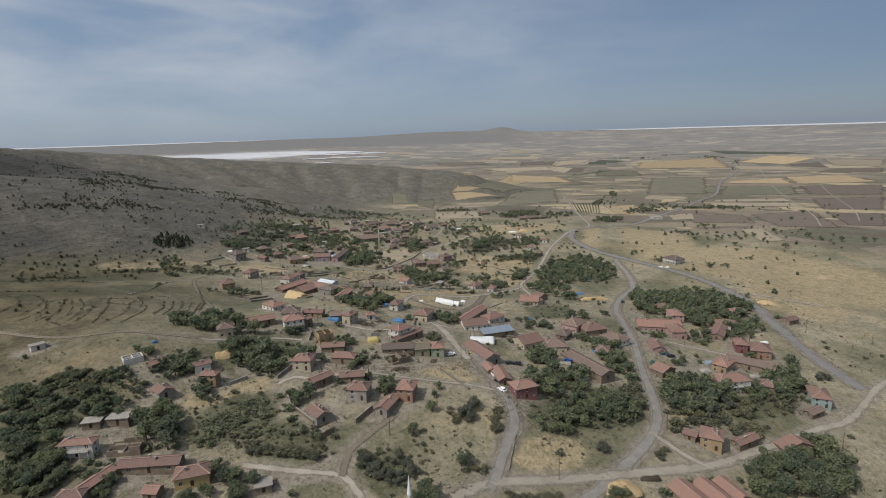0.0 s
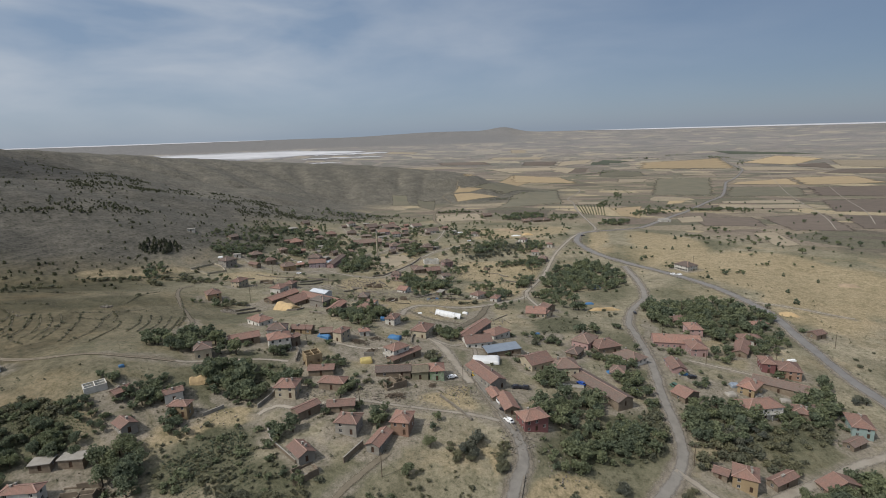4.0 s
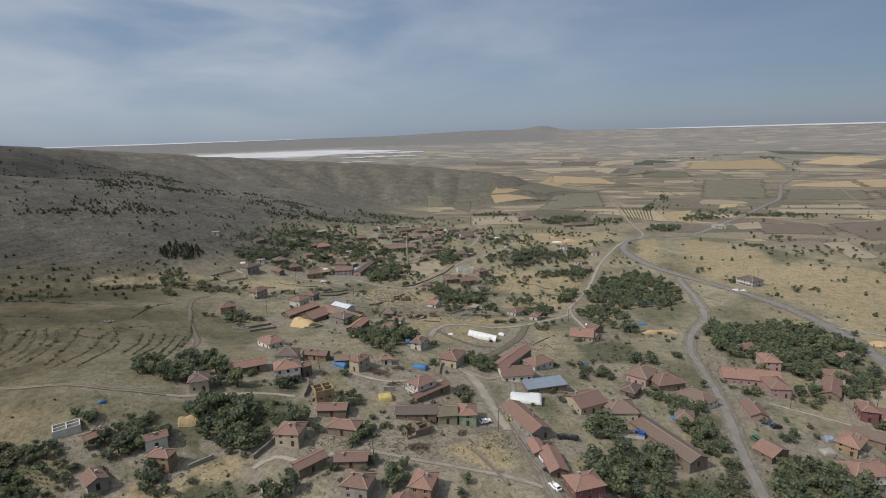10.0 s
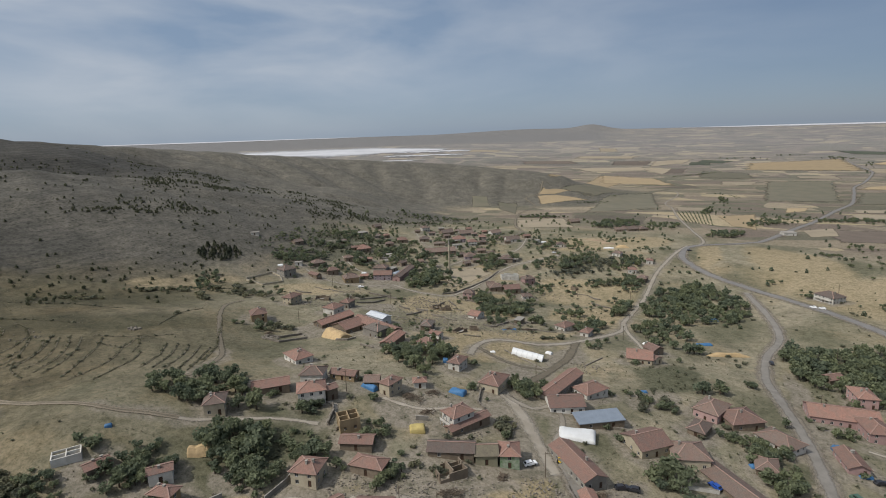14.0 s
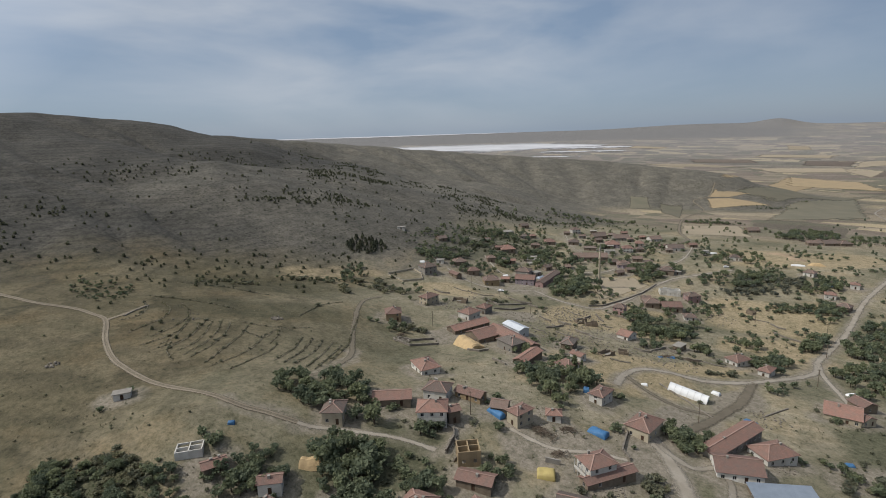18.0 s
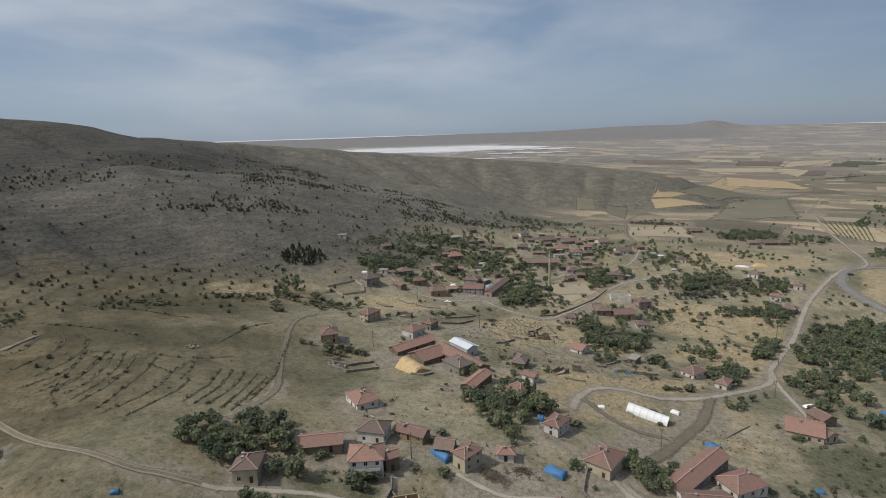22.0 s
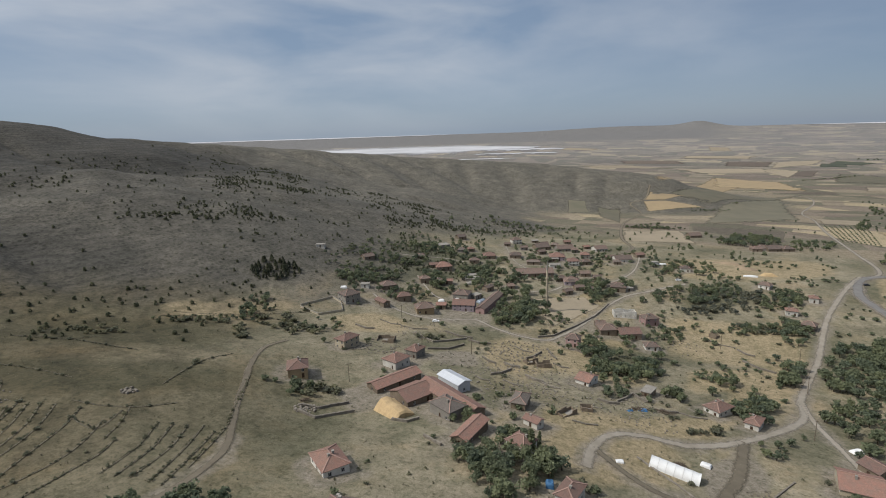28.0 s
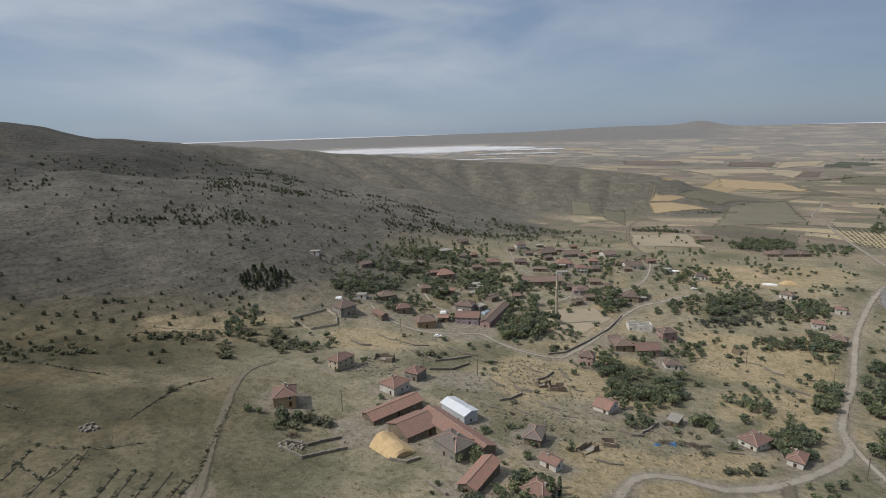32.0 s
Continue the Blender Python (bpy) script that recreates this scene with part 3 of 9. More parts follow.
# ---- ground: one sheet from the village to the horizon ----
def build_ground():
    ahead = np.concatenate([np.arange(-82, 62.01, 0.45), np.arange(66, 274, 4.0)])
    rings = [6.0]
    while rings[-1] < 4640:
        rings.append(rings[-1] + max(2.2, min(rings[-1] * 0.013, 26)))
    rings = np.array(rings)
    a, r = np.meshgrid(np.radians(ahead), rings)
    x, y = r * np.sin(a), 90 + r * np.cos(a)
    z = terrain(x, y)
    cols = len(ahead)
    verts = np.stack([x, y, z], -1).reshape(-1, 3)
    k, i = np.meshgrid(np.arange(len(rings) - 1), np.arange(cols), indexing="ij")
    j = (i + 1) % cols
    quads = np.stack([k * cols + i, k * cols + j, (k + 1) * cols + j, (k + 1) * cols + i], -1).reshape(-1, 4)
    me = bpy.data.meshes.new("ground")
    me.vertices.add(len(verts) + 1)
    me.vertices.foreach_set("co", np.concatenate([verts, [[0, 90, float(terrain(0, 90))]]]).ravel())
    hub = np.stack([np.full(cols, len(verts)), np.arange(cols), (np.arange(cols) + 1) % cols], -1)
    me.loops.add(quads.size + hub.size)
    me.loops.foreach_set("vertex_index", np.concatenate([quads.ravel(), hub[:, [0, 2, 1]].ravel()]))
    me.polygons.add(len(quads) + len(hub))
    me.polygons.foreach_set("loop_start", np.concatenate([np.arange(len(quads)) * 4, quads.size + np.arange(len(hub)) * 3]))
    me.polygons.foreach_set("loop_total", np.concatenate([np.full(len(quads), 4), np.full(len(hub), 3)]))
    me.update(calc_edges=True)
    # what covers the land: stony hill, field strips, greener hollows
    far = np.hypot(x, y - 90)
    rise = np.maximum(ridge(CREST, 0.25, x, y), ridge(SPUR, 0.29, x, y)) - terrain(x, y, False)
    hill = ramp(-2 - 18 * ramp(650, 900, y), 22 - 18 * ramp(650, 900, y), rise + 5 * swell(x, y, 11, 3.0)) * (far < 1750)
    bearing = np.degrees(np.arctan2(x, y - 90))
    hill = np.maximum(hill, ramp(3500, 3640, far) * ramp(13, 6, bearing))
    field = ramp(640, 760, far + 0.45 * x - 60 + 25 * swell(x, y, 60, 4.0)) * (1 - hill)
    lush = ramp(-0.1, 0.45, swell(x, y, 23, 6.0)) * (1 - field)
    lush = np.maximum(lush * (1 - 0.8 * ramp(-110, -150, x)), soil_at("dark", x, y))
    # cloud shade painted into the western slopes, along with dark, close-grown cover
    shaded_steppe = ramp(-85, -210, x + 0.25 * (y - 300) + 0.4 * np.maximum(0, y - 330) + 30 * swell(x, y, 40, 2.2)) * ramp(520, 350, y + 30 * swell(x, y, 35, 4.4))
    shaded_steppe = np.maximum(shaded_steppe, ramp(-380, -520, x) * ramp(1000, 800, y))
    shaded_steppe = np.maximum(shaded_steppe, 0.42 * ramp(-2, 14, ridge(SPUR, 0.29, x, y) - ridge(CREST, 0.25, x, y)) * hill)
    tint = np.stack([hill, field, np.clip(lush, 0, 1), shaded_steppe], -1).reshape(-1, 4)
    tint = np.concatenate([tint, [[0, 0, 0, 0]]])
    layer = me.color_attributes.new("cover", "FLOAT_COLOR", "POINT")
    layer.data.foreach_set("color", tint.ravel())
    trodden = np.zeros(x.shape)
    close = (far < 720) & (y > 90)
    px, py, worn = x[close], y[close], np.zeros(int(close.sum()))
    wob = 2.2 * swell(px, py, 5, 3.0)
    for hx, hy, turn, w, d in HOMES:
        c, s = math.cos(radians(turn)), math.sin(radians(turn))
        u, v = (px - hx) * c + (py - hy) * s, (py - hy) * c - (px - hx) * s
        gap = np.hypot(np.maximum(np.abs(u) - w / 2, 0), np.maximum(np.abs(v) - d / 2, 0)) + wob
        worn = np.maximum(worn, 0.95 * ramp(9.0, 1.0, gap))
    dots = np.array([q for q in LANE_DOTS if q[1] < 760 and q[0] > -130])
    for k in range(0, len(px), 3000):
        gap = np.sqrt(((px[k:k + 3000, None] - dots[:, 0]) ** 2 + (py[k:k + 3000, None] - dots[:, 1]) ** 2).min(1)) + wob[k:k + 3000]
        worn[k:k + 3000] = np.maximum(worn[k:k + 3000], 0.7 * ramp(6.5, 2.0, gap))
    trodden[close] = worn
    kinds = [soil_at("pale", x, y), np.maximum(soil_at("bare", x, y), trodden), soil_at("green", x, y) * (1 - 0.6 * trodden)]
    # alpha: how much of the painted haze each spot takes, by distance
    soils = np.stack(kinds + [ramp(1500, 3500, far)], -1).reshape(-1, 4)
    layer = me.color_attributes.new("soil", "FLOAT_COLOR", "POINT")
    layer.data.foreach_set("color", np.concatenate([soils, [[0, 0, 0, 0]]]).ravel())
    me.materials.append(GROUND)
    me.shade_smooth()
    me.validate()
    tagged(new("ground", me), "dry grassland, stony hills and field strips of a wide plain", "ground", kind="structure")


soil("green", -75, 176, 10.0, 11.0, 7.1, -7.2)
soil("green", -58, 168, 10.4, 6.1, 8.1, -7.3)
soil("green", -135, 174, 17.8, 6.0, 9.4, -11.4)
soil("green", -123, 150, 14.4, 2.4, 8.1, -11.9)
soil("green", -22, 156, 8.2, 0.2, 1.8, -9.7)
soil("green", 55, 197, 23.8, 6.0, -1.9, -12.4)
soil("green", -76, 231, 8.9, 12.5, 8.2, -15.2)
soil("bare", -105, 164, 9.2, 1.3, 3.6, -6.3)
soil("bare", -41, 154, 10.5, 2.5, -2.6, -6.8)
soil("bare", -64, 188, 4.3, -0.2, 2.7, -6.1)
soil("pale", -82, 189, 14.4, 10.1, 3.3, -3.0)
soil("pale", 36, 171, 12.6, 0.6, -4.7, -8.0)
soil("pale", 237, 587, 31.0, -34.1, -19.1, -67.9)
soil("pale", 291, 491, 45.8, -7.9, -3.0, -49.5)
soil("pale", 254, 380, 24.5, -22.8, -28.3, -50.3)
soil("pale", 176, 624, 12.9, 4.4, -15.2, -50.8)
soil("pale", 110, 673, 50.6, 24.0, -5.7, -44.9)
soil("pale", -41, 531, 18.7, 11.9, 5.7, -25.8)
soil("pale", 48, 506, 39.7, 1.1, -0.1, -25.2)
soil("pale", -29, 438, 27.2, 5.1, 4.6, -38.4)
soil("pale", -29, 335, 33.4, 12.8, 5.4, -25.9)
soil("bare", -24, 222, 13.1, -2.6, 0.4, -11.6)
soil("pale", -2, 216, 12.7, -0.3, 1.2, -10.6)
soil("bare", 6, 238, 7.5, 0.5, 0.7, -8.5)
soil("bare", -3, 263, 7.3, 1.8, 3.6, -13.3)
soil("bare", -31, 210, 7.2, 1.3, 10.0, -4.3)
soil("bare", 125, 248, 15.6, 0.7, -5.1, -10.7)
soil("bare", -60, 207, 8.5, 0.1, 2.0, -5.0)
soil("bare", -79, 206, 7.7, -0.5, 0.5, -4.3)
soil("bare", 114, 299, 3.8, -5.7, -13.6, -49.4)
soil("green", 66, 325, 15.9, 5.8, -2.1, -18.7)
soil("green", 73, 211, 14.5, 1.9, -5.8, -13.3)
soil("green", 130, 223, 29.4, 1.6, -10.4, -18.2)
soil("green", 167, 345, 32.7, -9.3, -14.6, -35.7)
soil("pale", 261, 381, 12.4, -16.4, -31.3, -42.3)
soil("pale", -49, 520, 18.8, 21.8, 9.3, -20.5)
soil("pale", 50, 497, 38.3, 4.0, -7.9, -35.9)
soil("pale", -36, 433, 9.2, 5.5, 0.8, -23.8)
soil("pale", -64, 417, 16.0, 1.9, 5.0, -28.2)
soil("pale", 35, 437, 21.3, 10.4, -4.0, -18.5)
soil("pale", 9, 369, 21.5, 11.3, -7.3, -13.4)
soil("pale", -230, 394, 18.3, 14.4, 8.3, -5.6)
soil("green", -14, 442, 16.5, 1.8, 2.9, -21.0)
soil("green", -165, 578, 47.7, 46.3, 13.7, -54.3)
soil("bare", -90, 397, 9.7, 4.2, 2.7, -11.5)
soil("bare", -109, 339, 9.0, 5.0, 7.9, -8.5)
soil("bare", -106, 470, 15.4, 5.4, 2.5, -14.9)
soil("pale", -151, 430, 17.5, 11.5, 9.9, -14.2)
soil("pale", 83, 667, 66.6, 16.4, -8.9, -43.5)
soil("bare", -7, 274, 9.7, 4.9, 0.8, -9.9)
soil("bare", -2, 305, 8.0, 3.9, 0.5, -10.0)
soil("bare", -37, 264, 10.1, 4.8, 1.9, -6.4)
soil("bare", 20, 338, 10.6, 8.1, -0.8, -12.1)
soil("bare", -85, 247, 6.2, 4.0, 7.1, -5.2)
soil("pale", 54, 437, 31.7, 52.1, -2.1, -23.6)


soil("pale", 285, 440, 95.0, -50.0, -30.0, 110.0)
soil("pale", -2, 224, 10.0, 2.0, 1.0, -6.0)
soil("dark", -91, 384, 8.0, 2.0, 2.0, -10.0)
soil("dark", -192, 304, 38.0, 24.0, 8.0, -14.0)
soil("dark", -225, 292, 22.0, 12.0, 8.0, -12.0)
soil("dark", -235, 345, 40.0, 24.0, 10.0, -18.0)
soil("pale", -208, 470, 9.0, 4.0, 6.0, -24.0)
soil("pale", -225, 408, 30.0, 22.0, 4.0, -6.0)
soil("pale", -84, 191, 17.0, 10.0, 3.0, -4.5)
soil("pale", 13.5, 184, 2.2, 1.0, 2.0, -9.0)
soil("pale", 38, 173, 12.0, 3.0, -2.0, -7.0)
soil("bare", -8, 258, 7.0, 2.0, 10.0, -18.0)
soil("bare", -1, 236, 9.0, 2.0, 3.0, -9.0)
soil("bare", -41, 250, 10.0, 2.0, 4.0, -7.0)
soil("bare", -16, 222, 16.0, 3.0, 1.0, -6.0)
soil("bare", -34, 264, 14.0, 3.0, 4.0, -6.0)
soil("bare", 52, 296, 12.0, 8.0, 2.0, -10.0)
soil("bare", 112, 262, 7.0, 2.0, 6.0, -16.0)
soil("bare", 30, 226, 7.0, 2.0, -2.0, -8.0)
soil("green", -77, 177, 11.0, 13.0, 7.0, -7.0)
soil("green", 88, 258, 10.0, -8.0, 5.0, 6.0)


# ---- salt lakes on the horizon ----
def salt_flat(a0, a1, near, far, ragged, seed):
    steps, verts = 90, []
    for k in range(steps + 1):
        a = a0 + (a1 - a0) * k / steps
        end = min(1.0, 6 * k / steps, 6 * (steps - k) / steps)
        mid, half = (near + far) / 2, (far - near) / 2 * end
        wob = ragged * (math.sin(k * 0.33 + seed) + 0.6 * math.sin(k * 0.9 + 2 * seed))
        for r in (mid - half + wob, mid - half * 0.3, mid + half * 0.4, mid + half):
            x, y = r * math.sin(radians(a)), 90 + r * math.cos(radians(a))
            verts.append((x, y, lie(x, y) + 2.0))
    faces = [(k * 4 + j, k * 4 + j + 1, k * 4 + j + 5, k * 4 + j + 4) for k in range(steps) for j in range(3)]
    across = (0.0, 0.35, 0.7, 1.0)
    uvs = [(i // 4 / steps, across[i % 4]) for f in faces for i in f]
    tagged(new("salt_lake", mesh_from("salt_lake", verts, faces, [SALT], uvs=uvs)), "white dried-out salt lake shimmering on the horizon", "lake", kind="structure")


salt_flat(-54, -8, 3040, 3540, 45, 1.0)
salt_flat(-14, -5.5, 3130, 3230, 20, 1.7)
salt_flat(-15, -6, 2960, 3020, 16, 2.6)
salt_flat(-19, -10.5, 2745, 2790, 12, 0.6)
salt_flat(-75, -16, 4330, 4600, 25, 2.0)
salt_flat(14, 60, 4270, 4625, 10, 3.0)


# ---- roads and tracks ----
LANE_DOTS = []


def lane(kind, width, points, lift=0.16, aside=0.0):
    """A road that lies on the land along a smooth line."""
    p = np.array(points, float)
    line = []
    for i in range(len(p) - 1):
        a, b, c, d = p[max(i - 1, 0)], p[i], p[i + 1], p[min(i + 2, len(p) - 1)]
        count = max(2, int(np.linalg.norm(c - b) / 2.5))
        for k in np.linspace(0, 1, count, endpoint=False):
            line.append(0.5 * (2 * b + (c - a) * k + (2 * a - 5 * b + 4 * c - d) * k * k + (3 * b - a - 3 * c + d) * k ** 3))
    line.append(p[-1])
    line = np.array(line)
    LANE_DOTS.extend(map(tuple, line))
    along = np.gradient(line, axis=0)
    along /= np.linalg.norm(along, axis=1)[:, None]
    side = np.stack([-along[:, 1], along[:, 0]], 1)
    cuts = np.array((-0.5, -0.46, -0.2, 0.2, 0.46, 0.5))
    k, j = np.meshgrid(np.arange(len(line)), np.arange(len(cuts)), indexing="ij")
    wide = 1.22 * width * (1 + 0.06 * np.sin(k * 0.31 + width) + 0.05 * np.sin(k * 0.83))
    off = aside + wide * (cuts[j] + 0.012 * np.sin(k * 1.3 + j))
    x, y = line[k, 0] + side[k, 0] * off, line[k, 1] + side[k, 1] * off
    z = terrain(x, y) + np.where((j == 0) | (j == 5), lift - 0.10, lift) + 0.0004 * np.maximum(0, np.hypot(x, y) - 350)
    verts = np.stack([x, y, z], -1).reshape(-1, 3)
    n = len(cuts)
    faces = [(k * n + j, k * n + j + 1, (k + 1) * n + j + 1, (k + 1) * n + j) for k in range(len(line) - 1) for j in range(n - 1)]
    faces = [f[::-1] for f in faces]
    hard = kind in ("asphalt", "highway")
    uvs = [(i // n * 0.1, cuts[i % n] + 0.5) for f in faces for i in f]
    ob = new("road" if hard else ("terrace_edge" if kind == "edge" else "track"), mesh_from("road", verts, faces, [{"asphalt": ASPHALT, "highway": HIGHWAY, "dirt": DIRT, "shoulder": VERGE, "faint": TRAIL, "ruts": TRAIL, "rut": RUT, "edge": EDGE}[kind]], uvs=uvs, smooth=True))
    if hard:
        lane("shoulder", width * 1.9, points, 0.09)
    if kind == "ruts":
        for shift in (-0.27, 0.27):
            lane("rut", 0.95, points, 0.24, shift * width)
    tagged(ob, {"highway": "grey two-lane asphalt country road", "asphalt": "worn patched grey asphalt village road", "dirt": "pale dusty unpaved village track", "shoulder": "dusty gravel shoulder of the asphalt road", "faint": "faint wheel track through dry grass", "ruts": "grassy unpaved track with two pale wheel ruts", "rut": "pale wheel rut of a grassy track", "edge": "dark weathered edge of an old terrace"}[kind], "road", kind="structure")


_plots = {"count": 0}


def patch(name, corners, mat, label, category="field"):
    """A cultivated plot or bare yard draped on the land, given by four corners."""
    a, b, c, d = (np.array(q, float) for q in corners)
    _plots["count"] += 1
    lift = 0.05 + 0.013 * (_plots["count"] % 6)
    n = 14 if math.hypot(*a) < 500 else 18
    i, j = np.meshgrid(np.arange(n + 1), np.arange(n + 1), indexing="ij")
    u, v = (i / n)[..., None], (j / n)[..., None]
    q = (a * (1 - u) + b * u) * (1 - v) + (d * (1 - u) + c * u) * v
    x, y = q[..., 0], q[..., 1]
    verts = np.stack([x, y, terrain(x, y) + lift + 0.00035 * np.maximum(0, np.hypot(x, y) - 350)], -1).reshape(-1, 3)
    faces = [(i * (n + 1) + j, (i + 1) * (n + 1) + j, (i + 1) * (n + 1) + j + 1, i * (n + 1) + j + 1) for i in range(n) for j in range(n)]
    uvs = [((k // (n + 1)) / n, (k % (n + 1)) / n) for f in faces for k in f]
    tagged(new(name, mesh_from(name, verts, faces, [mat], uvs=uvs, smooth=True)), label, category, kind="structure")


lane("highway", 5.6, [(197.6, 235.3), (196.6, 270.0), (202.1, 308.8), (209.5, 346.8), (208.1, 384.1), (203.8, 410.6), (193, 466), (173, 512), (154, 548), (146, 579), (148, 612), (174, 662), (233, 691), (263, 712), (349, 827), (402, 898), (523, 1082), (630, 1237), (742, 1439), (818, 1580), (905, 1698), (1039, 1905), (1086, 1997), (1147, 2206), (1210, 2377)])
lane("dirt", 3.9, [(166, 659), (147, 624), (134, 599), (113, 555), (102, 527), (86.8, 484.2), (71.2, 446.9), (63.4, 427.3), (56.5, 400.9), (33.8, 371.7), (9.8, 353.6), (-6.2, 351.5), (-17.7, 345.8), (-23.6, 333.0), (-25.1, 318.4)])
lane("dirt", 2.9, [(63.4, 427.3), (61.1, 397.9), (62.3, 377.5), (63.2, 360.0)])
lane("asphalt", 4.0, [(12.7, 153.1), (15.6, 159.5), (18.3, 166.6), (21.2, 174.2), (24.6, 182.4), (24.5, 191.5), (21.3, 201.9), (17.1, 220.1), (12.7, 237.7)])
lane("dirt", 5.0, [(10.0, 231.0), (4.6, 247.2), (-1.6, 265.6), (-8.8, 280.6), (-14.3, 293.9)])
lane("dirt", 2.6, [(10.4, 238.0), (10.1, 247.7), (13.9, 262.0), (11.0, 274.0), (3.4, 269.0), (-6.6, 276.9), (-12.2, 288.9)])
lane("dirt", 4.6, [(0.3, 148.2), (13.4, 155.7), (38.6, 161.0), (57.2, 165.2), (70.2, 168.3), (90.5, 172.9), (106.1, 178.9)])
lane("dirt", 3.2, [(77.9, 188.9), (82.4, 183.4), (87.4, 177.7), (93.1, 174.1)])
lane("dirt", 3.9, [(93.0, 173.8), (106.5, 179.8), (130.4, 190.7), (151.2, 201.4), (172.1, 210.5), (189.9, 224.0), (204.5, 236.1), (219.5, 246.1)])
lane("dirt", 2.9, [(-27.4, 145.3), (-33.7, 152.5), (-41.0, 153.4), (-53.5, 153.3), (-66.2, 154.1)])
lane("faint", 2.8, [(-34.6, 152.5), (-33.5, 163.2), (-27.0, 173.0), (-19.7, 182.7)])
lane("ruts", 2.6, [(-334.9, 250.9), (-308.5, 253.5), (-291.4, 254.2), (-269.9, 257.6), (-255.9, 257.0), (-241.8, 254.3), (-221.0, 240.1), (-203.3, 230.7), (-187.9, 225.7), (-159.1, 221.1), (-128.1, 218.5), (-116.9, 221.3), (-107.5, 224.1)])
lane("ruts", 2.2, [(-241.3, 254.5), (-240.7, 260.0), (-242.3, 268.4), (-244.6, 277.7)])
lane("dirt", 2.7, [(-171, 476), (-152.5, 462.8), (-133.0, 457.7), (-113.7, 460.5), (-99.2, 467.6), (-85.9, 458.8), (-70.8, 451.2), (-54.7, 451.2), (-47.2, 464.1), (-36.6, 491.2), (-26, 526), (-12, 558), (9, 578), (32, 599)])
lane("dirt", 2.1, [(-95, 541), (-82, 541), (-65, 548), (-57, 563)])
lane("dirt", 2.4, [(-110.8, 473.4), (-101, 503), (-95, 538)])
lane("dirt", 4.2, [(287, 1640), (353, 1571), (377, 1529), (350, 1406), (276, 1208), (260, 1095), (245, 1021), (226, 925), (209, 813), (193, 698), (172, 660)])
lane("faint", 4.0, [(37, 1276), (25, 1210), (1, 1181), (18, 1124), (-10, 985), (-14, 838), (-3, 742), (-19, 685)])
lane("faint", 4.6, [(28.2, 366.9), (21.7, 339.9), (16.2, 327.5), (7.0, 305.2), (0.0, 292.0)])
lane("faint", 2.8, [(-23.6, 333.0), (-14, 323), (-2, 316), (12, 318)])
lane("dirt", 2.1, [(205.7, 380.0), (232.5, 365.8), (261.2, 349.7)])
lane("faint", 2.6, [(-169.7, 376.7), (-171.0, 361.0), (-164.7, 343.4), (-153.4, 323.3), (-144.2, 307.9), (-133.8, 292.2), (-126.1, 279.2), (-123.6, 265.4), (-124.0, 253.0)])
lane("dirt", 2.2, [(-34.9, 210.0), (-20.0, 208.0), (-9.0, 206.9), (9.0, 203.0), (18.5, 200.0)])
lane("dirt", 2.2, [(-66.9, 197.6), (-61.9, 203.1), (-51.0, 202.1), (-45.3, 207.3)])
lane("dirt", 2.1, [(-109.4, 223.6), (-104.6, 224.7), (-95.3, 229.8), (-80.3, 235.1), (-66.7, 236.2)])
lane("dirt", 2.1, [(-63.9, 237.5), (-65.3, 248.6), (-73.1, 249.5)])
lane("dirt", 2.1, [(-50.7, 257.6), (-36.2, 254.9), (-24.1, 260.0), (-14.8, 262.2)])
lane("dirt", 2.1, [(-25, 582), (-8, 613), (-1, 648), (2, 697)])
lane("dirt", 2.1, [(-161, 533), (-140, 504), (-129, 498)])
lane("dirt", 1.9, [(1144, 1947), (637, 950), (477, 667)])
lane("dirt", 1.9, [(1005, 1426), (725, 951), (566, 719)])
lane("dirt", 2.1, [(-140, 595), (-163, 593), (-194, 571)])
lane("dirt", 1.6, [(-129, 701), (-107, 629), (-89, 600)])
lane("dirt", 2.1, [(122.0, 276.5), (136.6, 270.9), (150.5, 264.8)])
lane("asphalt", 4.2, [(37.7, 148.9), (49.4, 158.3), (60.1, 168.0), (72.7, 180.7), (81.0, 191.1), (86.2, 202.7), (89.6, 219.7), (92.8, 238.2), (100.3, 269.1), (104.9, 291.5), (108.9, 317.5), (112.8, 338.6), (127.0, 371.9), (147.5, 405.7), (159.7, 455.8), (165.4, 503.5)])

patch("field", [(36, 1253), (100, 1262), (60, 1217), (21, 1204)], GOLDEN, "golden stubble field at the hill foot")
patch("field", [(21, 1199), (60, 1212), (132, 1204), (29, 1144)], GOLDEN, "golden stubble field at the hill foot")
patch("field", [(44, 1327), (264, 2073), (377, 1933), (48, 1294)], GOLDEN, "long golden stubble field on the plain")
patch("field", [(262, 2057), (413, 1916), (423, 1668), (218, 1770)], GOLDEN, "long golden stubble field on the plain")
patch("field", [(-188, 2497), (8, 2503), (186, 2361), (-98, 2406)], STUBBLE, "thin pale stubble strip on the plain")
patch("field", [(166, 2343), (450, 2333), (511, 2194), (242, 2185)], STUBBLE, "pale stubble strip on the plain")
patch("field", [(435, 2258), (560, 2260), (462, 2028), (456, 2129)], STUBBLE, "pale stubble field on the plain")
patch("field", [(547, 2550), (720, 2570), (641, 2434), (479, 2326)], STUBBLE, "pale stubble field on the plain")
patch("field", [(-26, 2680), (212, 2650), (231, 2518), (-14, 2548)], PLOUGHED, "brown ploughed strip on the plain")
patch("field", [(382, 2579), (543, 2551), (491, 2381), (347, 2422)], PLOUGHED, "brown ploughed strip on the plain")
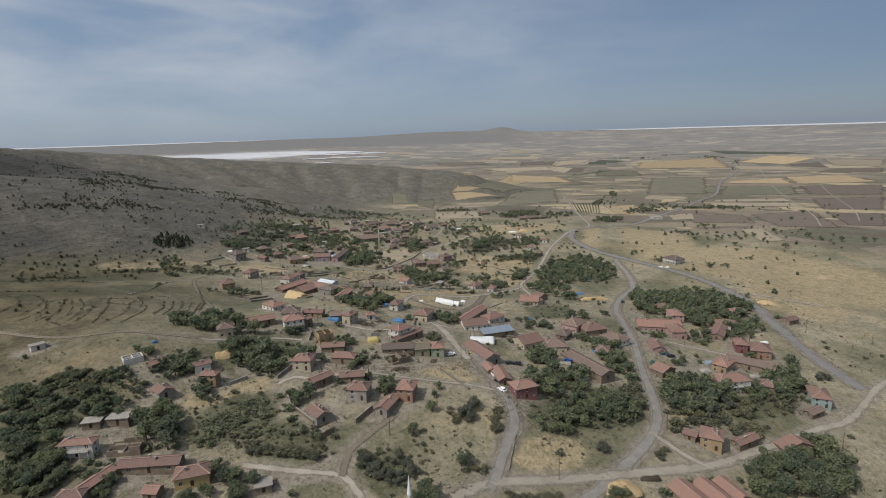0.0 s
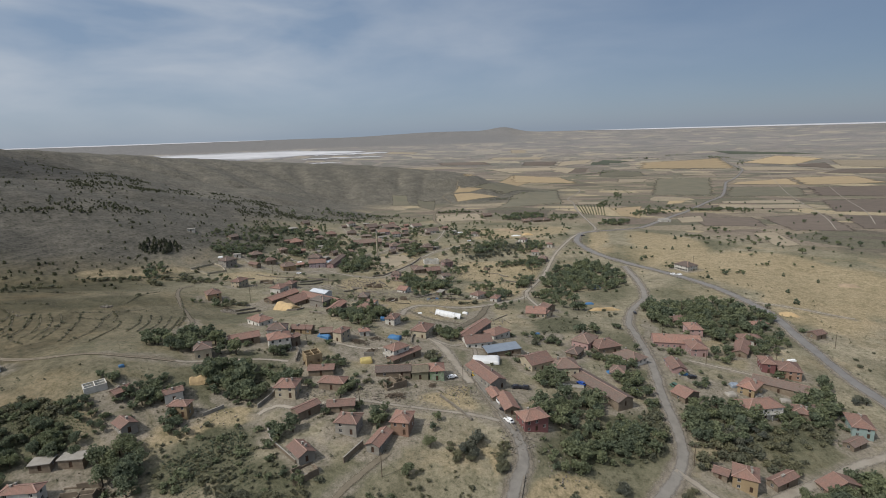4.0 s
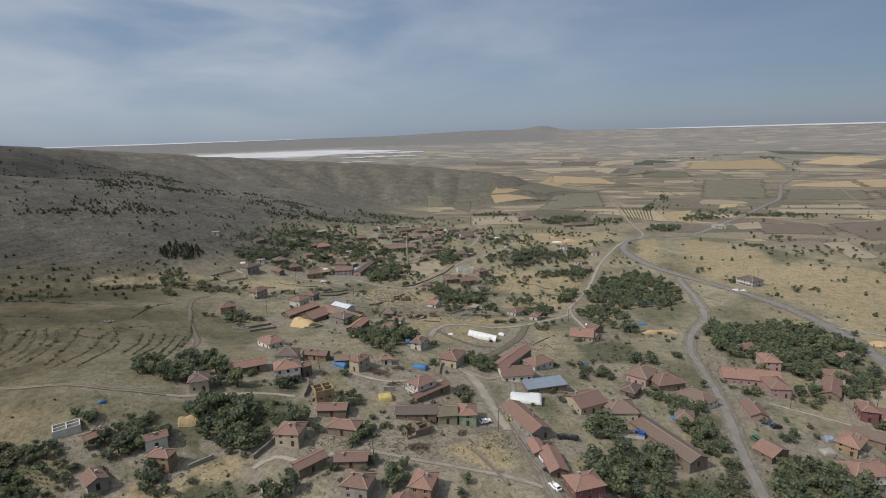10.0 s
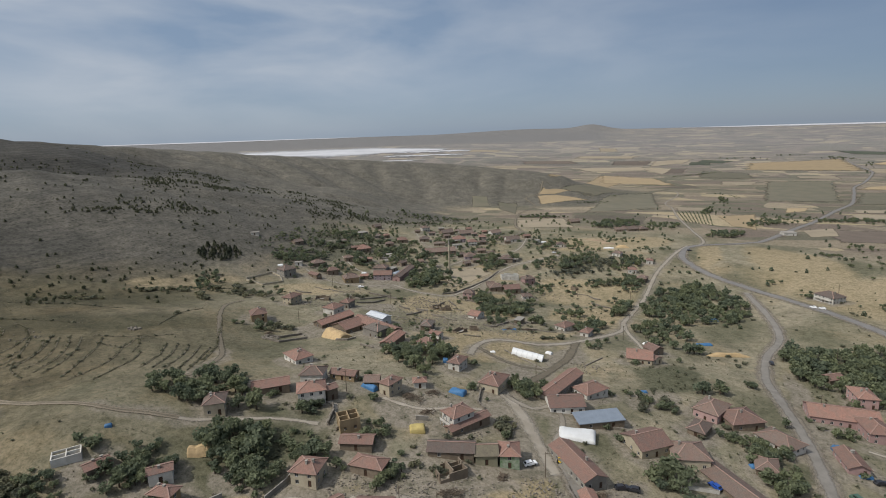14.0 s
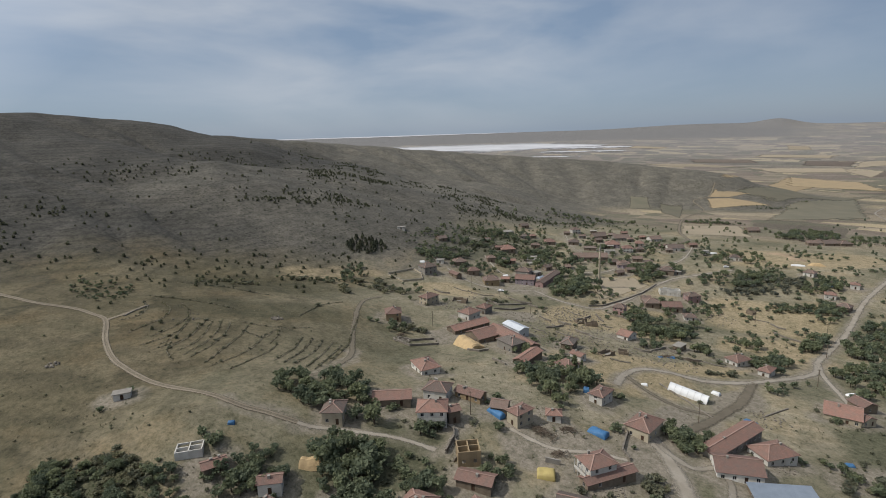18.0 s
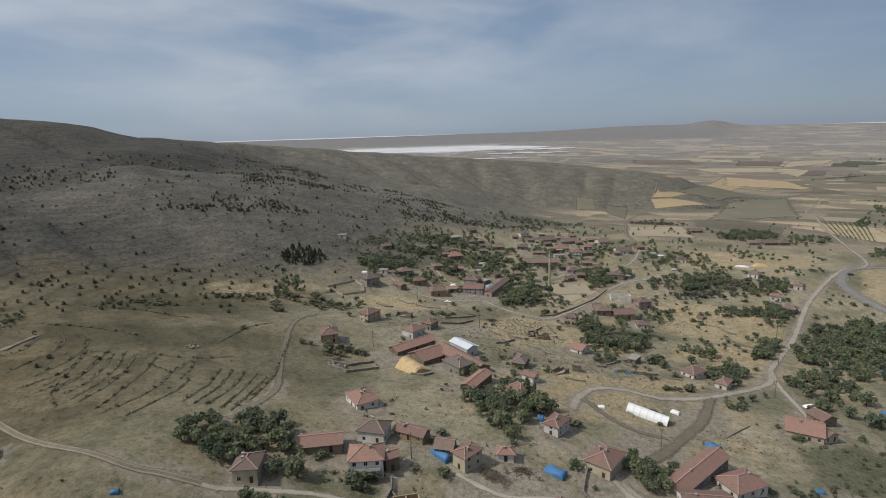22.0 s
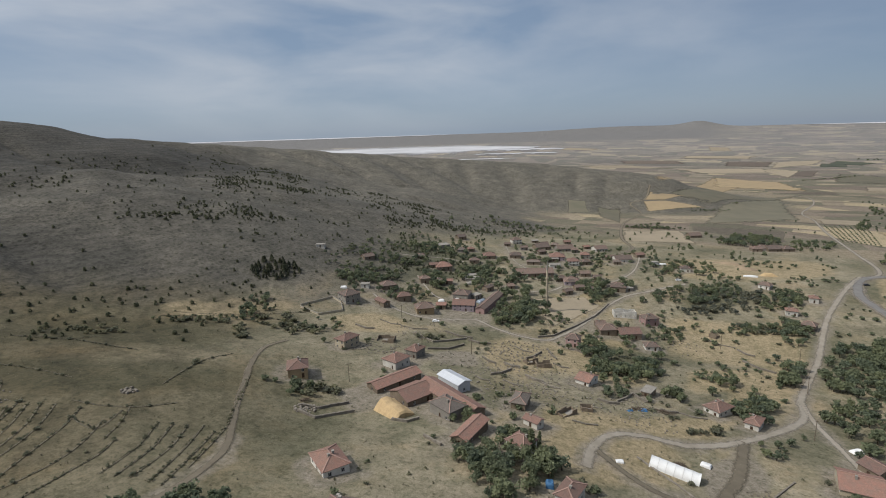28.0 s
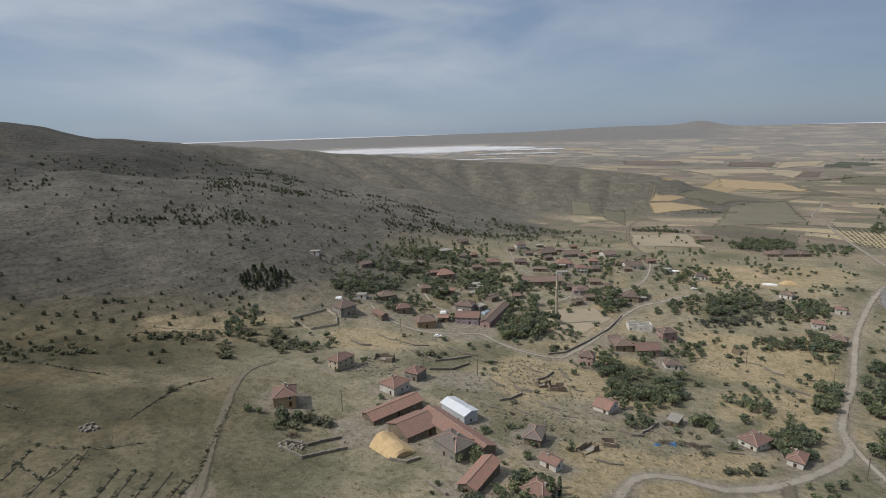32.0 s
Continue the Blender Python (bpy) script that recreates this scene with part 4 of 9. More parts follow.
patch("field", [(670, 2463), (743, 2431), (710, 2328), (637, 2359)], CROP, "dark green irrigated crop field on the plain")
patch("field", [(488, 2233), (602, 2236), (540, 2074), (482, 2077)], PLOUGHED, "brown ploughed field on the plain")
patch("field", [(66, 1260), (166, 1412), (398, 1612), (129, 1214)], FALLOW, "wide grey-green fallow field on the plain")
patch("field", [(149, 1225), (318, 1516), (240, 1075), (92, 988)], FALLOW, "wide grey-green fallow field on the plain")
patch("field", [(266, 1116), (338, 1104), (311, 1039), (253, 1036)], STUBBLE, "pale stubble strip beside the orchard")
patch("field", [(-108, 1177), (-77, 1181), (-64, 1111), (-102, 1103)], FALLOW, "dark fallow plot at the hill foot")
patch("field", [(-56, 1168), (-14, 1157), (-15, 977), (-47, 1069)], FALLOW, "dark fallow plot at the hill foot")
patch("field", [(-14, 896), (59, 913), (66, 804), (-15, 800)], STUBBLE, "pale stubble field behind the village")
patch("field", [(-316, 3293), (-130, 3212), (-156, 3135), (-335, 3182)], STUBBLE, "thin pale stubble strip on the plain")
patch("field", [(396, 3206), (481, 3133), (471, 2984), (380, 3010)], STUBBLE, "pale stubble field on the plain")
patch("field", [(263, 2842), (529, 2764), (488, 2666), (219, 2738)], STUBBLE, "thin pale stubble strip on the plain")
patch("field", [(290, 961), (361, 991), (282, 785), (266, 822)], GOLDEN, "small golden stubble field beside the stream trees")
patch("field", [(846, 2360), (1217, 2401), (1078, 1997), (752, 2124)], GOLDEN, "broad golden stubble field on the plain")
patch("field", [(1183, 2187), (1434, 2372), (1520, 2182), (1293, 2029)], GOLDEN, "broad golden stubble field on the plain")
patch("field", [(1104, 2079), (1256, 1977), (1283, 1808), (1053, 1942)], STUBBLE, "pale stubble field on the plain")
patch("field", [(846, 1580), (1052, 1664), (963, 1463), (798, 1532)], GOLDEN, "long golden stubble strip on the plain")
patch("field", [(1063, 1681), (1249, 1659), (1195, 1462), (954, 1450)], GOLDEN, "long golden stubble strip on the plain")
patch("field", [(1308, 2043), (1438, 2063), (1342, 1865), (1284, 1988)], PLOUGHED, "dark ploughed field on the plain")
patch("field", [(1498, 2144), (1653, 2016), (1498, 1822), (1395, 1926)], STUBBLE, "pale stubble field on the plain")
patch("field", [(1331, 1849), (1475, 1794), (1382, 1678), (1213, 1760)], PLOUGHED, "dark ploughed field on the plain")
patch("field", [(826, 1905), (931, 1883), (902, 1786), (804, 1845)], STUBBLE, "thin pale stubble strip on the plain")
patch("field", [(773, 1477), (938, 1432), (818, 1216), (610, 1205)], FALLOW, "grey-green fallow field on the plain")
patch("field", [(936, 1418), (1162, 1406), (988, 1190), (827, 1211)], PLOUGHED, "brown ploughed field on the plain")
patch("field", [(554, 1095), (732, 1131), (701, 1053), (512, 1036)], STUBBLE, "narrow pale stubble strip on the plain")
patch("field", [(502, 1012), (687, 1026), (647, 940), (460, 938)], STUBBLE, "narrow pale stubble strip on the plain")
patch("field", [(767, 1121), (970, 1169), (738, 885), (625, 876)], PLOUGHED, "brown ploughed field on the plain")
patch("field", [(457, 802), (603, 864), (491, 650), (416, 654)], PLOUGHED, "brown ploughed field on the plain")
patch("field", [(361, 806), (456, 802), (413, 696), (330, 701)], PLOUGHED, "brown ploughed field on the plain")
patch("field", [(603, 838), (692, 830), (553, 659), (514, 672)], PLOUGHED, "brown ploughed field on the plain")
patch("field", [(459, 1116), (504, 1128), (461, 1054), (414, 1017)], GOLDEN, "small golden plot beside the stream trees")
patch("field", [(334, 793), (390, 827), (356, 747), (320, 739)], STUBBLE, "small pale stubble plot beside the road")
patch("field", [(363, 651), (396, 660), (367, 560), (337, 555)], STUBBLE, "pale dry slope below the ploughed land")
patch("field", [(686, 1776), (862, 1756), (618, 1239), (473, 1254)], FALLOW, "grey-green fallow field on the plain")
patch("field", [(566, 1780), (663, 1764), (613, 1654), (535, 1680)], STUBBLE, "pale stubble strip on the plain")
patch("field", [(627, 2152), (734, 2012), (692, 1843), (535, 1903)], FALLOW, "grey-green fallow field on the plain")
patch("field", [(740, 2542), (837, 2440), (764, 2371), (683, 2433)], CROP, "dark green irrigated crop field on the plain")
patch("field", [(1307, 2683), (1558, 2423), (1590, 2320), (1304, 2514)], CROP, "dark green hedge line of crops on the plain")
patch("field", [(-77, 530), (-39, 546), (-27, 533), (-55, 471)], STUBBLE, "golden stubble field beside the minaret")


# ---- houses ----
WINDOW_W, WINDOW_H = 1.05, 1.25
_parts = {}


def shared(name, data, mat):
    if name not in _parts:
        _parts[name] = mesh_from(name, *data, [mat])
    return _parts[name]


def welded(verts, faces):
    """The same mesh with coinciding corners joined."""
    seen, spot = {}, []
    for v in verts:
        spot.append(seen.setdefault(tuple(round(c, 4) for c in v), len(seen)))
    return list(seen), [tuple(spot[i] for i in f) for f in faces]


def plate_data(us, vs, solid, y0, y1):
    """A flat plate on a grid with openings, as one closed body; solid(i, j) tells which cells are filled."""
    pieces = []
    cells = {(i, j) for i in range(len(us) - 1) for j in range(len(vs) - 1) if solid(i, j)}
    for i, j in sorted(cells):
        u0, u1, v0, v1 = us[i], us[i + 1], vs[j], vs[j + 1]
        quads = [[(u0, y0, v0), (u1, y0, v0), (u1, y0, v1), (u0, y0, v1)], [(u0, y1, v1), (u1, y1, v1), (u1, y1, v0), (u0, y1, v0)]]
        for di, dj, p, q in ((-1, 0, (u0, v1), (u0, v0)), (1, 0, (u1, v0), (u1, v1)), (0, -1, (u0, v0), (u1, v0)), (0, 1, (u1, v1), (u0, v1))):
            if (i + di, j + dj) not in cells:
                quads.append([(q[0], y0, q[1]), (p[0], y0, p[1]), (p[0], y1, p[1]), (q[0], y1, q[1])])
        pieces += [(q, [(0, 1, 2, 3)]) for q in quads]
    return welded(*join_data(pieces))


def window_meshes():
    w, h = WINDOW_W / 2, WINDOW_H / 2
    us, vs = [-w - 0.08, -w, -w + 0.07, -0.03, 0.03, w - 0.07, w, w + 0.08], [-h - 0.07, -h, -h + 0.07, h - 0.07, h]
    frame_data = plate_data(us, vs, lambda i, j: j == 0 or (0 < i < 6 and (j in (1, 3) or i in (1, 3, 5))), -0.07, 0.06)
    return shared("window", frame_data, FRAME), shared("pane", box_data(-w + 0.05, w - 0.05, 0.0, 0.03, -h + 0.05, h - 0.05), GLASS)


def door_mesh():
    bits = [box_data(-0.5, 0.5, -0.03, 0.03, 0, 2.05), box_data(-0.36, 0.36, -0.05, -0.03, 0.2, 0.9), box_data(-0.36, 0.36, -0.05, -0.03, 1.05, 1.85), box_data(0.34, 0.42, -0.09, -0.05, 0.98, 1.06)]
    return shared("door", join_data(bits), DARK_DOOR)


def side_wall(length, low, high, holes):
    """A wall face in its own plane (u along, v up) with recessed openings; holes: (u0, u1, v0, v1)."""
    us = sorted({0.0, length, *(u for h in holes for u in h[:2])})
    vs = sorted({low, high, *(v for h in holes for v in h[2:])})
    verts, faces = [], []

    def quad(*pts):
        k = len(verts)
        verts.extend(pts)
        faces.append((k, k + 1, k + 2, k + 3))

    for u0, u1 in zip(us, us[1:]):
        for v0, v1 in zip(vs, vs[1:]):
            if not any(h[0] <= u0 and u1 <= h[1] and h[2] <= v0 and v1 <= h[3] for h in holes):
                quad((u0, 0, v0), (u1, 0, v0), (u1, 0, v1), (u0, 0, v1))
    for u0, u1, v0, v1 in holes:
        t = 0.24
        quad((u0, 0, v0), (u0, 0, v1), (u0, t, v1), (u0, t, v0))
        quad((u1, 0, v1), (u1, 0, v0), (u1, t, v0), (u1, t, v1))
        quad((u0, 0, v0), (u0, t, v0), (u1, t, v0), (u1, 0, v0))
        quad((u0, 0, v1), (u1, 0, v1), (u1, t, v1), (u0, t, v1))
        quad((u0, t, v0), (u0, t, v1), (u1, t, v1), (u1, t, v0))
    return verts, faces


def roof_data(w, d, h, style, lift):
    """Sloping roof slabs with eaves; returns verts, faces, uvs, ridge lines and the rise."""
    o = 0.5
    X, Y = w / 2 + o, d / 2 + o
    rise = lift * min(X, Y)
    if style == "hip":
        if w >= d:
            r = [(-X + Y, 0), (X - Y, 0)]
        else:
            r = [(0, -Y + X), (0, Y - X)]
        if abs(w - d) < 1.6:
            s = 0.9
            r = [(-s, 0), (s, 0)] if w >= d else [(0, -s), (0, s)]
        e = [(-X, -Y), (X, -Y), (X, Y), (-X, Y)]
        top = [(*q, h + rise) for q in r]
        eave = [(*q, h) for q in e]
        if w >= d:
            planes = [(eave[0], eave[1], top[1], top[0]), (eave[1], eave[2], top[1]), (eave[2], eave[3], top[0], top[1]), (eave[3], eave[0], top[0])]
            lines = [(top[0], top[1]), (eave[0], top[0]), (eave[3], top[0]), (eave[1], top[1]), (eave[2], top[1])]
        else:
            planes = [(eave[0], eave[1], top[0]), (eave[1], eave[2], top[1], top[0]), (eave[2], eave[3], top[1]), (eave[3], eave[0], top[0], top[1])]
            lines = [(top[0], top[1]), (eave[0], top[0]), (eave[1], top[0]), (eave[2], top[1]), (eave[3], top[1])]
    else:
        if style == "gA":
            rise = lift * Y
            top = [(-X, 0, h + rise), (X, 0, h + rise)]
            planes = [((-X, -Y, h), (X, -Y, h), top[1], top[0]), ((X, Y, h), (-X, Y, h), top[0], top[1])]
        else:
            rise = lift * X
            top = [(0, -Y, h + rise), (0, Y, h + rise)]
            planes = [((X, -Y, h), (X, Y, h), top[1], top[0]), ((-X, Y, h), (-X, -Y, h), top[0], top[1])]
        lines = [(top[0], top[1])]
    verts, faces, uvs = [], [], []
    for plane in planes:
        p = [Vector(q) for q in plane]
        ex = (p[1] - p[0]).normalized()
        ez = (p[1] - p[0]).cross(p[2] - p[0]).normalized()
        ey = ez.cross(ex)
        k, n = len(verts), len(p)
        low = [q - ez * 0.14 for q in p]
        verts += [tuple(q) for q in p + low]
        faces.append(tuple(range(k, k + n)))
        uvs += [((q - p[0]).dot(ex), (q - p[0]).dot(ey)) for q in p]
        faces.append(tuple(range(k + 2 * n - 1, k + n - 1, -1)))
        uvs += [(0, 0)] * n
        for i in range(n):
            j = (i + 1) % n
            faces.append((k + i, k + n + i, k + n + j, k + j))
            uvs += [(0, 0)] * 4
    return verts, faces, uvs, lines, rise


def slab_roof(w, d, h, tilt=0.0):
    X, Y = w / 2 + 0.35, d / 2 + 0.35
    v, f = box_data(-X, X, -Y, Y, h, h + 0.22)
    return [(x, y, z + tilt * (y + Y)) for x, y, z in v], f


def sheet_roof(w, d, h, style, lift):
    """Corrugated sheets with standing seams on a low gable."""
    verts, faces, uvs, lines, rise = roof_data(w, d, h, style, lift)
    seams = []
    X, Y = w / 2 + 0.5, d / 2 + 0.5
    for k in range(1, int(w) * 1):
        x = -X + k * 2 * X / int(w)
        for s in (-1, 1):
            seams.append(beam_data((x, s * Y, h + 0.01), (x, 0, h + rise + 0.01), 0.06, 0.07))
    return (verts, faces), seams, rise


def house(x, y, turn, w, d, h, roof, wall):
    two = wall.endswith("2")
    kind = wall.rstrip("2")
    HOMES.append((x, y, turn, w, d))
    rng = random.Random(int(abs(x) * 31 + abs(y) * 17))
    barn = kind in ("stone", "moss", "steel") or roof in ("flat", "tin")
    c, s = math.cos(radians(turn)), math.sin(radians(turn))
    corners = [lie(x + c * u - s * v, y + s * u + c * v) for u in (-w / 2, w / 2) for v in (-d / 2, d / 2)]
    base = sum(corners) / 4
    low = min(corners) - base - 0.6
    name = "barn" if barn else "house"
    root = new(name)
    root.matrix_basis = pose(x, y, base, 0, 0, turn)
    roof_words = {"hip": "a red tiled hip roof", "gA": "a red tiled gable roof", "gB": "a red tiled gable roof", "flat": "a flat earth-and-concrete roof",
                  "tin": "a blue-grey sheet metal roof", "steel": "a white ribbed sheet roof", "old": "a weathered brown tiled roof", "khaki": "a khaki weathered tiled roof"}[roof]
    size = "long low" if max(w, d) > 15 else ("two-storey" if two else ("low" if barn else "single-storey"))
    tagged(root, f"{size} {WALL_WORDS[kind]} {'farm building' if barn else 'village house'} with {roof_words}", name, group="farm buildings" if barn else "village houses")
    # walls with openings
    frame_me, pane_me = window_meshes()
    pieces, holes_at = [], []
    storeys = 2 if two else 1
    sides = [((-w / 2, -d / 2), 0, w, 0), ((w / 2, -d / 2), 90, d, 1), ((w / 2, d / 2), 180, w, 2), ((-w / 2, d / 2), 270, d, 3)]
    for (ox, oy), a, length, which in sides:
        holes = []
        pitch = 5.5 if barn else 2.7
        count = max(1, int((length - 0.8) / pitch))
        if which == 2 and rng.random() < 0.5:
            count = max(1, count - 1)
        for level in range(storeys):
            floor = level * (h / storeys)
            for k in range(count):
                u = length * (k + 0.5) / count
                is_door = level == 0 and which == 0 and k == count // 2
                if is_door:
                    hole = (u - 0.5, u + 0.5, 0.0, min(2.05, h - 0.3))
                else:
                    sill = floor + (0.85 if h / storeys > 2.4 else 0.6)
                    if sill + WINDOW_H > floor + h / storeys - 0.15:
                        sill = floor + h / storeys - 0.15 - WINDOW_H
                    if sill < 0.2 or rng.random() < 0.12:
                        continue
                    hole = (u - WINDOW_W / 2, u + WINDOW_W / 2, sill, sill + WINDOW_H)
                holes.append(hole)
                holes_at.append(((ox, oy), a, hole, is_door))
        v, f = side_wall(length, low, h, holes)
        turned = Matrix.Translation((ox, oy, 0)) @ Matrix.Rotation(radians(a), 4, "Z")
        pieces.append(([tuple(turned @ Vector(q)) for q in v], f))
    lift = 0.42 + 0.08 * rng.random()
    if roof in ("hip", "old"):
        verts, faces, uvs, lines, rise = roof_data(w, d, h, "hip", lift)
    elif roof in ("gA", "gB", "khaki"):
        verts, faces, uvs, lines, rise = roof_data(w, d, h, "gB" if roof == "gB" else "gA", lift * 0.9)
    if roof in ("gA", "gB", "khaki", "steel"):
        r = {"steel": 0.32}.get(roof, lift * 0.9)
        if roof == "gB":
            ends = [[(-w / 2, e, h), (w / 2, e, h), (0, e, h + r * w / 2)] for e in (-d / 2, d / 2)]
        else:
            ends = [[(e, -d / 2, h), (e, d / 2, h), (e, 0, h + r * d / 2)] for e in (-w / 2, w / 2)]
        for k, e in enumerate(ends):
            pieces.append((e, [(0, 1, 2)]))
    v, f = join_data(pieces)
    v, f = welded(v, f)
    child("wall", mesh_from("wall", v, f, [WALLS[kind]]), root)
    # roof
    if roof in ("hip", "gA", "gB", "old", "khaki"):
        mat = {"old": OLD_TILE, "khaki": KHAKI_TILE}.get(roof, BROWN_TILE if rng.random() < (0.62 if y > 430 else 0.12) else TILE)
        top = child("roof", mesh_from("roof", verts, faces, [mat], uvs=uvs), root)
        for p, q in lines:
            child("ridge_cap", mesh_from("ridge_cap", *beam_data(p, q, 0.34, 0.13), [RIDGE]), top)
        if not barn or rng.random() < 0.3:
            for _ in range(1 + (rng.random() < 0.4)):
                cx, cy = rng.uniform(-0.28, 0.28) * w, rng.uniform(-0.2, 0.2) * d
                z0 = h + 0.2
                v, f = join_data([box_data(cx - 0.3, cx + 0.3, cy - 0.3, cy + 0.3, z0, h + rise + 0.4), box_data(cx - 0.38, cx + 0.38, cy - 0.38, cy + 0.38, h + rise + 0.4, h + rise + 0.5)])
                child("chimney", mesh_from("chimney", v, f, [CONCRETE]), top)
    elif roof == "flat":
        child("roof", mesh_from("roof", *slab_roof(w, d, h), [CONCRETE]), root)
    elif roof == "tin":
        child("roof", mesh_from("roof", *slab_roof(w, d, h, 0.08), [SHEET]), root)
    else:
        data, seams, rise = sheet_roof(w, d, h, "gA", 0.32)
        top = child("roof", mesh_from("roof", *data, [WHITE_SHEET]), root)
        for seam in seams:
            child("seam", mesh_from("seam", *seam, [WHITE_SHEET]), top)
    if two and kind == "white" and w > 6:
        # a balcony on posts along the front
        span, z = w * 0.42, h / 2
        deck = child("balcony", mesh_from("balcony", *box_data(-span, span, -d / 2 - 1.35, -d / 2 - 0.02, z - 0.16, z), [CONCRETE]), root)
        for k in range(4):
            u = -span + 0.15 + k * (2 * span - 0.3) / 3
            child("post", mesh_from("post", *box_data(u - 0.08, u + 0.08, -d / 2 - 1.3, -d / 2 - 1.14, low, h - 0.05), [FRAME]), deck)
        child("railing", mesh_from("railing", *box_data(-span, span, -d / 2 - 1.34, -d / 2 - 1.26, z, z + 0.85), [WALLS["white"]]), deck)
    for (ox, oy), a, hole, is_door in holes_at:
        at = Matrix.Translation((ox, oy, 0)) @ Matrix.Rotation(radians(a), 4, "Z")
        if is_door:
            ob = child("door", door_mesh(), root, at @ Matrix.Translation(((hole[0] + hole[1]) / 2, 0.16, 0)))
            ob.scale = (1, 1, (hole[3] - hole[2]) / 2.05)
        else:
            ob = child("window", frame_me, root, at @ Matrix.Translation(((hole[0] + hole[1]) / 2, 0.12, (hole[2] + hole[3]) / 2)))
            child("pane", pane_me, ob, Matrix.Translation((0, 0.03, 0)))
    return root


house(-170.0, 211.5, 48, 5.0, 3.2, 2.1, "flat", "white")
house(-118.1, 155.4, 5, 10.0, 4.0, 4.3, "hip", "white2")
house(-112.8, 169.3, 5, 7.0, 4.0, 2.6, "flat", "stone")
house(-120.7, 167.1, 11, 5.6, 4.0, 2.1, "flat", "stone")
house(-93.3, 151.3, 4, 18.0, 5.0, 2.6, "gA", "stone")
house(-78.9, 147.4, 17, 9.7, 6.4, 3.4, "hip", "yellow")
house(-106.3, 142.8, 72, 12.4, 4.0, 2.6, "gA", "stone")
house(-108.9, 136.9, 6, 7.1, 4.0, 3.4, "hip", "stone")
house(-87.8, 140.8, -6, 4.2, 4.0, 2.6, "gA", "stone")
house(-105.4, 183.9, 52, 4.9, 6.2, 2.6, "gB", "grey")
house(-91.8, 193.9, -5, 6.4, 4.0, 4.3, "hip", "ochre2")
house(-97.4, 200.5, 33, 5.9, 4.0, 3.4, "gA", "white")
house(-113.6, 197.3, 56, 5.8, 4.1, 2.1, "gA", "stone")
house(-59.9, 211.6, -4, 7.6, 7.3, 4.3, "hip", "cream2")
house(-50.5, 199.6, 47, 9.0, 4.4, 3, "gA", "stone")
house(-38.5, 203.3, 4, 9.4, 5.0, 2.6, "gA", "stone")
house(-34.0, 192.2, -11, 7.5, 6.7, 4.3, "hip", "grey2")
house(-15.8, 194.4, -12, 6.2, 7.6, 4.7, "hip", "orange2")
house(-23.0, 186.0, -21, 4.6, 9.8, 2.6, "gB", "grey")
house(-47.1, 178.3, 40, 5.4, 8.1, 2.6, "gB", "grey")
house(-57.1, 145.7, 18, 4.8, 4.0, 2.1, "flat", "stone")
house(30.4, 200.9, 19, 9.3, 7.0, 4.7, "hip", "red2")
house(22.8, 211.4, 10, 5.3, 11.9, 2.6, "gB", "stone")
house(18.5, 219.1, 14, 4.0, 7.3, 2.1, "gB", "stone")
house(16.3, 235.9, 27, 7.3, 20.2, 3.4, "gB", "grey")
house(64.2, 238.1, 26, 7.8, 34.6, 2.6, "gB", "stone")
house(53.3, 251.4, 1, 10.8, 10.4, 3.9, "hip", "cream")
house(40.9, 255.3, 26, 11.5, 11.2, 3.4, "gA", "cream")
house(63.5, 272.9, -35, 5.7, 8.9, 2.6, "hip", "stone")
house(72.5, 288.6, -39, 9.0, 12.3, 3.9, "hip", "pink")
house(81.3, 284.6, 15, 12.6, 11.0, 3.4, "hip", "stone")
house(90.5, 272.2, -57, 12.9, 9.1, 2.6, "hip", "white")
house(78.6, 253.9, -17, 6.4, 8.2, 2.6, "hip", "stone")
house(125.3, 300.7, -13, 23.6, 12.3, 3.4, "gA", "pink")
house(143.7, 320.0, -6, 7.5, 11.1, 4.7, "hip", "pink2")
house(131.3, 290.2, -4, 8.3, 12.3, 4.3, "hip", "pink2")
house(158.2, 294.3, -34, 6.9, 18.2, 2.6, "gB", "stone")
house(169.9, 308.0, -8, 12.1, 9.0, 3, "hip", "white")
house(159.2, 273.4, -17, 5.9, 9.1, 4.7, "hip", "red2")
house(166.6, 267.9, -21, 9.4, 11.0, 4.3, "hip", "orange2")
house(136.9, 248.1, -48, 7.0, 10.8, 3.9, "hip", "ochre2")
house(153.4, 252.6, -40, 21.8, 8.1, 3, "gA", "stone")
house(130.4, 229.8, 6, 15.3, 8.5, 4.7, "hip", "white2")
house(149.3, 231.1, -30, 6.5, 6.6, 2.6, "hip", "stone")
house(154.2, 233.4, -88, 4.1, 10.2, 2.6, "gB", "stone")
house(110.0, 265.1, -5, 6.3, 11.6, 2.6, "gB", "pink")
house(102.3, 236.9, 29, 9.0, 6.9, 2.6, "gB", "stone")
house(100.6, 186.0, -29, 7.5, 7.9, 4.7, "hip", "ochre2")
house(114.6, 187.8, 25, 10.8, 4.0, 2.6, "gA", "stone")
house(134.4, 187.6, 8, 13.1, 5.3, 2.6, "gB", "stone")
house(168.2, 223.7, -22, 7.4, 11.5, 4.3, "hip", "teal2")
house(93.8, 188.6, -39, 4.5, 4.3, 2.1, "gA", "stone")
house(158.7, 212.8, 25, 8.7, 4.0, 2.1, "gA", "stone")
house(-22.1, 249.6, -46, 6.8, 8.6, 5.2, "hip", "white2")
house(-18.7, 248.7, 45, 16.3, 4.0, 2.6, "gA", "stone")
house(-22.1, 232.5, 2, 14.1, 6.3, 2.6, "gA", "stone")
house(-11.4, 232.8, 8, 6.6, 6.7, 3.4, "khaki", "moss")
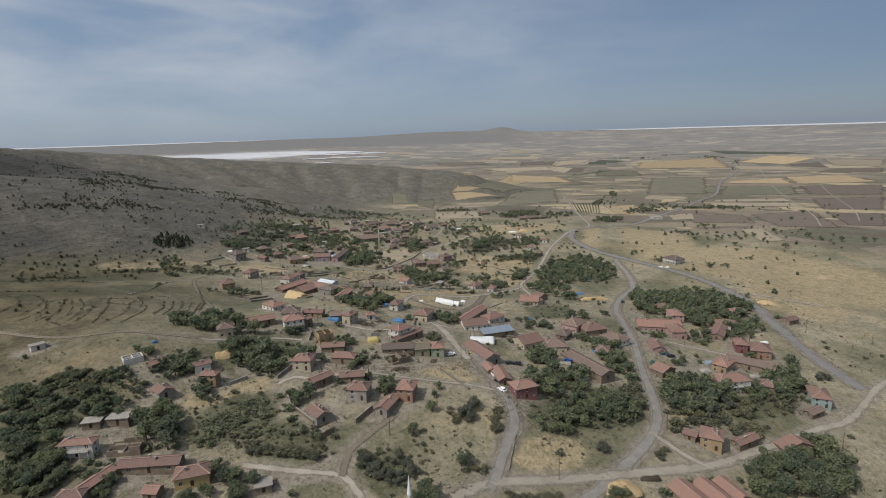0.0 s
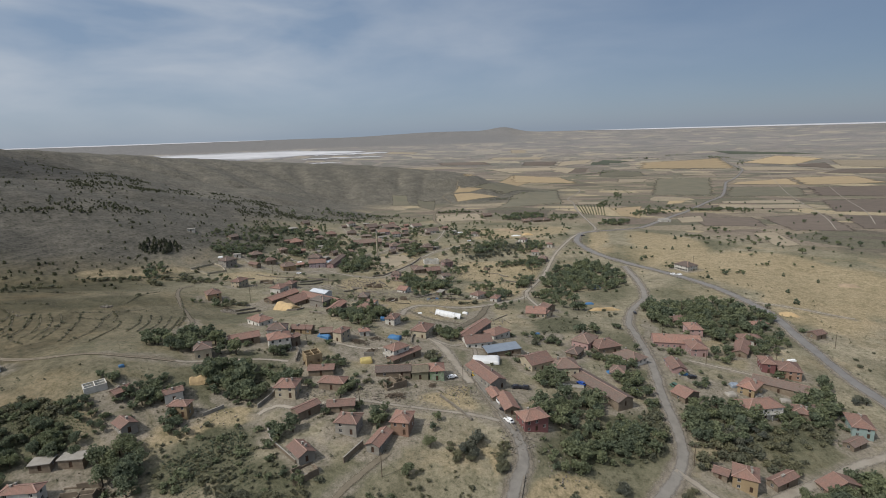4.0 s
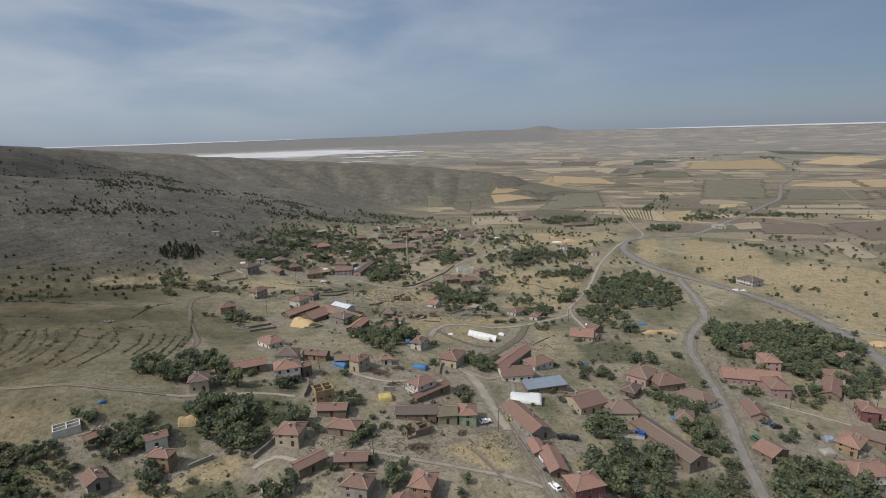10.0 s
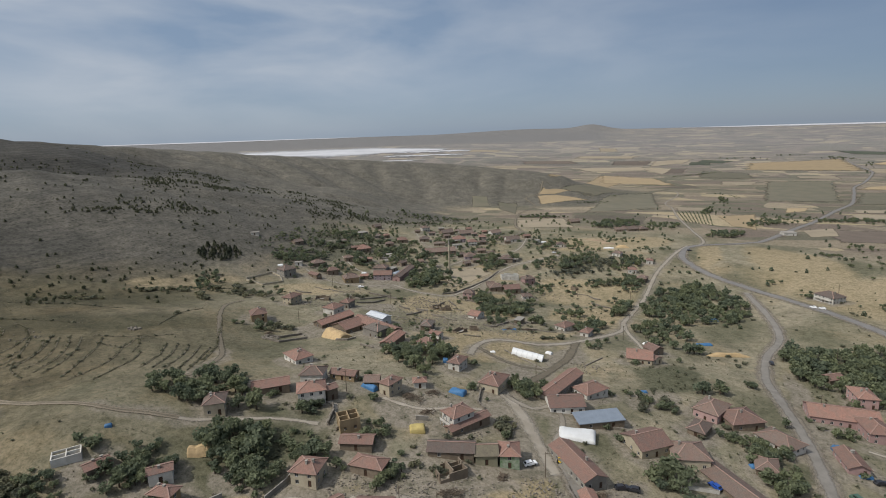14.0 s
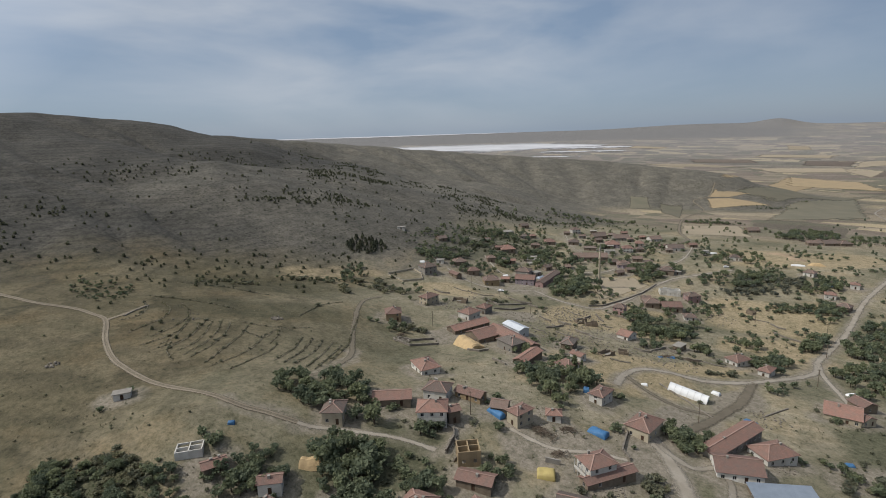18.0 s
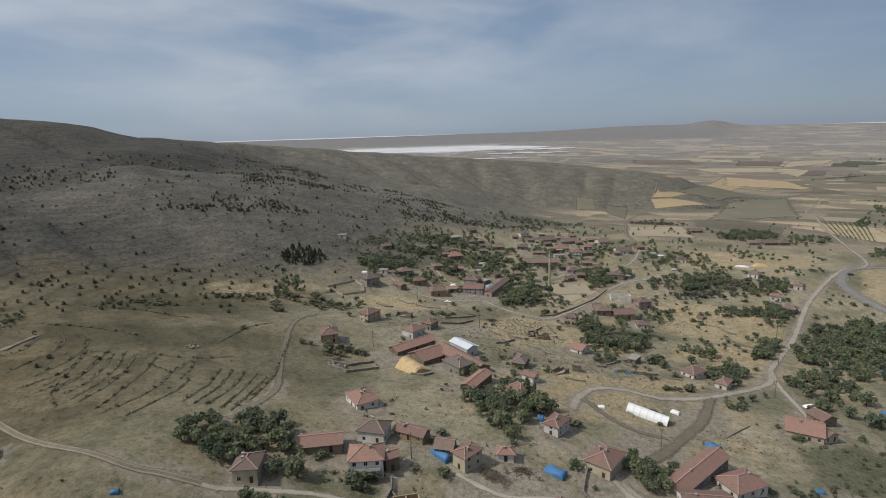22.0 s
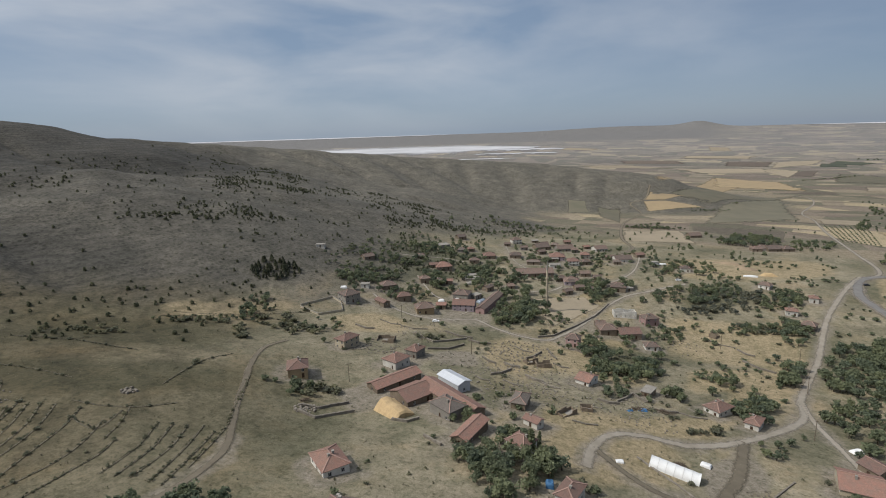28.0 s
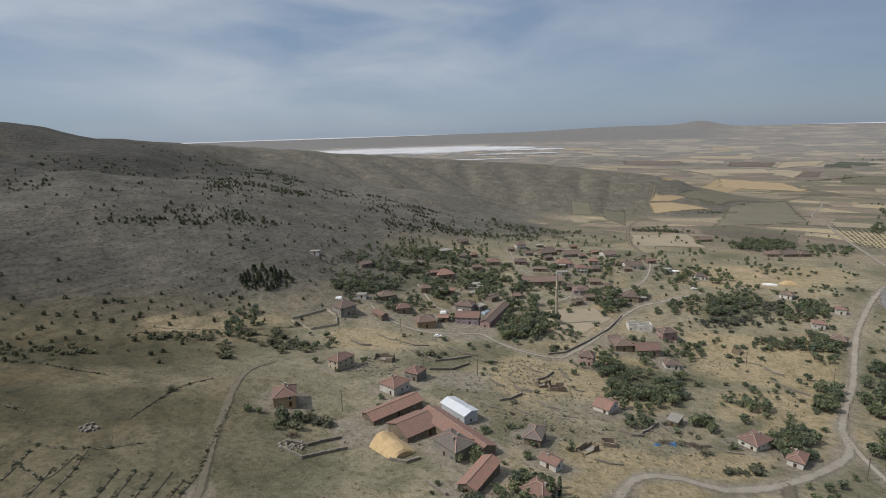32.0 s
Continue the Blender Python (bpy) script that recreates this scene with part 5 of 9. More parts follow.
house(-4.3, 234.0, 4, 5.9, 7.5, 4.3, "hip", "green2")
house(-50.9, 228.5, 3, 9.9, 5.2, 2.6, "gA", "stone")
house(-44.3, 218.5, -10, 9.8, 5.4, 3, "hip", "stone")
house(26.7, 266.7, 16, 16.7, 7.0, 2.6, "tin", "stone")
house(14.4, 290.8, -32, 6.5, 27.8, 3.4, "gB", "grey")
house(26.7, 291.8, -52, 8.4, 11.4, 3, "hip", "white")
house(15.3, 274.6, 10, 12.7, 9.7, 3, "gA", "white")
house(-11.7, 282.5, -21, 7.9, 10.8, 3.9, "hip", "cream")
house(-28.1, 297.1, -19, 5.2, 8.1, 3.9, "hip", "white2")
house(-39.6, 271.4, 14, 4.6, 4.0, 2.6, "hip", "white")
house(-56.7, 266.3, 5, 5.3, 5.9, 2.6, "gA", "stone")
house(-48.9, 263.2, -27, 4.8, 7.2, 4.7, "hip", "cream2")
house(-74.0, 249.5, 23, 9.3, 7.8, 5.2, "hip", "white2")
house(-68.3, 252.4, 46, 4.0, 4.0, 4.3, "gA", "stone")
house(-79.3, 264.8, 6, 8.4, 7.1, 3.9, "hip", "white")
house(-90.9, 252.9, 27, 12.6, 6.8, 2.6, "gA", "stone")
house(-68.7, 269.3, -9, 10.2, 4.7, 2.6, "gA", "ochre")
house(-100.5, 233.2, 23, 6.3, 7.3, 4.3, "hip", "cream")
house(-94.7, 285.6, -40, 10.8, 7.7, 3, "hip", "white")
house(-62.6, 321.0, -14, 5.6, 15.0, 2.8, "gB", "stone")
house(-45.1, 318.6, -30, 7.0, 6.7, 3.9, "hip", "white")
house(-44.2, 338.2, -27, 5.8, 4.0, 2.6, "gA", "white")
house(-51.4, 353.1, -4, 5.5, 8.7, 3.4, "old", "stone")
house(-80.6, 361.7, -34, 13.2, 6.3, 4.3, "steel", "steel")
house(-77.2, 345.3, -36, 32.1, 7.9, 3.4, "gA", "stone")
house(-92.8, 345.4, 56, 12.7, 12.3, 3, "gA", "stone")
house(-74.8, 335.0, -32, 11.0, 7.9, 4.3, "old", "grey")
house(-104.7, 355.8, 58, 22.1, 7.6, 2.6, "gA", "stone")
house(-111.4, 373.5, -22, 8.2, 9.0, 3.9, "hip", "white")
house(-108.4, 389.7, -15, 6.2, 7.0, 3.9, "hip", "grey")
house(-143.5, 344.8, 33, 7.9, 8.9, 4.3, "hip", "ochre2")
house(-142.6, 386.2, -19, 6.6, 9.8, 4.7, "hip", "cream2")
house(-178.0, 455.8, 57, 10.3, 9.8, 5.2, "hip", "grey2")
house(-158.7, 463.2, -35, 10.8, 4.6, 2.6, "gA", "stone")
house(-168.0, 492.7, 38, 9.6, 9.1, 2.9, "hip", "stone")
house(-151.5, 480.5, 33, 8.3, 7.9, 3.4, "hip", "stone")
house(-132.4, 468.2, 30, 10.8, 10.2, 3.9, "hip", "ochre")
house(-152.0, 523.0, 33, 6.8, 6.4, 3.6, "hip", "stone")
house(-118.4, 506.4, -2, 10.5, 10.0, 4.3, "hip", "grey")
house(-111.5, 486.8, 6, 14.0, 10.0, 4.3, "gA", "lilac2")
house(-97.5, 498.5, -7, 6.0, 36.0, 4.0, "gB", "pink")
house(-123.2, 550.7, 13, 10.2, 9.6, 2.2, "flat", "grey")
house(-151.3, 564.9, 31, 12.3, 11.7, 2.9, "hip", "stone")
house(-39.6, 452.8, -9, 6.9, 6.5, 4.7, "hip", "pink2")
house(-22.7, 483.2, 18, 9.5, 9.0, 3.4, "hip", "stone")
house(-10.4, 483.5, 19, 12.2, 10.2, 3.4, "gA", "stone")
house(2.4, 511.8, 27, 8.9, 7.6, 4.7, "hip", "pink2")
house(1.4, 467.9, 12, 6.8, 6.4, 2.6, "hip", "white")
house(23.5, 391.2, -43, 6.9, 9.2, 3, "hip", "white")
house(35.0, 383.1, -25, 4.9, 7.7, 3, "hip", "white")
house(-29.3, 396.4, -24, 6.5, 8.7, 2.6, "gA", "white")
house(-3.1, 398.0, -23, 4.0, 6.8, 2.6, "flat", "stone")
house(87.0, 603.3, -29, 7.6, 7.2, 2.9, "hip", "white")
house(91.8, 554.4, -8, 6.7, 6.4, 3.4, "hip", "white")
house(95.9, 532.2, -29, 7.3, 6.9, 3.4, "hip", "stone")
house(56.9, 346.4, -11, 11.7, 12.3, 3, "gA", "cream")
house(67.0, 361.9, -55, 6.9, 7.2, 3, "gA", "stone")
house(63.3, 344.1, 39, 6.7, 4.4, 2.6, "gB", "cream")
house(-119.2, 712.1, 31, 9.4, 8.9, 4.3, "hip", "white2")
house(-171.9, 688.5, 43, 8.6, 8.1, 2.9, "gA", "stone")
house(-127.4, 625.0, 20, 10.3, 9.8, 2.9, "hip", "stone")
house(-105.7, 636.3, 11, 9.8, 9.3, 2.9, "hip", "stone")
house(-69.4, 642.4, 13, 13.3, 11.8, 3.6, "hip", "lilac2")
house(-54.4, 630.0, 16, 9.3, 8.8, 3.6, "hip", "white2")
house(-46.1, 658.5, 9, 7.8, 7.4, 3.6, "hip", "grey2")
house(-13.9, 656.9, 18, 14.3, 11.8, 2.9, "gA", "white")
house(35.8, 638.4, 1, 7.4, 6.9, 2.9, "hip", "white")
house(116.2, 773.5, 9, 9.4, 8.9, 2.9, "hip", "stone")
house(123.3, 779.8, -12, 10.6, 10.0, 2.9, "hip", "grey")
house(131.3, 778.2, 17, 12.3, 11.6, 2.9, "gA", "stone")
house(145.6, 781.9, 16, 11.0, 10.4, 2.9, "hip", "stone")
house(-81.2, 586.0, 18, 29.0, 11.8, 2.9, "gA", "stone")
house(-51.0, 574.0, 13, 11.2, 10.6, 2.9, "hip", "lilac")
house(-89.6, 686.7, 32, 13.5, 11.8, 2.9, "gA", "stone")
house(-67.7, 689.3, 28, 15.8, 11.8, 2.9, "gA", "grey")
house(-35.1, 702.9, 29, 11.8, 11.2, 2.9, "gA", "white")
house(-16.5, 572.1, -0, 10.4, 9.9, 3.6, "hip", "stone")
house(-92.8, 546.7, 26, 4.6, 5.8, 2.2, "gA", "stone")
house(-174.0, 635.3, 40, 10.1, 9.6, 2.9, "flat", "grey")
house(212.3, 483.0, -65, 14.4, 11.8, 4.3, "hip", "white2")
house(111.6, 580.6, -6, 5.3, 5.8, 3.4, "hip", "white")
house(-203.7, 536.6, 53, 8.4, 7.4, 2.2, "gA", "stone")
house(-26.8, 491.7, 18, 5.7, 5.8, 2.6, "gA", "stone")
house(67.8, 856.8, 21, 13.9, 11.8, 2.9, "gA", "stone")
house(303.9, 755.6, -3, 13.8, 11.8, 3.4, "flat", "white")
house(79.2, 157.3, 18, 7.8, 11.2, 3.4, "gB", "stone")
house(87.9, 159.2, 18, 6.3, 11.1, 3.4, "gB", "stone")
house(95.3, 161.1, 16, 5.1, 10.8, 3.4, "gB", "stone")
house(-155.5, 632.5, 20, 7, 6, 2.6, "old", "grey")
house(-148.8, 641.9, 35, 6, 5, 2.6, "hip", "stone")
house(-134.4, 599.6, 15, 8, 6, 2.8, "hip", "stone")
house(-102.9, 735.0, 20, 7, 5, 2.6, "flat", "stone")
house(-90.6, 714.2, 30, 8, 6, 2.8, "gA", "stone")
house(-79.2, 710.8, 10, 7, 6, 2.6, "old", "stone")
house(-70.2, 746.6, 25, 7, 5, 2.6, "gA", "stone")
house(-86.0, 660.2, 40, 7, 6, 2.8, "gA", "stone")
house(-57.1, 683.1, 20, 6, 5, 3.0, "hip", "grey")
house(-48.3, 710.2, 35, 6, 5, 2.6, "gA", "stone")
house(-71.5, 634.2, 15, 8, 5, 2.6, "flat", "stone")
house(-44.0, 635.0, 20, 7, 6, 2.8, "hip", "stone")
house(-86.5, 617.1, 10, 11, 5, 2.6, "old", "stone")
house(-103.9, 671.6, 20, 7, 5, 2.8, "gA", "grey")
house(-137.2, 531.1, 15, 8, 5, 2.6, "gA", "stone")
house(-142.4, 527.9, 30, 6, 5, 2.6, "old", "stone")
house(-124.8, 556.8, 15, 8, 5, 2.6, "flat", "grey")
house(-59.3, 579.4, 25, 7, 6, 2.8, "hip", "stone")
house(-49.0, 571.9, 30, 8, 6, 3.0, "gA", "lilac")
house(-42.4, 598.8, 15, 8, 6, 2.8, "gA", "stone")
house(-44.5, 560.5, 30, 7, 5, 2.6, "gA", "stone")
house(-36.9, 560.6, 10, 7, 5, 2.6, "old", "stone")
house(-51.3, 548.7, 40, 6, 5, 2.6, "gA", "stone")
house(-9.5, 572.9, 20, 6, 4, 2.4, "flat", "grey")
house(-25.0, 662.7, 20, 7, 5, 2.6, "gA", "stone")
house(1.2, 684.6, 30, 8, 6, 2.8, "gA", "stone")
house(-110.2, 511.7, 60, 6, 5, 3.0, "flat", "grey")
house(-106.6, 532.6, 60, 7, 5, 3.0, "gA", "stone")
house(-110.4, 487.3, 10, 8, 6, 3.4, "gA", "lilac")
house(-125.6, 481.9, 12, 6, 5, 2.6, "gA", "stone")
house(-158.3, 562.9, 20, 7, 5, 2.6, "gA", "stone")
house(-175.4, 578.8, 20, 6, 5, 2.6, "old", "stone")
house(-123.1, 686.8, 15, 6, 5, 2.6, "gA", "stone")
house(-32.7, 591.9, 15, 6, 5, 2.6, "gA", "stone")
house(-18.3, 642.9, 15, 6, 5, 2.6, "old", "stone")
house(142.0, 340.4, 20, 8, 6, 3, "gA", "stone")
house(189.1, 332.6, 15, 9, 6, 3, "hip", "stone")
house(214.6, 317.7, 20, 8, 6, 2.8, "gA", "stone")


# ---- single things of the village ----
def rise_at(x, y, turn=0.0):
    root_at = pose(x, y, lie(x, y), 0, 0, turn)
    return root_at


def polytunnel(ax, ay, bx, by, width, high):
    length = math.hypot(bx - ax, by - ay)
    turn = math.degrees(math.atan2(by - ay, bx - ax))
    root = new("polytunnel")
    root.matrix_basis = pose((ax + bx) / 2, (ay + by) / 2, (lie(ax, ay) + lie(bx, by)) / 2, 0, -math.degrees(math.atan2(lie(bx, by) - lie(ax, ay), length)), turn)
    tagged(root, "long white plastic-covered polytunnel on bare ground", "greenhouse")
    n, m = 14, 24
    verts = []
    for i in range(m + 1):
        sag = 1 - 0.025 * (math.cos(i * math.pi / 2) < 0.5)
        for j in range(n + 1):
            a = math.pi * j / n
            verts.append((-length / 2 + length * i / m, -width / 2 * math.cos(a), high * math.sin(a) ** 0.8 * sag - 0.2 * (j in (0, n))))
    faces = [(i * (n + 1) + j, i * (n + 1) + j + 1, (i + 1) * (n + 1) + j + 1, (i + 1) * (n + 1) + j) for i in range(m) for j in range(n)]
    film = child("film", mesh_from("film", verts, [f[::-1] for f in faces], [PLASTIC], smooth=True), root)
    for e in (-1, 1):
        ring = [(e * length / 2 * 0.998, -width / 2 * math.cos(math.pi * j / n), max(-0.2, high * math.sin(math.pi * j / n) ** 0.8)) for j in range(n + 1)]
        child("end_wall", mesh_from("end_wall", ring, [tuple(range(n + 1))], [PLASTIC]), root)
    for i in range(0, m + 1, 4):
        x = -length / 2 + length * i / m
        hoop = [(x, -width / 2 * 1.01 * math.cos(math.pi * j / n), high * 1.012 * math.sin(math.pi * j / n) ** 0.8) for j in range(n + 1)]
        child("hoop", mesh_from("hoop", *join_data([beam_data(p, q, 0.07, 0.05) for p, q in zip(hoop, hoop[1:])]), [FRAME]), film)


def minaret(x, y, tall, mat, label, spire=0.84, cap=None):
    root = new("minaret")
    root.matrix_basis = rise_at(x, y) @ Matrix.Diagonal((0.8, 0.8, 1, 1))
    tagged(root, label, "minaret")
    bal = tall * (spire - 0.16)
    child("base", mesh_from("base", *box_data(-1.3, 1.3, -1.3, 1.3, -1, tall * 0.14), [mat]), root)
    child("shaft", mesh_from("shaft", *tube_data([(0, 0, tall * 0.14, 1.15), (0, 0, tall * 0.18, 1.0), (0, 0, bal, 0.9)], 14), [mat]), root)
    deck = child("balcony", mesh_from("balcony", *tube_data([(0, 0, bal - 0.6, 0.78), (0, 0, bal, 1.35), (0, 0, bal + 0.95, 1.38), (0, 0, bal + 0.95, 1.28), (0, 0, bal + 0.1, 1.25)], 14), [mat]), root)
    child("upper_shaft", mesh_from("upper_shaft", *tube_data([(0, 0, bal, 0.78), (0, 0, tall * spire, 0.72)], 14), [mat]), root)
    child("spire", mesh_from("spire", *tube_data([(0, 0, tall * spire, 0.8), (0, 0, tall * (spire + 0.01), 0.9), (0, 0, tall * 0.97, 0.12), (0, 0, tall, 0.03)], 14), [cap or WHITE_SHEET]), root, None, "pointed spire")


def heap(name, x, y, length, width, high, turn, mat, label, category, seed=1, flat=0.0):
    """A rounded heap with an uneven skin."""
    rng = random.Random(seed)
    n, m = 12, 22
    verts = []
    for i in range(n + 1):
        r = i / n
        for j in range(m):
            a = 2 * math.pi * j / m
            sq = 1 / max(abs(math.cos(a)), abs(math.sin(a))) ** 0.6
            q = 1 + 0.09 * math.sin(3 * a + seed) + 0.06 * math.sin(5 * a + 2 * seed)
            up = (1 - max(0, r - flat) / (1 - flat)) ** 1.05 if flat < 1 else 1
            lump = 1 + 0.16 * math.sin(2.3 * a + 5 * r + seed) * math.sin(3 * r + seed) + 0.16 * (rng.random() - 0.5)
            verts.append((length / 2 * r * sq * q * math.cos(a), width / 2 * r * sq * q * math.sin(a), high * up * lump + 0.15 * rng.random() - (0.4 if i == n else 0)))
    faces = [(i * m + j, (i + 1) * m + j, (i + 1) * m + (j + 1) % m, i * m + (j + 1) % m) for i in range(n) for j in range(m)]
    ob = new(name, mesh_from(name, verts, faces, [mat], smooth=True))
    ob.matrix_basis = rise_at(x, y, turn)
    return tagged(ob, label, category)


def straw_stack(x, y, length, width, high, turn, label="big golden haystack beside the red-roofed barns"):
    """A long stack of straw under a sagging crest with a sloping face."""
    rng = random.Random(3)
    n, m = 20, 10
    verts = []
    for i in range(n + 1):
        u = -length / 2 + length * i / n
        for j in range(m + 1):
            v = j / m
            prof = min(1.0, 3.2 * v, 1.7 * (1 - v) + 0.25)
            z = high * prof * (0.92 + 0.08 * math.sin(i * 0.6)) * (0.75 if i in (0, n) else 1) + 0.12 * rng.random()
            verts.append((u + 0.15 * rng.random(), -width / 2 + width * v, z if 0 < j < m else -0.5))
    faces = [(i * (m + 1) + j, (i + 1) * (m + 1) + j, (i + 1) * (m + 1) + j + 1, i * (m + 1) + j + 1) for i in range(n) for j in range(m)]
    faces += [tuple(range(m, -1, -1)), tuple(n * (m + 1) + j for j in range(m + 1))]
    ob = new("haystack", mesh_from("haystack", verts, faces, [STRAW]))
    ob.matrix_basis = rise_at(x, y, turn)
    tagged(ob, label, "haystack")


def car_bodies():
    prof = [(-2.1, 0.35), (-2.1, 0.85), (-1.95, 0.95), (-1.5, 1.45), (0.3, 1.47), (1.0, 0.98), (1.95, 0.85), (2.1, 0.6), (2.1, 0.35)]
    van = [(-2.3, 0.35), (-2.3, 1.9), (-2.15, 2.0), (1.2, 2.0), (1.75, 1.25), (2.3, 1.0), (2.35, 0.35)]

    def body(p, w):
        n = len(p)
        v = [(x, -w, z) for x, z in p] + [(x, w, z) for x, z in p]
        v = [(x, y * (0.82 if z > 1.2 else 1), z) for x, y, z in v]
        return v, [tuple(range(n)), tuple(range(2 * n - 1, n - 1, -1))] + [(i, n + i, n + (i + 1) % n, (i + 1) % n) for i in range(n)]

    return body(prof, 0.82), body(van, 0.9)


BODY_CAR, BODY_VAN = car_bodies()


def car(x, y, turn, paint, label, van=False, name="car"):
    root = new(name)
    root.matrix_basis = rise_at(x, y, turn) @ Matrix.Translation((0, 0, 0.16))
    tagged(root, label, "van" if van else name, group="parked vehicles")
    child("body", mesh_from("body", *(BODY_VAN if van else BODY_CAR), [paint]), root)
    if van:
        glass = [box_data(1.28, 1.32, -0.7, 0.7, 1.35, 1.9), box_data(-1.9, 1.1, -0.83, -0.815, 1.3, 1.75), box_data(-1.9, 1.1, 0.815, 0.83, 1.3, 1.75)]
    else:
        glass = [box_data(-1.3, 0.25, -0.76, -0.70, 1.0, 1.36), box_data(-1.3, 0.25, 0.70, 0.76, 1.0, 1.36)]
        child("windscreen", mesh_from("windscreen", [(0.42, -0.6, 1.42), (0.42, 0.6, 1.42), (0.98, 0.66, 1.03), (0.98, -0.66, 1.03)], [(3, 2, 1, 0)], [GLASS]), root)
        child("rear_window", mesh_from("rear_window", [(-1.55, -0.6, 1.42), (-1.55, 0.6, 1.42), (-1.96, 0.66, 1.0), (-1.96, -0.66, 1.0)], [(0, 1, 2, 3)], [GLASS]), root)
    for k, g in enumerate(glass):
        child("side_window" if k or not van else "windscreen", mesh_from("glass", *g, [GLASS]), root)
    v, f = tube_data([(0, 0, -0.11, 0.22), (0, 0, -0.1, 0.31), (0, 0, 0.1, 0.31), (0, 0, 0.11, 0.22)], 12)
    me = shared("wheel", (v, f + [tuple(range(11, -1, -1))]), RUBBER)
    for wx in (-1.3, 1.3):
        for wy in (-0.78, 0.78):
            child("wheel", me, root, Matrix.Translation((wx, wy, 0.31)) @ Matrix.Rotation(radians(90), 4, "X"))


def tractor(x, y, turn):
    root = new("tractor")
    root.matrix_basis = rise_at(x, y, turn) @ Matrix.Translation((0, 0, 0.16))
    tagged(root, "small yellow tractor parked beside the street", "tractor", group="parked vehicles")
    child("hood", mesh_from("hood", *join_data([box_data(0.1, 1.7, -0.35, 0.35, 0.75, 1.35), box_data(-0.9, 0.1, -0.5, 0.5, 0.6, 1.0)]), [CAR_YELLOW]), root)
    child("cab", mesh_from("cab", *join_data([box_data(-0.9, 0.1, -0.6, 0.6, 2.1, 2.25)] + [beam_data((a, b, 1.0), (a, b, 2.1), 0.07, 0.07) for a in (-0.85, 0.05) for b in (-0.5, 0.5)]), [CAR_YELLOW]), root)
    v, f = tube_data([(0, 0, -0.16, 0.2), (0, 0, -0.14, 0.5), (0, 0, 0.14, 0.5), (0, 0, 0.16, 0.2)], 14)
    me = shared("tractor_wheel", (v, f + [tuple(range(13, -1, -1))]), RUBBER)
    for wx, wy, s in ((-0.5, -0.75, 1.2), (-0.5, 0.75, 1.2), (1.35, -0.6, 0.7), (1.35, 0.6, 0.7)):
        child("wheel", me, root, Matrix.Translation((wx, wy, 0.5 * s)) @ Matrix.Rotation(radians(90), 4, "X") @ Matrix.Scale(s, 4))


def tarp_frame(x, y, length, width, high, turn, mat, label, category="tarpaulin"):
    """A tarpaulin stretched over a low ridge, with sagging folds and loose hems."""
    rng = random.Random(int(abs(x) + abs(y)))
    n, m = 14, 10
    verts = []
    for i in range(n + 1):
        for j in range(m + 1):
            u, v = i / n - 0.5, j / m - 0.5
            z = high * (0.82 - 0.42 * abs(v) + 0.10 * math.sin(7 * u + x) * math.cos(4 * v + y)) * (1 - 0.12 * abs(2 * u) ** 3) + 0.10 * rng.random()
            if i in (0, n) or j in (0, m):
                z *= 0.72
            verts.append((u * length * (1 + 0.03 * rng.random()), v * width * (1 + 0.05 * rng.random()), max(z, 0.05)))
    skirt = len(verts)
    rim = [i * (m + 1) for i in range(n + 1)] + [n * (m + 1) + j for j in range(1, m + 1)] + [i * (m + 1) + m for i in range(n - 1, -1, -1)] + [j for j in range(m - 1, 0, -1)]
    verts += [(verts[k][0] * 1.02, verts[k][1] * 1.02, -0.3) for k in rim]
    faces = [(i * (m + 1) + j, (i + 1) * (m + 1) + j, (i + 1) * (m + 1) + j + 1, i * (m + 1) + j + 1) for i in range(n) for j in range(m)]
    faces += [(rim[k], rim[(k + 1) % len(rim)], skirt + (k + 1) % len(rim), skirt + k)[::-1] for k in range(len(rim))]
    ob = new("tarpaulin", mesh_from("tarpaulin", verts, faces, [mat], smooth=True))
    ob.matrix_basis = rise_at(x, y, turn)
    tagged(ob, label, category)


def stone_wall(points, high, label="dry-stone field wall of rough grey-brown stones", mat=None, step=0.75):
    """A run of heaped stones on the land."""
    rng = random.Random(int(abs(points[0][0]) * 3 + abs(points[0][1])))
    pieces = []
    for (ax, ay), (bx, by) in zip(points, points[1:]):
        length = math.hypot(bx - ax, by - ay)
        n = max(2, int(length / step))
        dx, dy = (bx - ax) / length, (by - ay) / length
        for k in range(n):
            for level in range(max(1, round(high / 0.55))):
                t = (k + 0.5 * (level % 2)) / n
                x, y = ax + (bx - ax) * t, ay + (by - ay) * t
                s, w, hh = step * rng.uniform(0.42, 0.62), rng.uniform(0.2, 0.34), 0.3 + 0.08 * rng.random()
                z = lie(x, y) + 0.15 + level * 0.52
                v = [(x + dx * a * s - dy * b * w + rng.uniform(-0.06, 0.06), y + dy * a * s + dx * b * w + rng.uniform(-0.06, 0.06), z + c * hh + rng.uniform(-0.06, 0.06))
                     for c in (-1, 1) for a, b in ((-1, -1), (1, -1), (1, 1), (-1, 1))]
                pieces.append((v, [(3, 2, 1, 0), (4, 5, 6, 7), (0, 1, 5, 4), (1, 2, 6, 5), (2, 3, 7, 6), (3, 0, 4, 7)]))
    ob = new("stone_wall", mesh_from("stone_wall", *join_data(pieces), [mat or ROCK]))
    tagged(ob, label, "wall", group="garden walls")


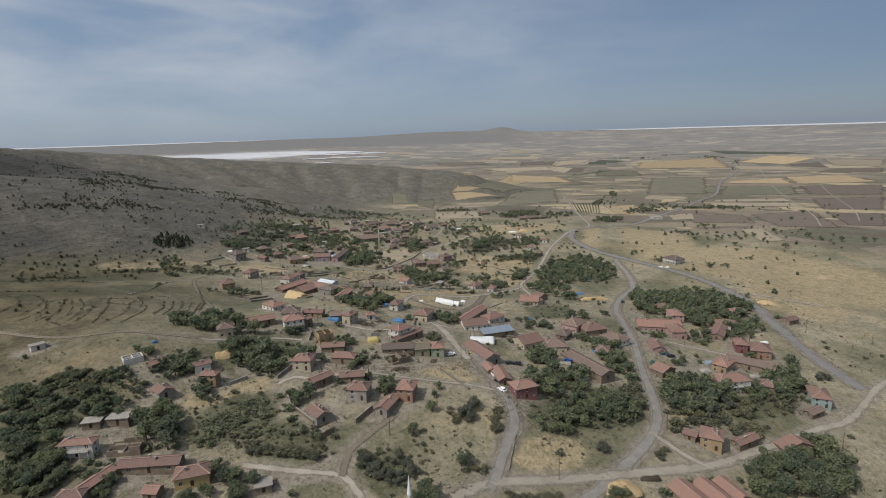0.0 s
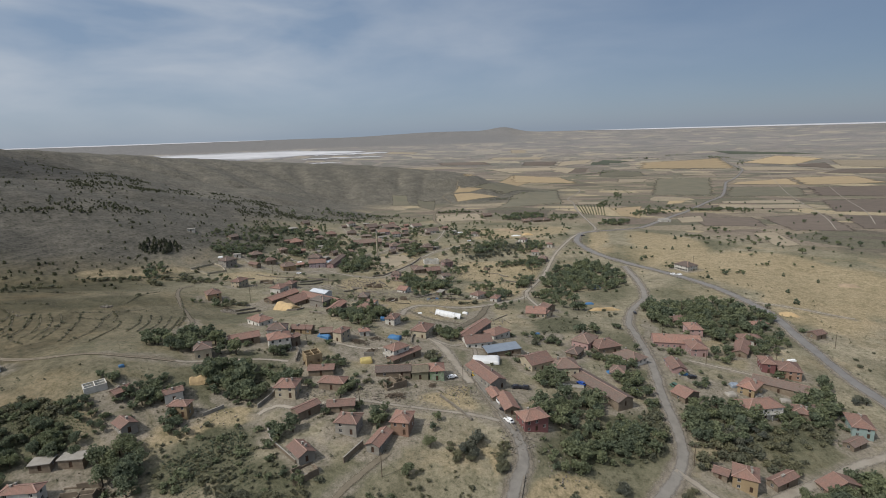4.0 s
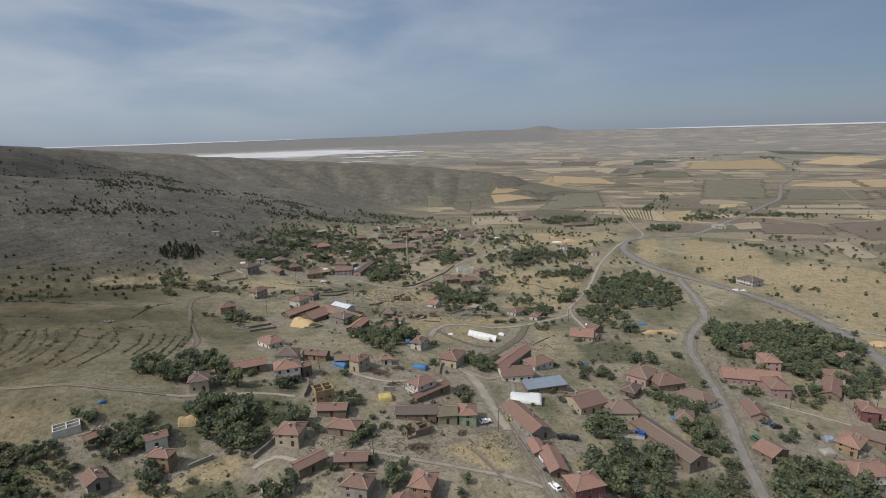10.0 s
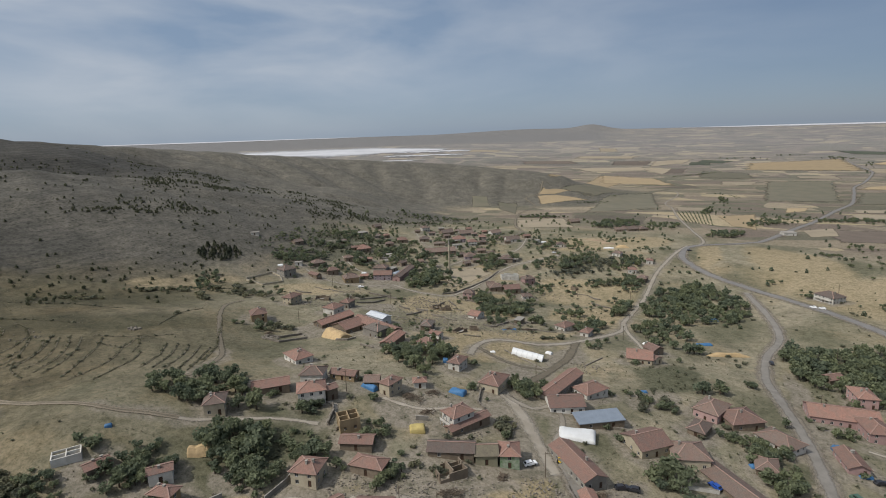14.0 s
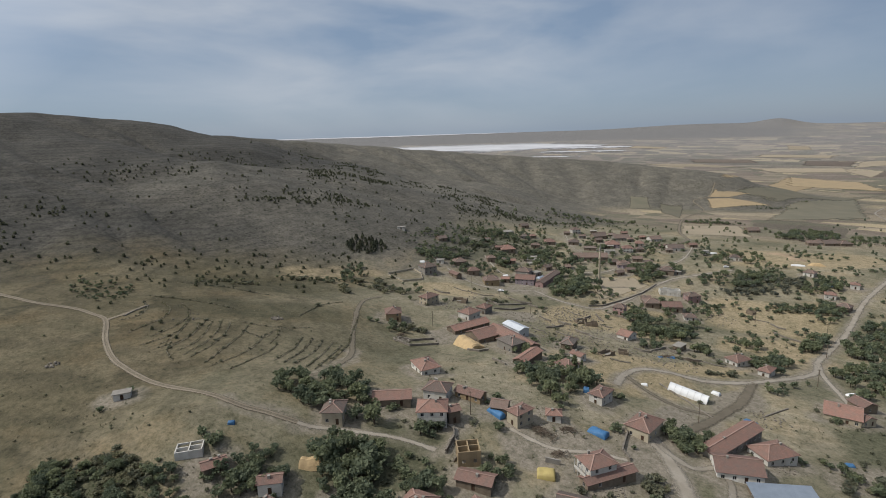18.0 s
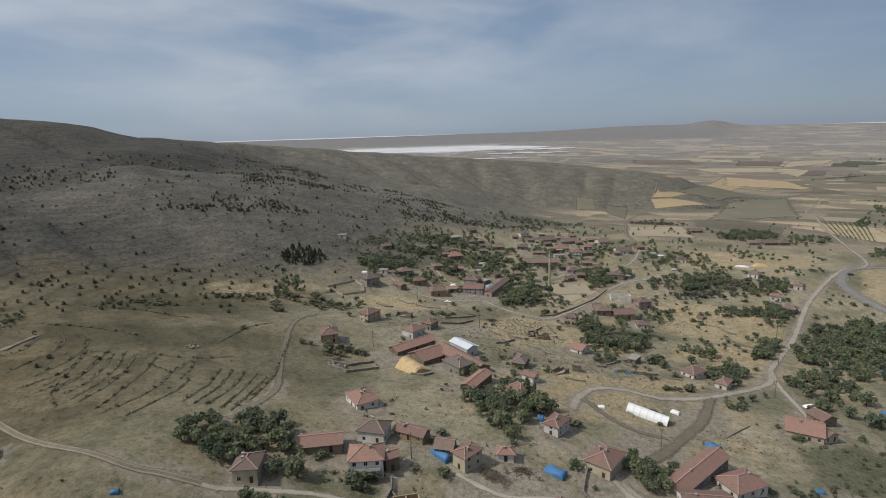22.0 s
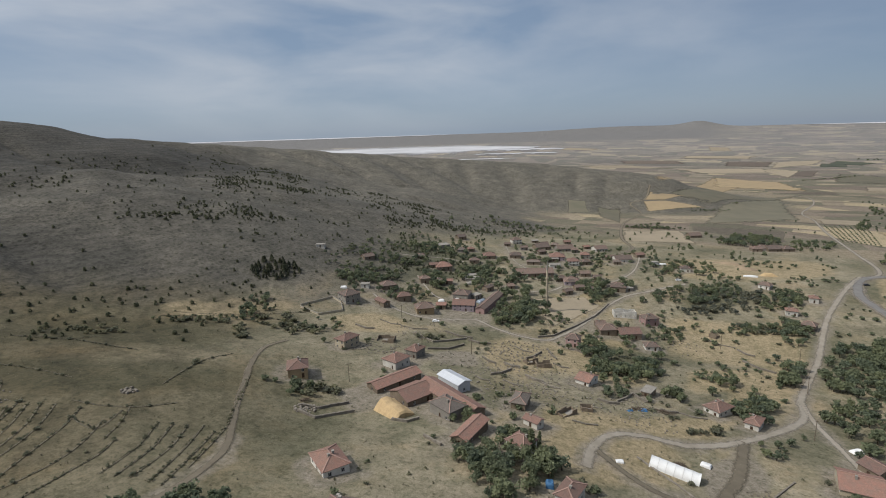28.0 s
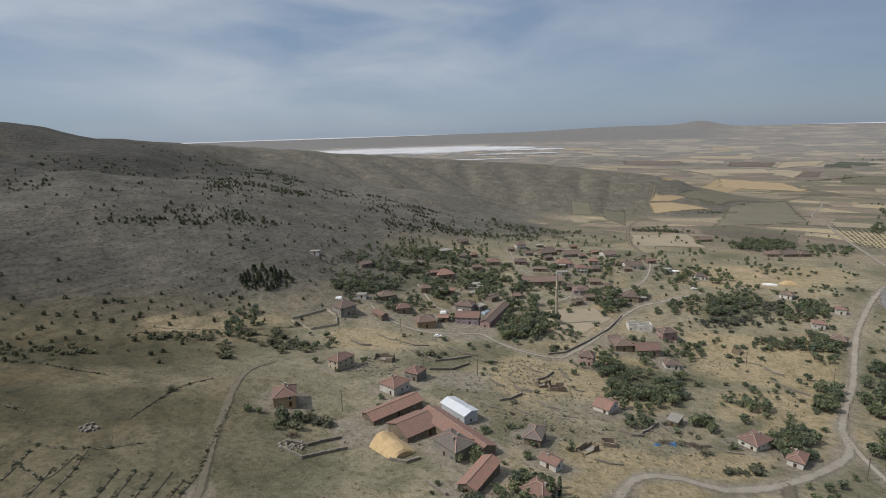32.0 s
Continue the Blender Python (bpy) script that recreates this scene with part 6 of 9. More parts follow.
def yard_wall(points, high, mat, label):
    """A plain rendered wall with a coping."""
    pieces, caps = [], []
    for (ax, ay), (bx, by) in zip(points, points[1:]):
        n = max(1, int(math.hypot(bx - ax, by - ay) / 4))
        for k in range(n):
            p = (ax + (bx - ax) * k / n, ay + (by - ay) * k / n)
            q = (ax + (bx - ax) * (k + 1) / n, ay + (by - ay) * (k + 1) / n)
            a, b = (*p, lie(*p) - 0.3), (*q, lie(*q) - 0.3)
            pieces.append(beam_data(a, b, 0.3, high + 0.3))
            caps.append(beam_data((a[0], a[1], a[2] + high + 0.28), (b[0], b[1], b[2] + high + 0.28), 0.42, 0.09))
    root = new("yard_wall", mesh_from("yard_wall", *join_data(pieces), [mat]))
    tagged(root, label, "wall", group="garden walls")
    child("coping", mesh_from("coping", *join_data(caps), [CONCRETE]), root)


def roofless(x, y, turn, w, d, h, mat, label, cross=True, jagged=0.0, name="unfinished_house"):
    """A shell without a roof: thick walls with openings, and inner walls."""
    rng = random.Random(int(abs(x) * 5 + abs(y)))
    root = new(name)
    c, s = math.cos(radians(turn)), math.sin(radians(turn))
    root.matrix_basis = pose(x, y, lie(x, y), 0, 0, turn)
    tagged(root, label, "ruin" if jagged else "house")
    t = 0.28
    walls = [((-w / 2, -d / 2), (w / 2, -d / 2)), ((w / 2 - t / 2, -d / 2 + t), (w / 2 - t / 2, d / 2 - t)), ((w / 2, d / 2), (-w / 2, d / 2)), ((-w / 2 + t / 2, d / 2 - t), (-w / 2 + t / 2, -d / 2 + t))]
    if cross:
        walls += [((0, -d / 2 + t), (0, d / 2 - t)), ((-w / 2 + t, 0), (-t, 0)), ((t, 0.2), (w / 2 - t, 0.2))]
    for k, ((ax, ay), (bx, by)) in enumerate(walls):
        length = math.hypot(bx - ax, by - ay)
        dx, dy = (bx - ax) / length, (by - ay) / length
        n = max(2, int(length / 2.6)) if k < 4 else 1

        def slab(u0, u1, z0, z1):
            p, q = (ax + dx * u0, ay + dy * u0, z0), (ax + dx * u1, ay + dy * u1, z0)
            child("wall_panel", mesh_from("wall_panel", *beam_data(p, q, t, z1 - z0), [mat]), root)

        for i in range(n):
            u0, u1 = length * i / n, length * (i + 1) / n
            top = h - jagged * rng.random() * h
            mid = (u0 + u1) / 2
            if k < 4 and u1 - u0 > 1.9 and top > 2.5:
                slab(u0, mid - 0.5, -1.5, top)
                slab(mid + 0.5, u1, -1.5, top)
                levels = [0.9, 3.8] if h > 5 else [0.9]
                z = -1.5
                for sill in levels:
                    slab(mid - 0.5, mid + 0.5, z, sill)
                    z = sill + 1.3
                if top > z:
                    slab(mid - 0.5, mid + 0.5, z, top)
            else:
                slab(u0, u1, -1.5, top)
    child("floor_slab", mesh_from("floor_slab", *box_data(-w / 2 + t, w / 2 - t, -d / 2 + t, d / 2 - t, -0.3, 0.05 if h < 5 else 2.9), [CONCRETE]), root)


def utility_pole(x, y, tall=8.5):
    root = new("utility_pole")
    root.matrix_basis = rise_at(x, y, 20)
    tagged(root, "weathered grey wooden utility pole with a crossarm", "pole", group="utility poles")
    child("post", shared("post", tube_data([(0, 0, -0.5, 0.15), (0, 0, tall, 0.10)], 8), TIMBER), root)
    arm = child("crossarm", shared("crossarm", box_data(-0.9, 0.9, -0.05, 0.05, tall - 0.7, tall - 0.58), TIMBER), root)
    for k in (-0.8, 0, 0.8):
        child("insulator", shared("insulator", tube_data([(0, 0, 0, 0.05), (0, 0, 0.2, 0.035)], 6), FRAME), arm, Matrix.Translation((k, 0, tall - 0.58)))


def stones(cx, cy, spread, n, size, label, mat=None):
    """A scatter of fallen stones."""
    rng = random.Random(int(abs(cx) * 9 + abs(cy)))
    pieces = []
    for _ in range(n):
        a, r = rng.uniform(0, 6.283), spread * math.sqrt(rng.random())
        x, y = cx + r * math.cos(a), cy + r * math.sin(a)
        s = size * rng.uniform(0.3, 0.9)
        z = lie(x, y) + s * 0.25
        v = [(x + s * p * rng.uniform(0.6, 1), y + s * q * rng.uniform(0.6, 1), z + s * 0.7 * k * rng.uniform(0.6, 1)) for k in (-1, 1) for p, q in ((-0.6, -0.6), (0.6, -0.6), (0.6, 0.6), (-0.6, 0.6))]
        pieces.append((v, [(3, 2, 1, 0), (4, 5, 6, 7), (0, 1, 5, 4), (1, 2, 6, 5), (2, 3, 7, 6), (3, 0, 4, 7)]))
    ob = new("rubble", mesh_from("rubble", *join_data(pieces), [mat or ROCK]))
    tagged(ob, label, "rubble", kind="stuff")



def brush_heap(x, y, length, width, high, turn):
    """Cut branches thrown on a heap for firewood."""
    rng = random.Random(int(abs(x) * 3 + abs(y) * 7))
    pieces = []
    for _ in range(int(18 * length * width / 12) + 20):
        u, v = rng.gauss(0, 0.25) * length, rng.gauss(0, 0.25) * width
        a, r = rng.uniform(0, 6.283), rng.uniform(0.6, 1.5)
        z = high * max(0.0, 1 - (2 * u / length) ** 2 - (2 * v / width) ** 2) * rng.uniform(0.3, 1.0)
        pieces.append(beam_data((u - r * math.cos(a), v - r * math.sin(a), z + rng.uniform(-0.1, 0.2)), (u + r * math.cos(a), v + r * math.sin(a), z + rng.uniform(-0.1, 0.35)), rng.uniform(0.06, 0.16), 0.1))
    ob = new("brush_heap", mesh_from("brush_heap", *join_data(pieces), [TIMBER]))
    ob.matrix_basis = rise_at(x, y, turn)
    tagged(ob, "heap of cut grey branches kept for firewood", "firewood", kind="stuff")

polytunnel(-5.9, 333.6, 8.9, 330.6, 5.2, 2.8)
minaret(-61.0, 507.0, 35, WALLS["cream"], "slender pale stone minaret standing beside the field", 0.80, CONCRETE)
straw_stack(-94.6, 331.6, 14.0, 10.0, 3.9, -35)
heap("straw_pile", 57.4, 159.7, 13, 9, 2.2, 10, STRAW, "broad pale straw and chip heap in a fenced yard", "straw pile", 4, 0.3)
tarp_frame(69.1, 165.3, 7, 2.2, 0.8, 5, DUNG, "long dark feed trough beside the yard fence", "trough")
straw_stack(-94.1, 212.8, 6.0, 5, 2.4, 25, "golden straw stack against a garden wall")
heap("straw_bank", 106.1, 370.1, 24, 3.4, 1.7, 4, STRAW, "long low golden straw bank beside the road", "straw bank", 9, 0.5)
tarp_frame(-34.8, 242.0, 5.0, 4.0, 2.2, 15, YELLOW_TARP, "yellow tarpaulin over a hay heap in a yard")
tarp_frame(18.2, 255.8, 12, 7, 2.0, -8, PLASTIC, "large white plastic sheet over a long heap")
tarp_frame(-57.1, 263.0, 6.5, 2.4, 2.1, -28, TARP, "blue tarpaulin over a parked trailer")
tarp_frame(-25.0, 271.4, 6.0, 3.4, 2.0, -15, TARP, "bright blue tarpaulin over a hay heap")
tarp_frame(-34.1, 301.5, 2.2, 2.6, 2.4, 10, TARP, "blue tarpaulin hung beside a white house")
tarp_frame(22.7, 318.5, 4.5, 3.4, 1.9, -30, TARP, "blue tarpaulin between two red-roofed barns")
tarp_frame(67.0, 377.0, 4.0, 2.5, 1.6, 30, PLASTIC, "white plastic sheet over a heap beside barns")
tarp_frame(12.2, 342.1, 3.2, 2.2, 1.4, -20, PLASTIC, "small white plastic sheet beside the polytunnel")
tarp_frame(-15.1, 328.3, 2.4, 1.6, 0.8, 10, PLASTIC, "white sacks heaped on dry ground", "sacks")
tarp_frame(50.2, 303.0, 2.4, 2.0, 0.8, 10, TARP, "small blue tarpaulin lying in dry grass")
tarp_frame(-6.4, 376.0, 3.5, 2.2, 0.7, 10, TARP, "blue plastic scrap on bare ground")
tarp_frame(-11.2, 372.8, 2.2, 1.4, 0.5, 40, TARP, "blue plastic scrap on bare ground")
tarp_frame(120.3, 442.0, 9, 6, 1.8, 5, TARP, "blue tarpaulin over a heap behind the grove")
tarp_frame(100.6, 388.2, 8, 3, 1.2, 5, TARP, "blue tarpaulin strip beside the straw bank")
tarp_frame(80.7, 238.0, 2.6, 2.2, 2.6, 5, TARP, "blue tarpaulin over a tank among trees")
tarp_frame(110.1, 274.2, 2.6, 2.0, 2.6, 5, TARP, "blue sheet hung beside the road")
tarp_frame(111.3, 259.2, 4.0, 2.2, 1.0, 5, TARP, "blue tarpaulin lean-to in a yard")
tarp_frame(131.7, 252.0, 3.6, 3.0, 2.2, 5, SHEET, "blue-grey sheet roof over a small shed")
tarp_frame(125.6, 243.2, 4.2, 3.4, 1.8, 5, CONCRETE, "grey corrugated lean-to in a farmyard", "shed")
tarp_frame(137.7, 244.7, 4.2, 3.4, 1.8, 25, CONCRETE, "grey corrugated lean-to in a farmyard", "shed")
tarp_frame(149.3, 241.7, 4.2, 3.0, 1.8, -15, CONCRETE, "grey corrugated lean-to in a farmyard", "shed")
tarp_frame(178.6, 283.7, 4.2, 1.6, 1.2, 5, PLASTIC, "white plastic sheet on a wall top")
tarp_frame(75.4, 255.0, 2.8, 2.2, 1.2, 5, TARP, "blue plastic over a heap beside the long barn")
tarp_frame(-120.9, 211.0, 1.9, 1.3, 1.0, 35, TARP, "bright blue covered cart standing on dry grass")
tarp_frame(96.4, 582.1, 10, 5, 2.5, 5, TARP, "blue tarpaulin roof among garden trees")
tarp_frame(-190.6, 472.4, 4.0, 2.2, 1.7, 25, PLASTIC, "white-roofed beehive trailer beside trees", "trailer")
house(-180.2, 483.3, 18, 5.5, 4.2, 2.5, "flat", "white")
house(-237.0, 524.1, 18, 6.5, 4.2, 2.5, "flat", "white")
house(12.9, 648.2, 18, 4.6, 4.2, 3.5, "flat", "white")
tarp_frame(19.4, 655.0, 6, 2.5, 1.4, 15, PLASTIC, "white sheet-covered shed beside gardens", "shed")
house(-67.9, 612.6, 18, 9, 5, 3, "flat", "white")
tarp_frame(-129.3, 493.2, 4, 2.6, 2.2, 15, PLASTIC, "white plastic canopy in the village square")
tarp_frame(-120.5, 501.1, 3, 2.2, 2.2, 30, PLASTIC, "white plastic canopy in the village square")
tarp_frame(-104.9, 505.3, 6, 4, 2.6, 60, SHEET, "pale sheet roof in the narrow lanes")
tarp_frame(-121.5, 540.7, 7, 4, 2.4, 40, CONCRETE, "grey sheet roof in the narrow lanes", "shed")
tarp_frame(83.3, 633.5, 10, 2.5, 1.6, 0, PLASTIC, "long white plastic sheet over a heap")
heap("straw_bank", 97.5, 641.2, 14, 6, 2.2, 4, STRAW, "golden straw heap behind a small house", "straw bank", 9, 0.4)
heap("straw_bank", 75.9, 677.8, 30, 8, 1.5, -15, EARTH, "bare orange earth bank", "earth bank", 5, 0.4)
heap("straw_bank", 84.6, 660.6, 18, 8, 1.5, -15, EARTH, "bare orange earth bank", "earth bank", 6, 0.4)
heap("straw_heap", 220.4, 353.1, 12, 7, 1.6, -20, STRAW, "low golden straw heap on the threshing ground", "straw heap", 2, 0.4)
heap("earth_heap", 312.4, 424.5, 14, 8, 1.6, -20, EARTH, "low bare earth heap on the slope", "earth heap", 2, 0.4)
car(19.9, 214.5, 105, CAR_WHITE, "white delivery van parked along the street", True)
car(21.2, 207.3, 128, CAR_DARK, "dark car parked along the street")
car(21.9, 200.3, 122, CAR_WHITE, "white car parked along the street")
car(2.2, 234.1, 25, CAR_WHITE, "white car parked beside the painted house")
car(101.2, 244.6, 110, CAR_GREEN, "dark green pickup parked beside the road", True)
car(99.8, 237.0, 100, CAR_WHITE, "white car parked beside the road")
car(58.0, 239.2, 120, CAR_BLUE, "dark blue car parked in a yard")
car(28.9, 230.1, 10, CAR_DARK, "dark car parked in a yard")
car(32.1, 230.2, 170, CAR_DARK, "dark car parked in a yard")
car(114.3, 256.2, 10, CAR_DARK, "dark car parked in a yard")
car(124.4, 360.7, 80, CAR_DARK, "dark car on the village road")
car(-119.5, 452.5, 15, CAR_WHITE, "white car parked below the village square")
car(-121.4, 542.1, 25, CAR_WHITE, "white car parked in the narrow lanes")
car(28.0, 606.4, 15, CAR_WHITE, "white car on the village track")
car(159.1, 628.1, 15, CAR_DARK, "dark car on the asphalt road")
car(193.1, 464.4, 150, CAR_WHITE, "white car parked beside the lone house")
car(197.0, 461.0, 150, CAR_WHITE, "white car parked beside the lone house")
tractor(11.7, 238.2, 60)
tarp_frame(117.2, 249.2, 2.2, 1.0, 0.5, -20, CONCRETE, "grey bench in a bare yard", "bench")
roofless(-56.6, 237.0, 30, 6.6, 6.0, 4.6, WALLS["ochre"], "unfinished ochre brick house without a roof")
roofless(-12.5, 518.6, 12, 14, 7.5, 4.2, WALLS["white"], "roofless whitewashed ruin with empty windows", True, 0.3, "ruined_house")
roofless(-123.0, 198.0, 40, 7.0, 4.6, 1.4, WALLS["white"], "unfinished whitewashed house with bare roof beams", True, 0.0)
roofless(-56.4, 409.6, 40, 6, 4, 3.4, WALLS["stone"], "collapsed rubble-stone house ruin", False, 0.9, "ruin")
roofless(-50.0, 408.0, 20, 7, 4, 2.4, WALLS["stone"], "collapsed rubble-stone house ruin", False, 0.9, "ruin")
roofless(-130.4, 405.2, 10, 9, 6, 2.6, WALLS["stone"], "collapsed rubble-stone house ruin", False, 0.9, "ruin")
roofless(38.9, 504.2, 60, 5, 4, 3.8, WALLS["stone"], "collapsed rubble-stone house ruin", False, 0.7, "ruin")
roofless(-34.1, 354.6, 55, 8, 3, 2.4, WALLS["stone"], "collapsed rubble-stone house ruin", False, 0.8, "ruin")
roofless(-27.4, 362.9, 15, 4.5, 3, 2.0, WALLS["stone"], "small roofless stone sheep pen", False, 0.5, "ruin")
roofless(-21.4, 222.5, 35, 9, 6, 3.2, WALLS["stone"], "collapsed rubble-stone house ruin", True, 0.8, "ruin")
roofless(-44.5, 171.2, 40, 7, 5, 2.0, WALLS["stone"], "collapsed rubble-stone house ruin", False, 0.8, "ruin")
roofless(-105.0, 158.4, 10, 10, 6, 2.4, WALLS["stone"], "collapsed rubble-stone house ruin", True, 0.8, "ruin")
stone_wall([(-126.3, 317.5), (-118.2, 315.9), (-113.8, 322.0), (-108.8, 327.7)], 1.0)
stone_wall([(-128.0, 321.5), (-120.8, 323.3), (-118.2, 327.7), (-113.8, 333.0)], 1.0)
stone_wall([(-76.6, 314.6), (-69.2, 310.0)], 0.9)
stone_wall([(-92.5, 324.7), (-86.5, 324.2), (-83.3, 327.9)], 1.0)
yard_wall([(-196.0, 428.2), (-181.8, 424.8), (-173.3, 438.2), (-179.1, 447.5)], 1.1, WALLS["cream"], "low pale rendered wall round a dry yard")
yard_wall([(-196.8, 430.4), (-188.5, 453.3), (-180.5, 449.4)], 1.1, WALLS["cream"], "low pale rendered wall round a dry yard")
stone_wall([(-22.7, 537.3), (-30.8, 508.2), (-38.2, 490.5), (-46.3, 472.5), (-51.3, 461.2), (-59.4, 454.0)], 1.2)
stone_wall([(-106.7, 402.4), (-97.8, 408.4), (-93.0, 420.7)], 1.0)
stone_wall([(-122.9, 426.7), (-108.7, 416.1), (-94.6, 431.9)], 1.0)
stone_wall([(-63.5, 236.6), (-64.1, 243.8), (-66.1, 248.3)], 1.4)
stone_wall([(-14.0, 262.6), (-16.8, 266.7), (-16.5, 280.2), (-9.5, 295.6)], 1.3)
stone_wall([(-60.0, 234.5), (-58.0, 238.7), (-64.8, 244.1)], 1.2)
yard_wall([(-68.2, 201.2), (-65.4, 208.2), (-63.9, 217.5)], 1.5, WALLS["grey"], "grey rendered yard wall stepping down a slope")
yard_wall([(-84.7, 194.3), (-79.7, 199.9)], 1.2, WALLS["grey"], "low grey rendered garden wall")
yard_wall([(-33.4, 176.6), (-28.3, 185.0)], 2.0, WALLS["stone"], "tall rubble garden wall")
yard_wall([(-61.7, 190.7), (-58.5, 183.9), (-48.2, 175.0)], 1.3, WALLS["stone"], "low rubble garden wall")
stone_wall([(12.5, 226.2), (17.0, 210.9), (23.9, 195.2)], 1.0)
yard_wall([(-36.6, 247.6), (-32.4, 248.6)], 1.6, WALLS["grey"], "low dark open shed front wall")
stone_wall([(22.6, 264.9), (36.0, 264.8), (40.8, 258.0)], 1.2)
yard_wall([(45.3, 236.0), (58.3, 236.6)], 1.3, WALLS["white"], "low white yard wall below the barns")
stone_wall([(19.7, 161.9), (24.1, 177.2)], 0.8)
stone_wall([(-243.0, 276.6), (-240.7, 267.3), (-238.3, 260.8)], 0.6, "row of pale boundary stones beside the track")
stone_wall([(-2.7, 217.1), (8.5, 199.2)], 0.9)
stone_wall([(38.3, 343.5), (28.7, 329.8)], 0.6)
utility_pole(36.5, 160.7)
utility_pole(85.8, 191.9)
utility_pole(-20.9, 172.2)
utility_pole(-32.0, 203.9)
utility_pole(6.6, 229.4)
utility_pole(129.1, 273.6)
utility_pole(167.0, 278.3)
utility_pole(214.1, 301.6)
utility_pole(120.1, 305.5)
utility_pole(-122.7, 350.0)
utility_pole(-64.4, 258.4)
utility_pole(5.2, 305.0)
utility_pole(55.1, 381.5)
utility_pole(-105.7, 392.0)
utility_pole(-139.6, 448.6)
utility_pole(-85.4, 407.3)
utility_pole(-98.3, 526.7)
utility_pole(39.8, 486.8)
utility_pole(69.1, 438.1)
utility_pole(76.6, 478.1)
utility_pole(157.2, 365.7)
utility_pole(224.9, 496.4)
utility_pole(154.7, 189.8)
stones(-1.4, 150.4, 9, 60, 0.9, "pale fallen stones on a dry slope")
stones(23.3, 190.5, 6, 60, 0.7, "pale rubble beside the red house")
stones(36.1, 182.9, 8, 40, 0.6, "pale rubble on the dry slope")
stones(-5.4, 209.6, 14, 120, 0.5, "scattered stones of collapsed houses")
stones(10.2, 221.6, 10, 80, 0.5, "scattered stones of collapsed houses")
stones(-20.5, 214.0, 10, 100, 0.5, "scattered stones of collapsed houses")
stones(20.5, 336.6, 16, 50, 0.5, "scattered stones on dry ground")
stones(-14.5, 373.8, 16, 90, 0.7, "scattered stones on dry ground")
stones(-50.8, 364.5, 20, 140, 0.7, "scattered stones on dry ground")
stones(-61.5, 381.1, 22, 160, 0.7, "scattered stones of vanished houses")
stones(-79.9, 390.5, 22, 130, 0.7, "scattered stones of vanished houses")
stones(-63.5, 423.3, 18, 160, 0.9, "scattered stones of vanished houses")
stones(-23.2, 379.7, 22, 110, 0.7, "scattered stones on dry ground")
stones(-116.8, 431.0, 18, 90, 0.7, "scattered stones of vanished houses")
stones(8.0, 485.3, 22, 100, 0.7, "scattered stones on dry ground")
stones(-130.3, 392.6, 12, 90, 0.8, "scattered stones of vanished houses")
stones(-44.7, 389.9, 25, 160, 0.7, "scattered stones of vanished houses")
stones(-125.2, 320.4, 4, 80, 0.9, "grey stone heap at the end of a pen")
stones(-178.0, 294.7, 2.6, 40, 1.1, "pale boulder heap on the terraced field")
stones(-210.4, 274.4, 8, 16, 0.7, "pale boundary stones beside the track")
stones(-4.5, 370.8, 14, 70, 0.6, "scattered stones and rubbish on dry ground")
stones(28.1, 325.5, 9, 50, 0.7, "scattered stones on dry ground")
stones(26.3, 230.8, 9, 50, 0.6, "scattered stones in a bare yard")
stones(-218.8, 217.7, 2.4, 26, 0.9, "round heap of field stones on dry grass")
stones(-80.1, 195.7, 8, 30, 0.5, "scattered stones on dry ground")
minaret(-12.4, 141.4, 13, WALLS["white"], "white village minaret with a long pale pointed spire", 0.5)
stones(-30.8, 213.3, 7, 120, 0.5, "overgrown rubble of a collapsed house")
stones(-47.8, 210.1, 6, 120, 0.5, "overgrown rubble of a collapsed house")
stone_wall([(-68.4, 431.9), (-62.6, 426.3), (-57.8, 425.9)], 0.7, "crumbling dry-stone wall of a vanished house")
stone_wall([(-59.4, 414.7), (-56.4, 419.6), (-53.9, 429.0)], 1.2, "crumbling dry-stone wall of a vanished house")
stone_wall([(-51.7, 436.3), (-48.2, 427.1), (-45.2, 422.4)], 0.9, "crumbling dry-stone wall of a vanished house")
stone_wall([(-67.8, 401.6), (-63.3, 398.6), (-59.6, 399.4)], 0.9, "crumbling dry-stone wall of a vanished house")
stone_wall([(-69.9, 383.4), (-66.0, 387.2), (-62.7, 394.8)], 1.2, "crumbling dry-stone wall of a vanished house")
stone_wall([(-79.1, 404.0), (-74.5, 399.2), (-70.9, 398.5)], 0.9, "crumbling dry-stone wall of a vanished house")
stone_wall([(-46.0, 414.8), (-41.8, 410.9), (-38.0, 411.6)], 0.7, "crumbling dry-stone wall of a vanished house")
stone_wall([(-47.5, 383.8), (-42.8, 380.6), (-38.6, 380.8)], 0.7, "crumbling dry-stone wall of a vanished house")
stone_wall([(-23.6, 377.3), (-19.3, 375.9), (-14.9, 377.5)], 0.9, "crumbling dry-stone wall of a vanished house")
stone_wall([(-16.0, 379.9), (-13.0, 384.9), (-9.6, 394.0)], 0.9, "crumbling dry-stone wall of a vanished house")
stone_wall([(-134.1, 434.4), (-125.4, 433.2), (-118.8, 437.6)], 0.7, "crumbling dry-stone wall of a vanished house")
stone_wall([(-148.7, 438.7), (-140.6, 435.3), (-134.6, 436.4)], 0.7, "crumbling dry-stone wall of a vanished house")
stone_wall([(-156.7, 422.6), (-149.5, 419.8), (-144.6, 421.5)], 0.9, "crumbling dry-stone wall of a vanished house")
stone_wall([(-109.0, 438.7), (-99.7, 434.2), (-92.0, 434.2)], 0.9, "crumbling dry-stone wall of a vanished house")
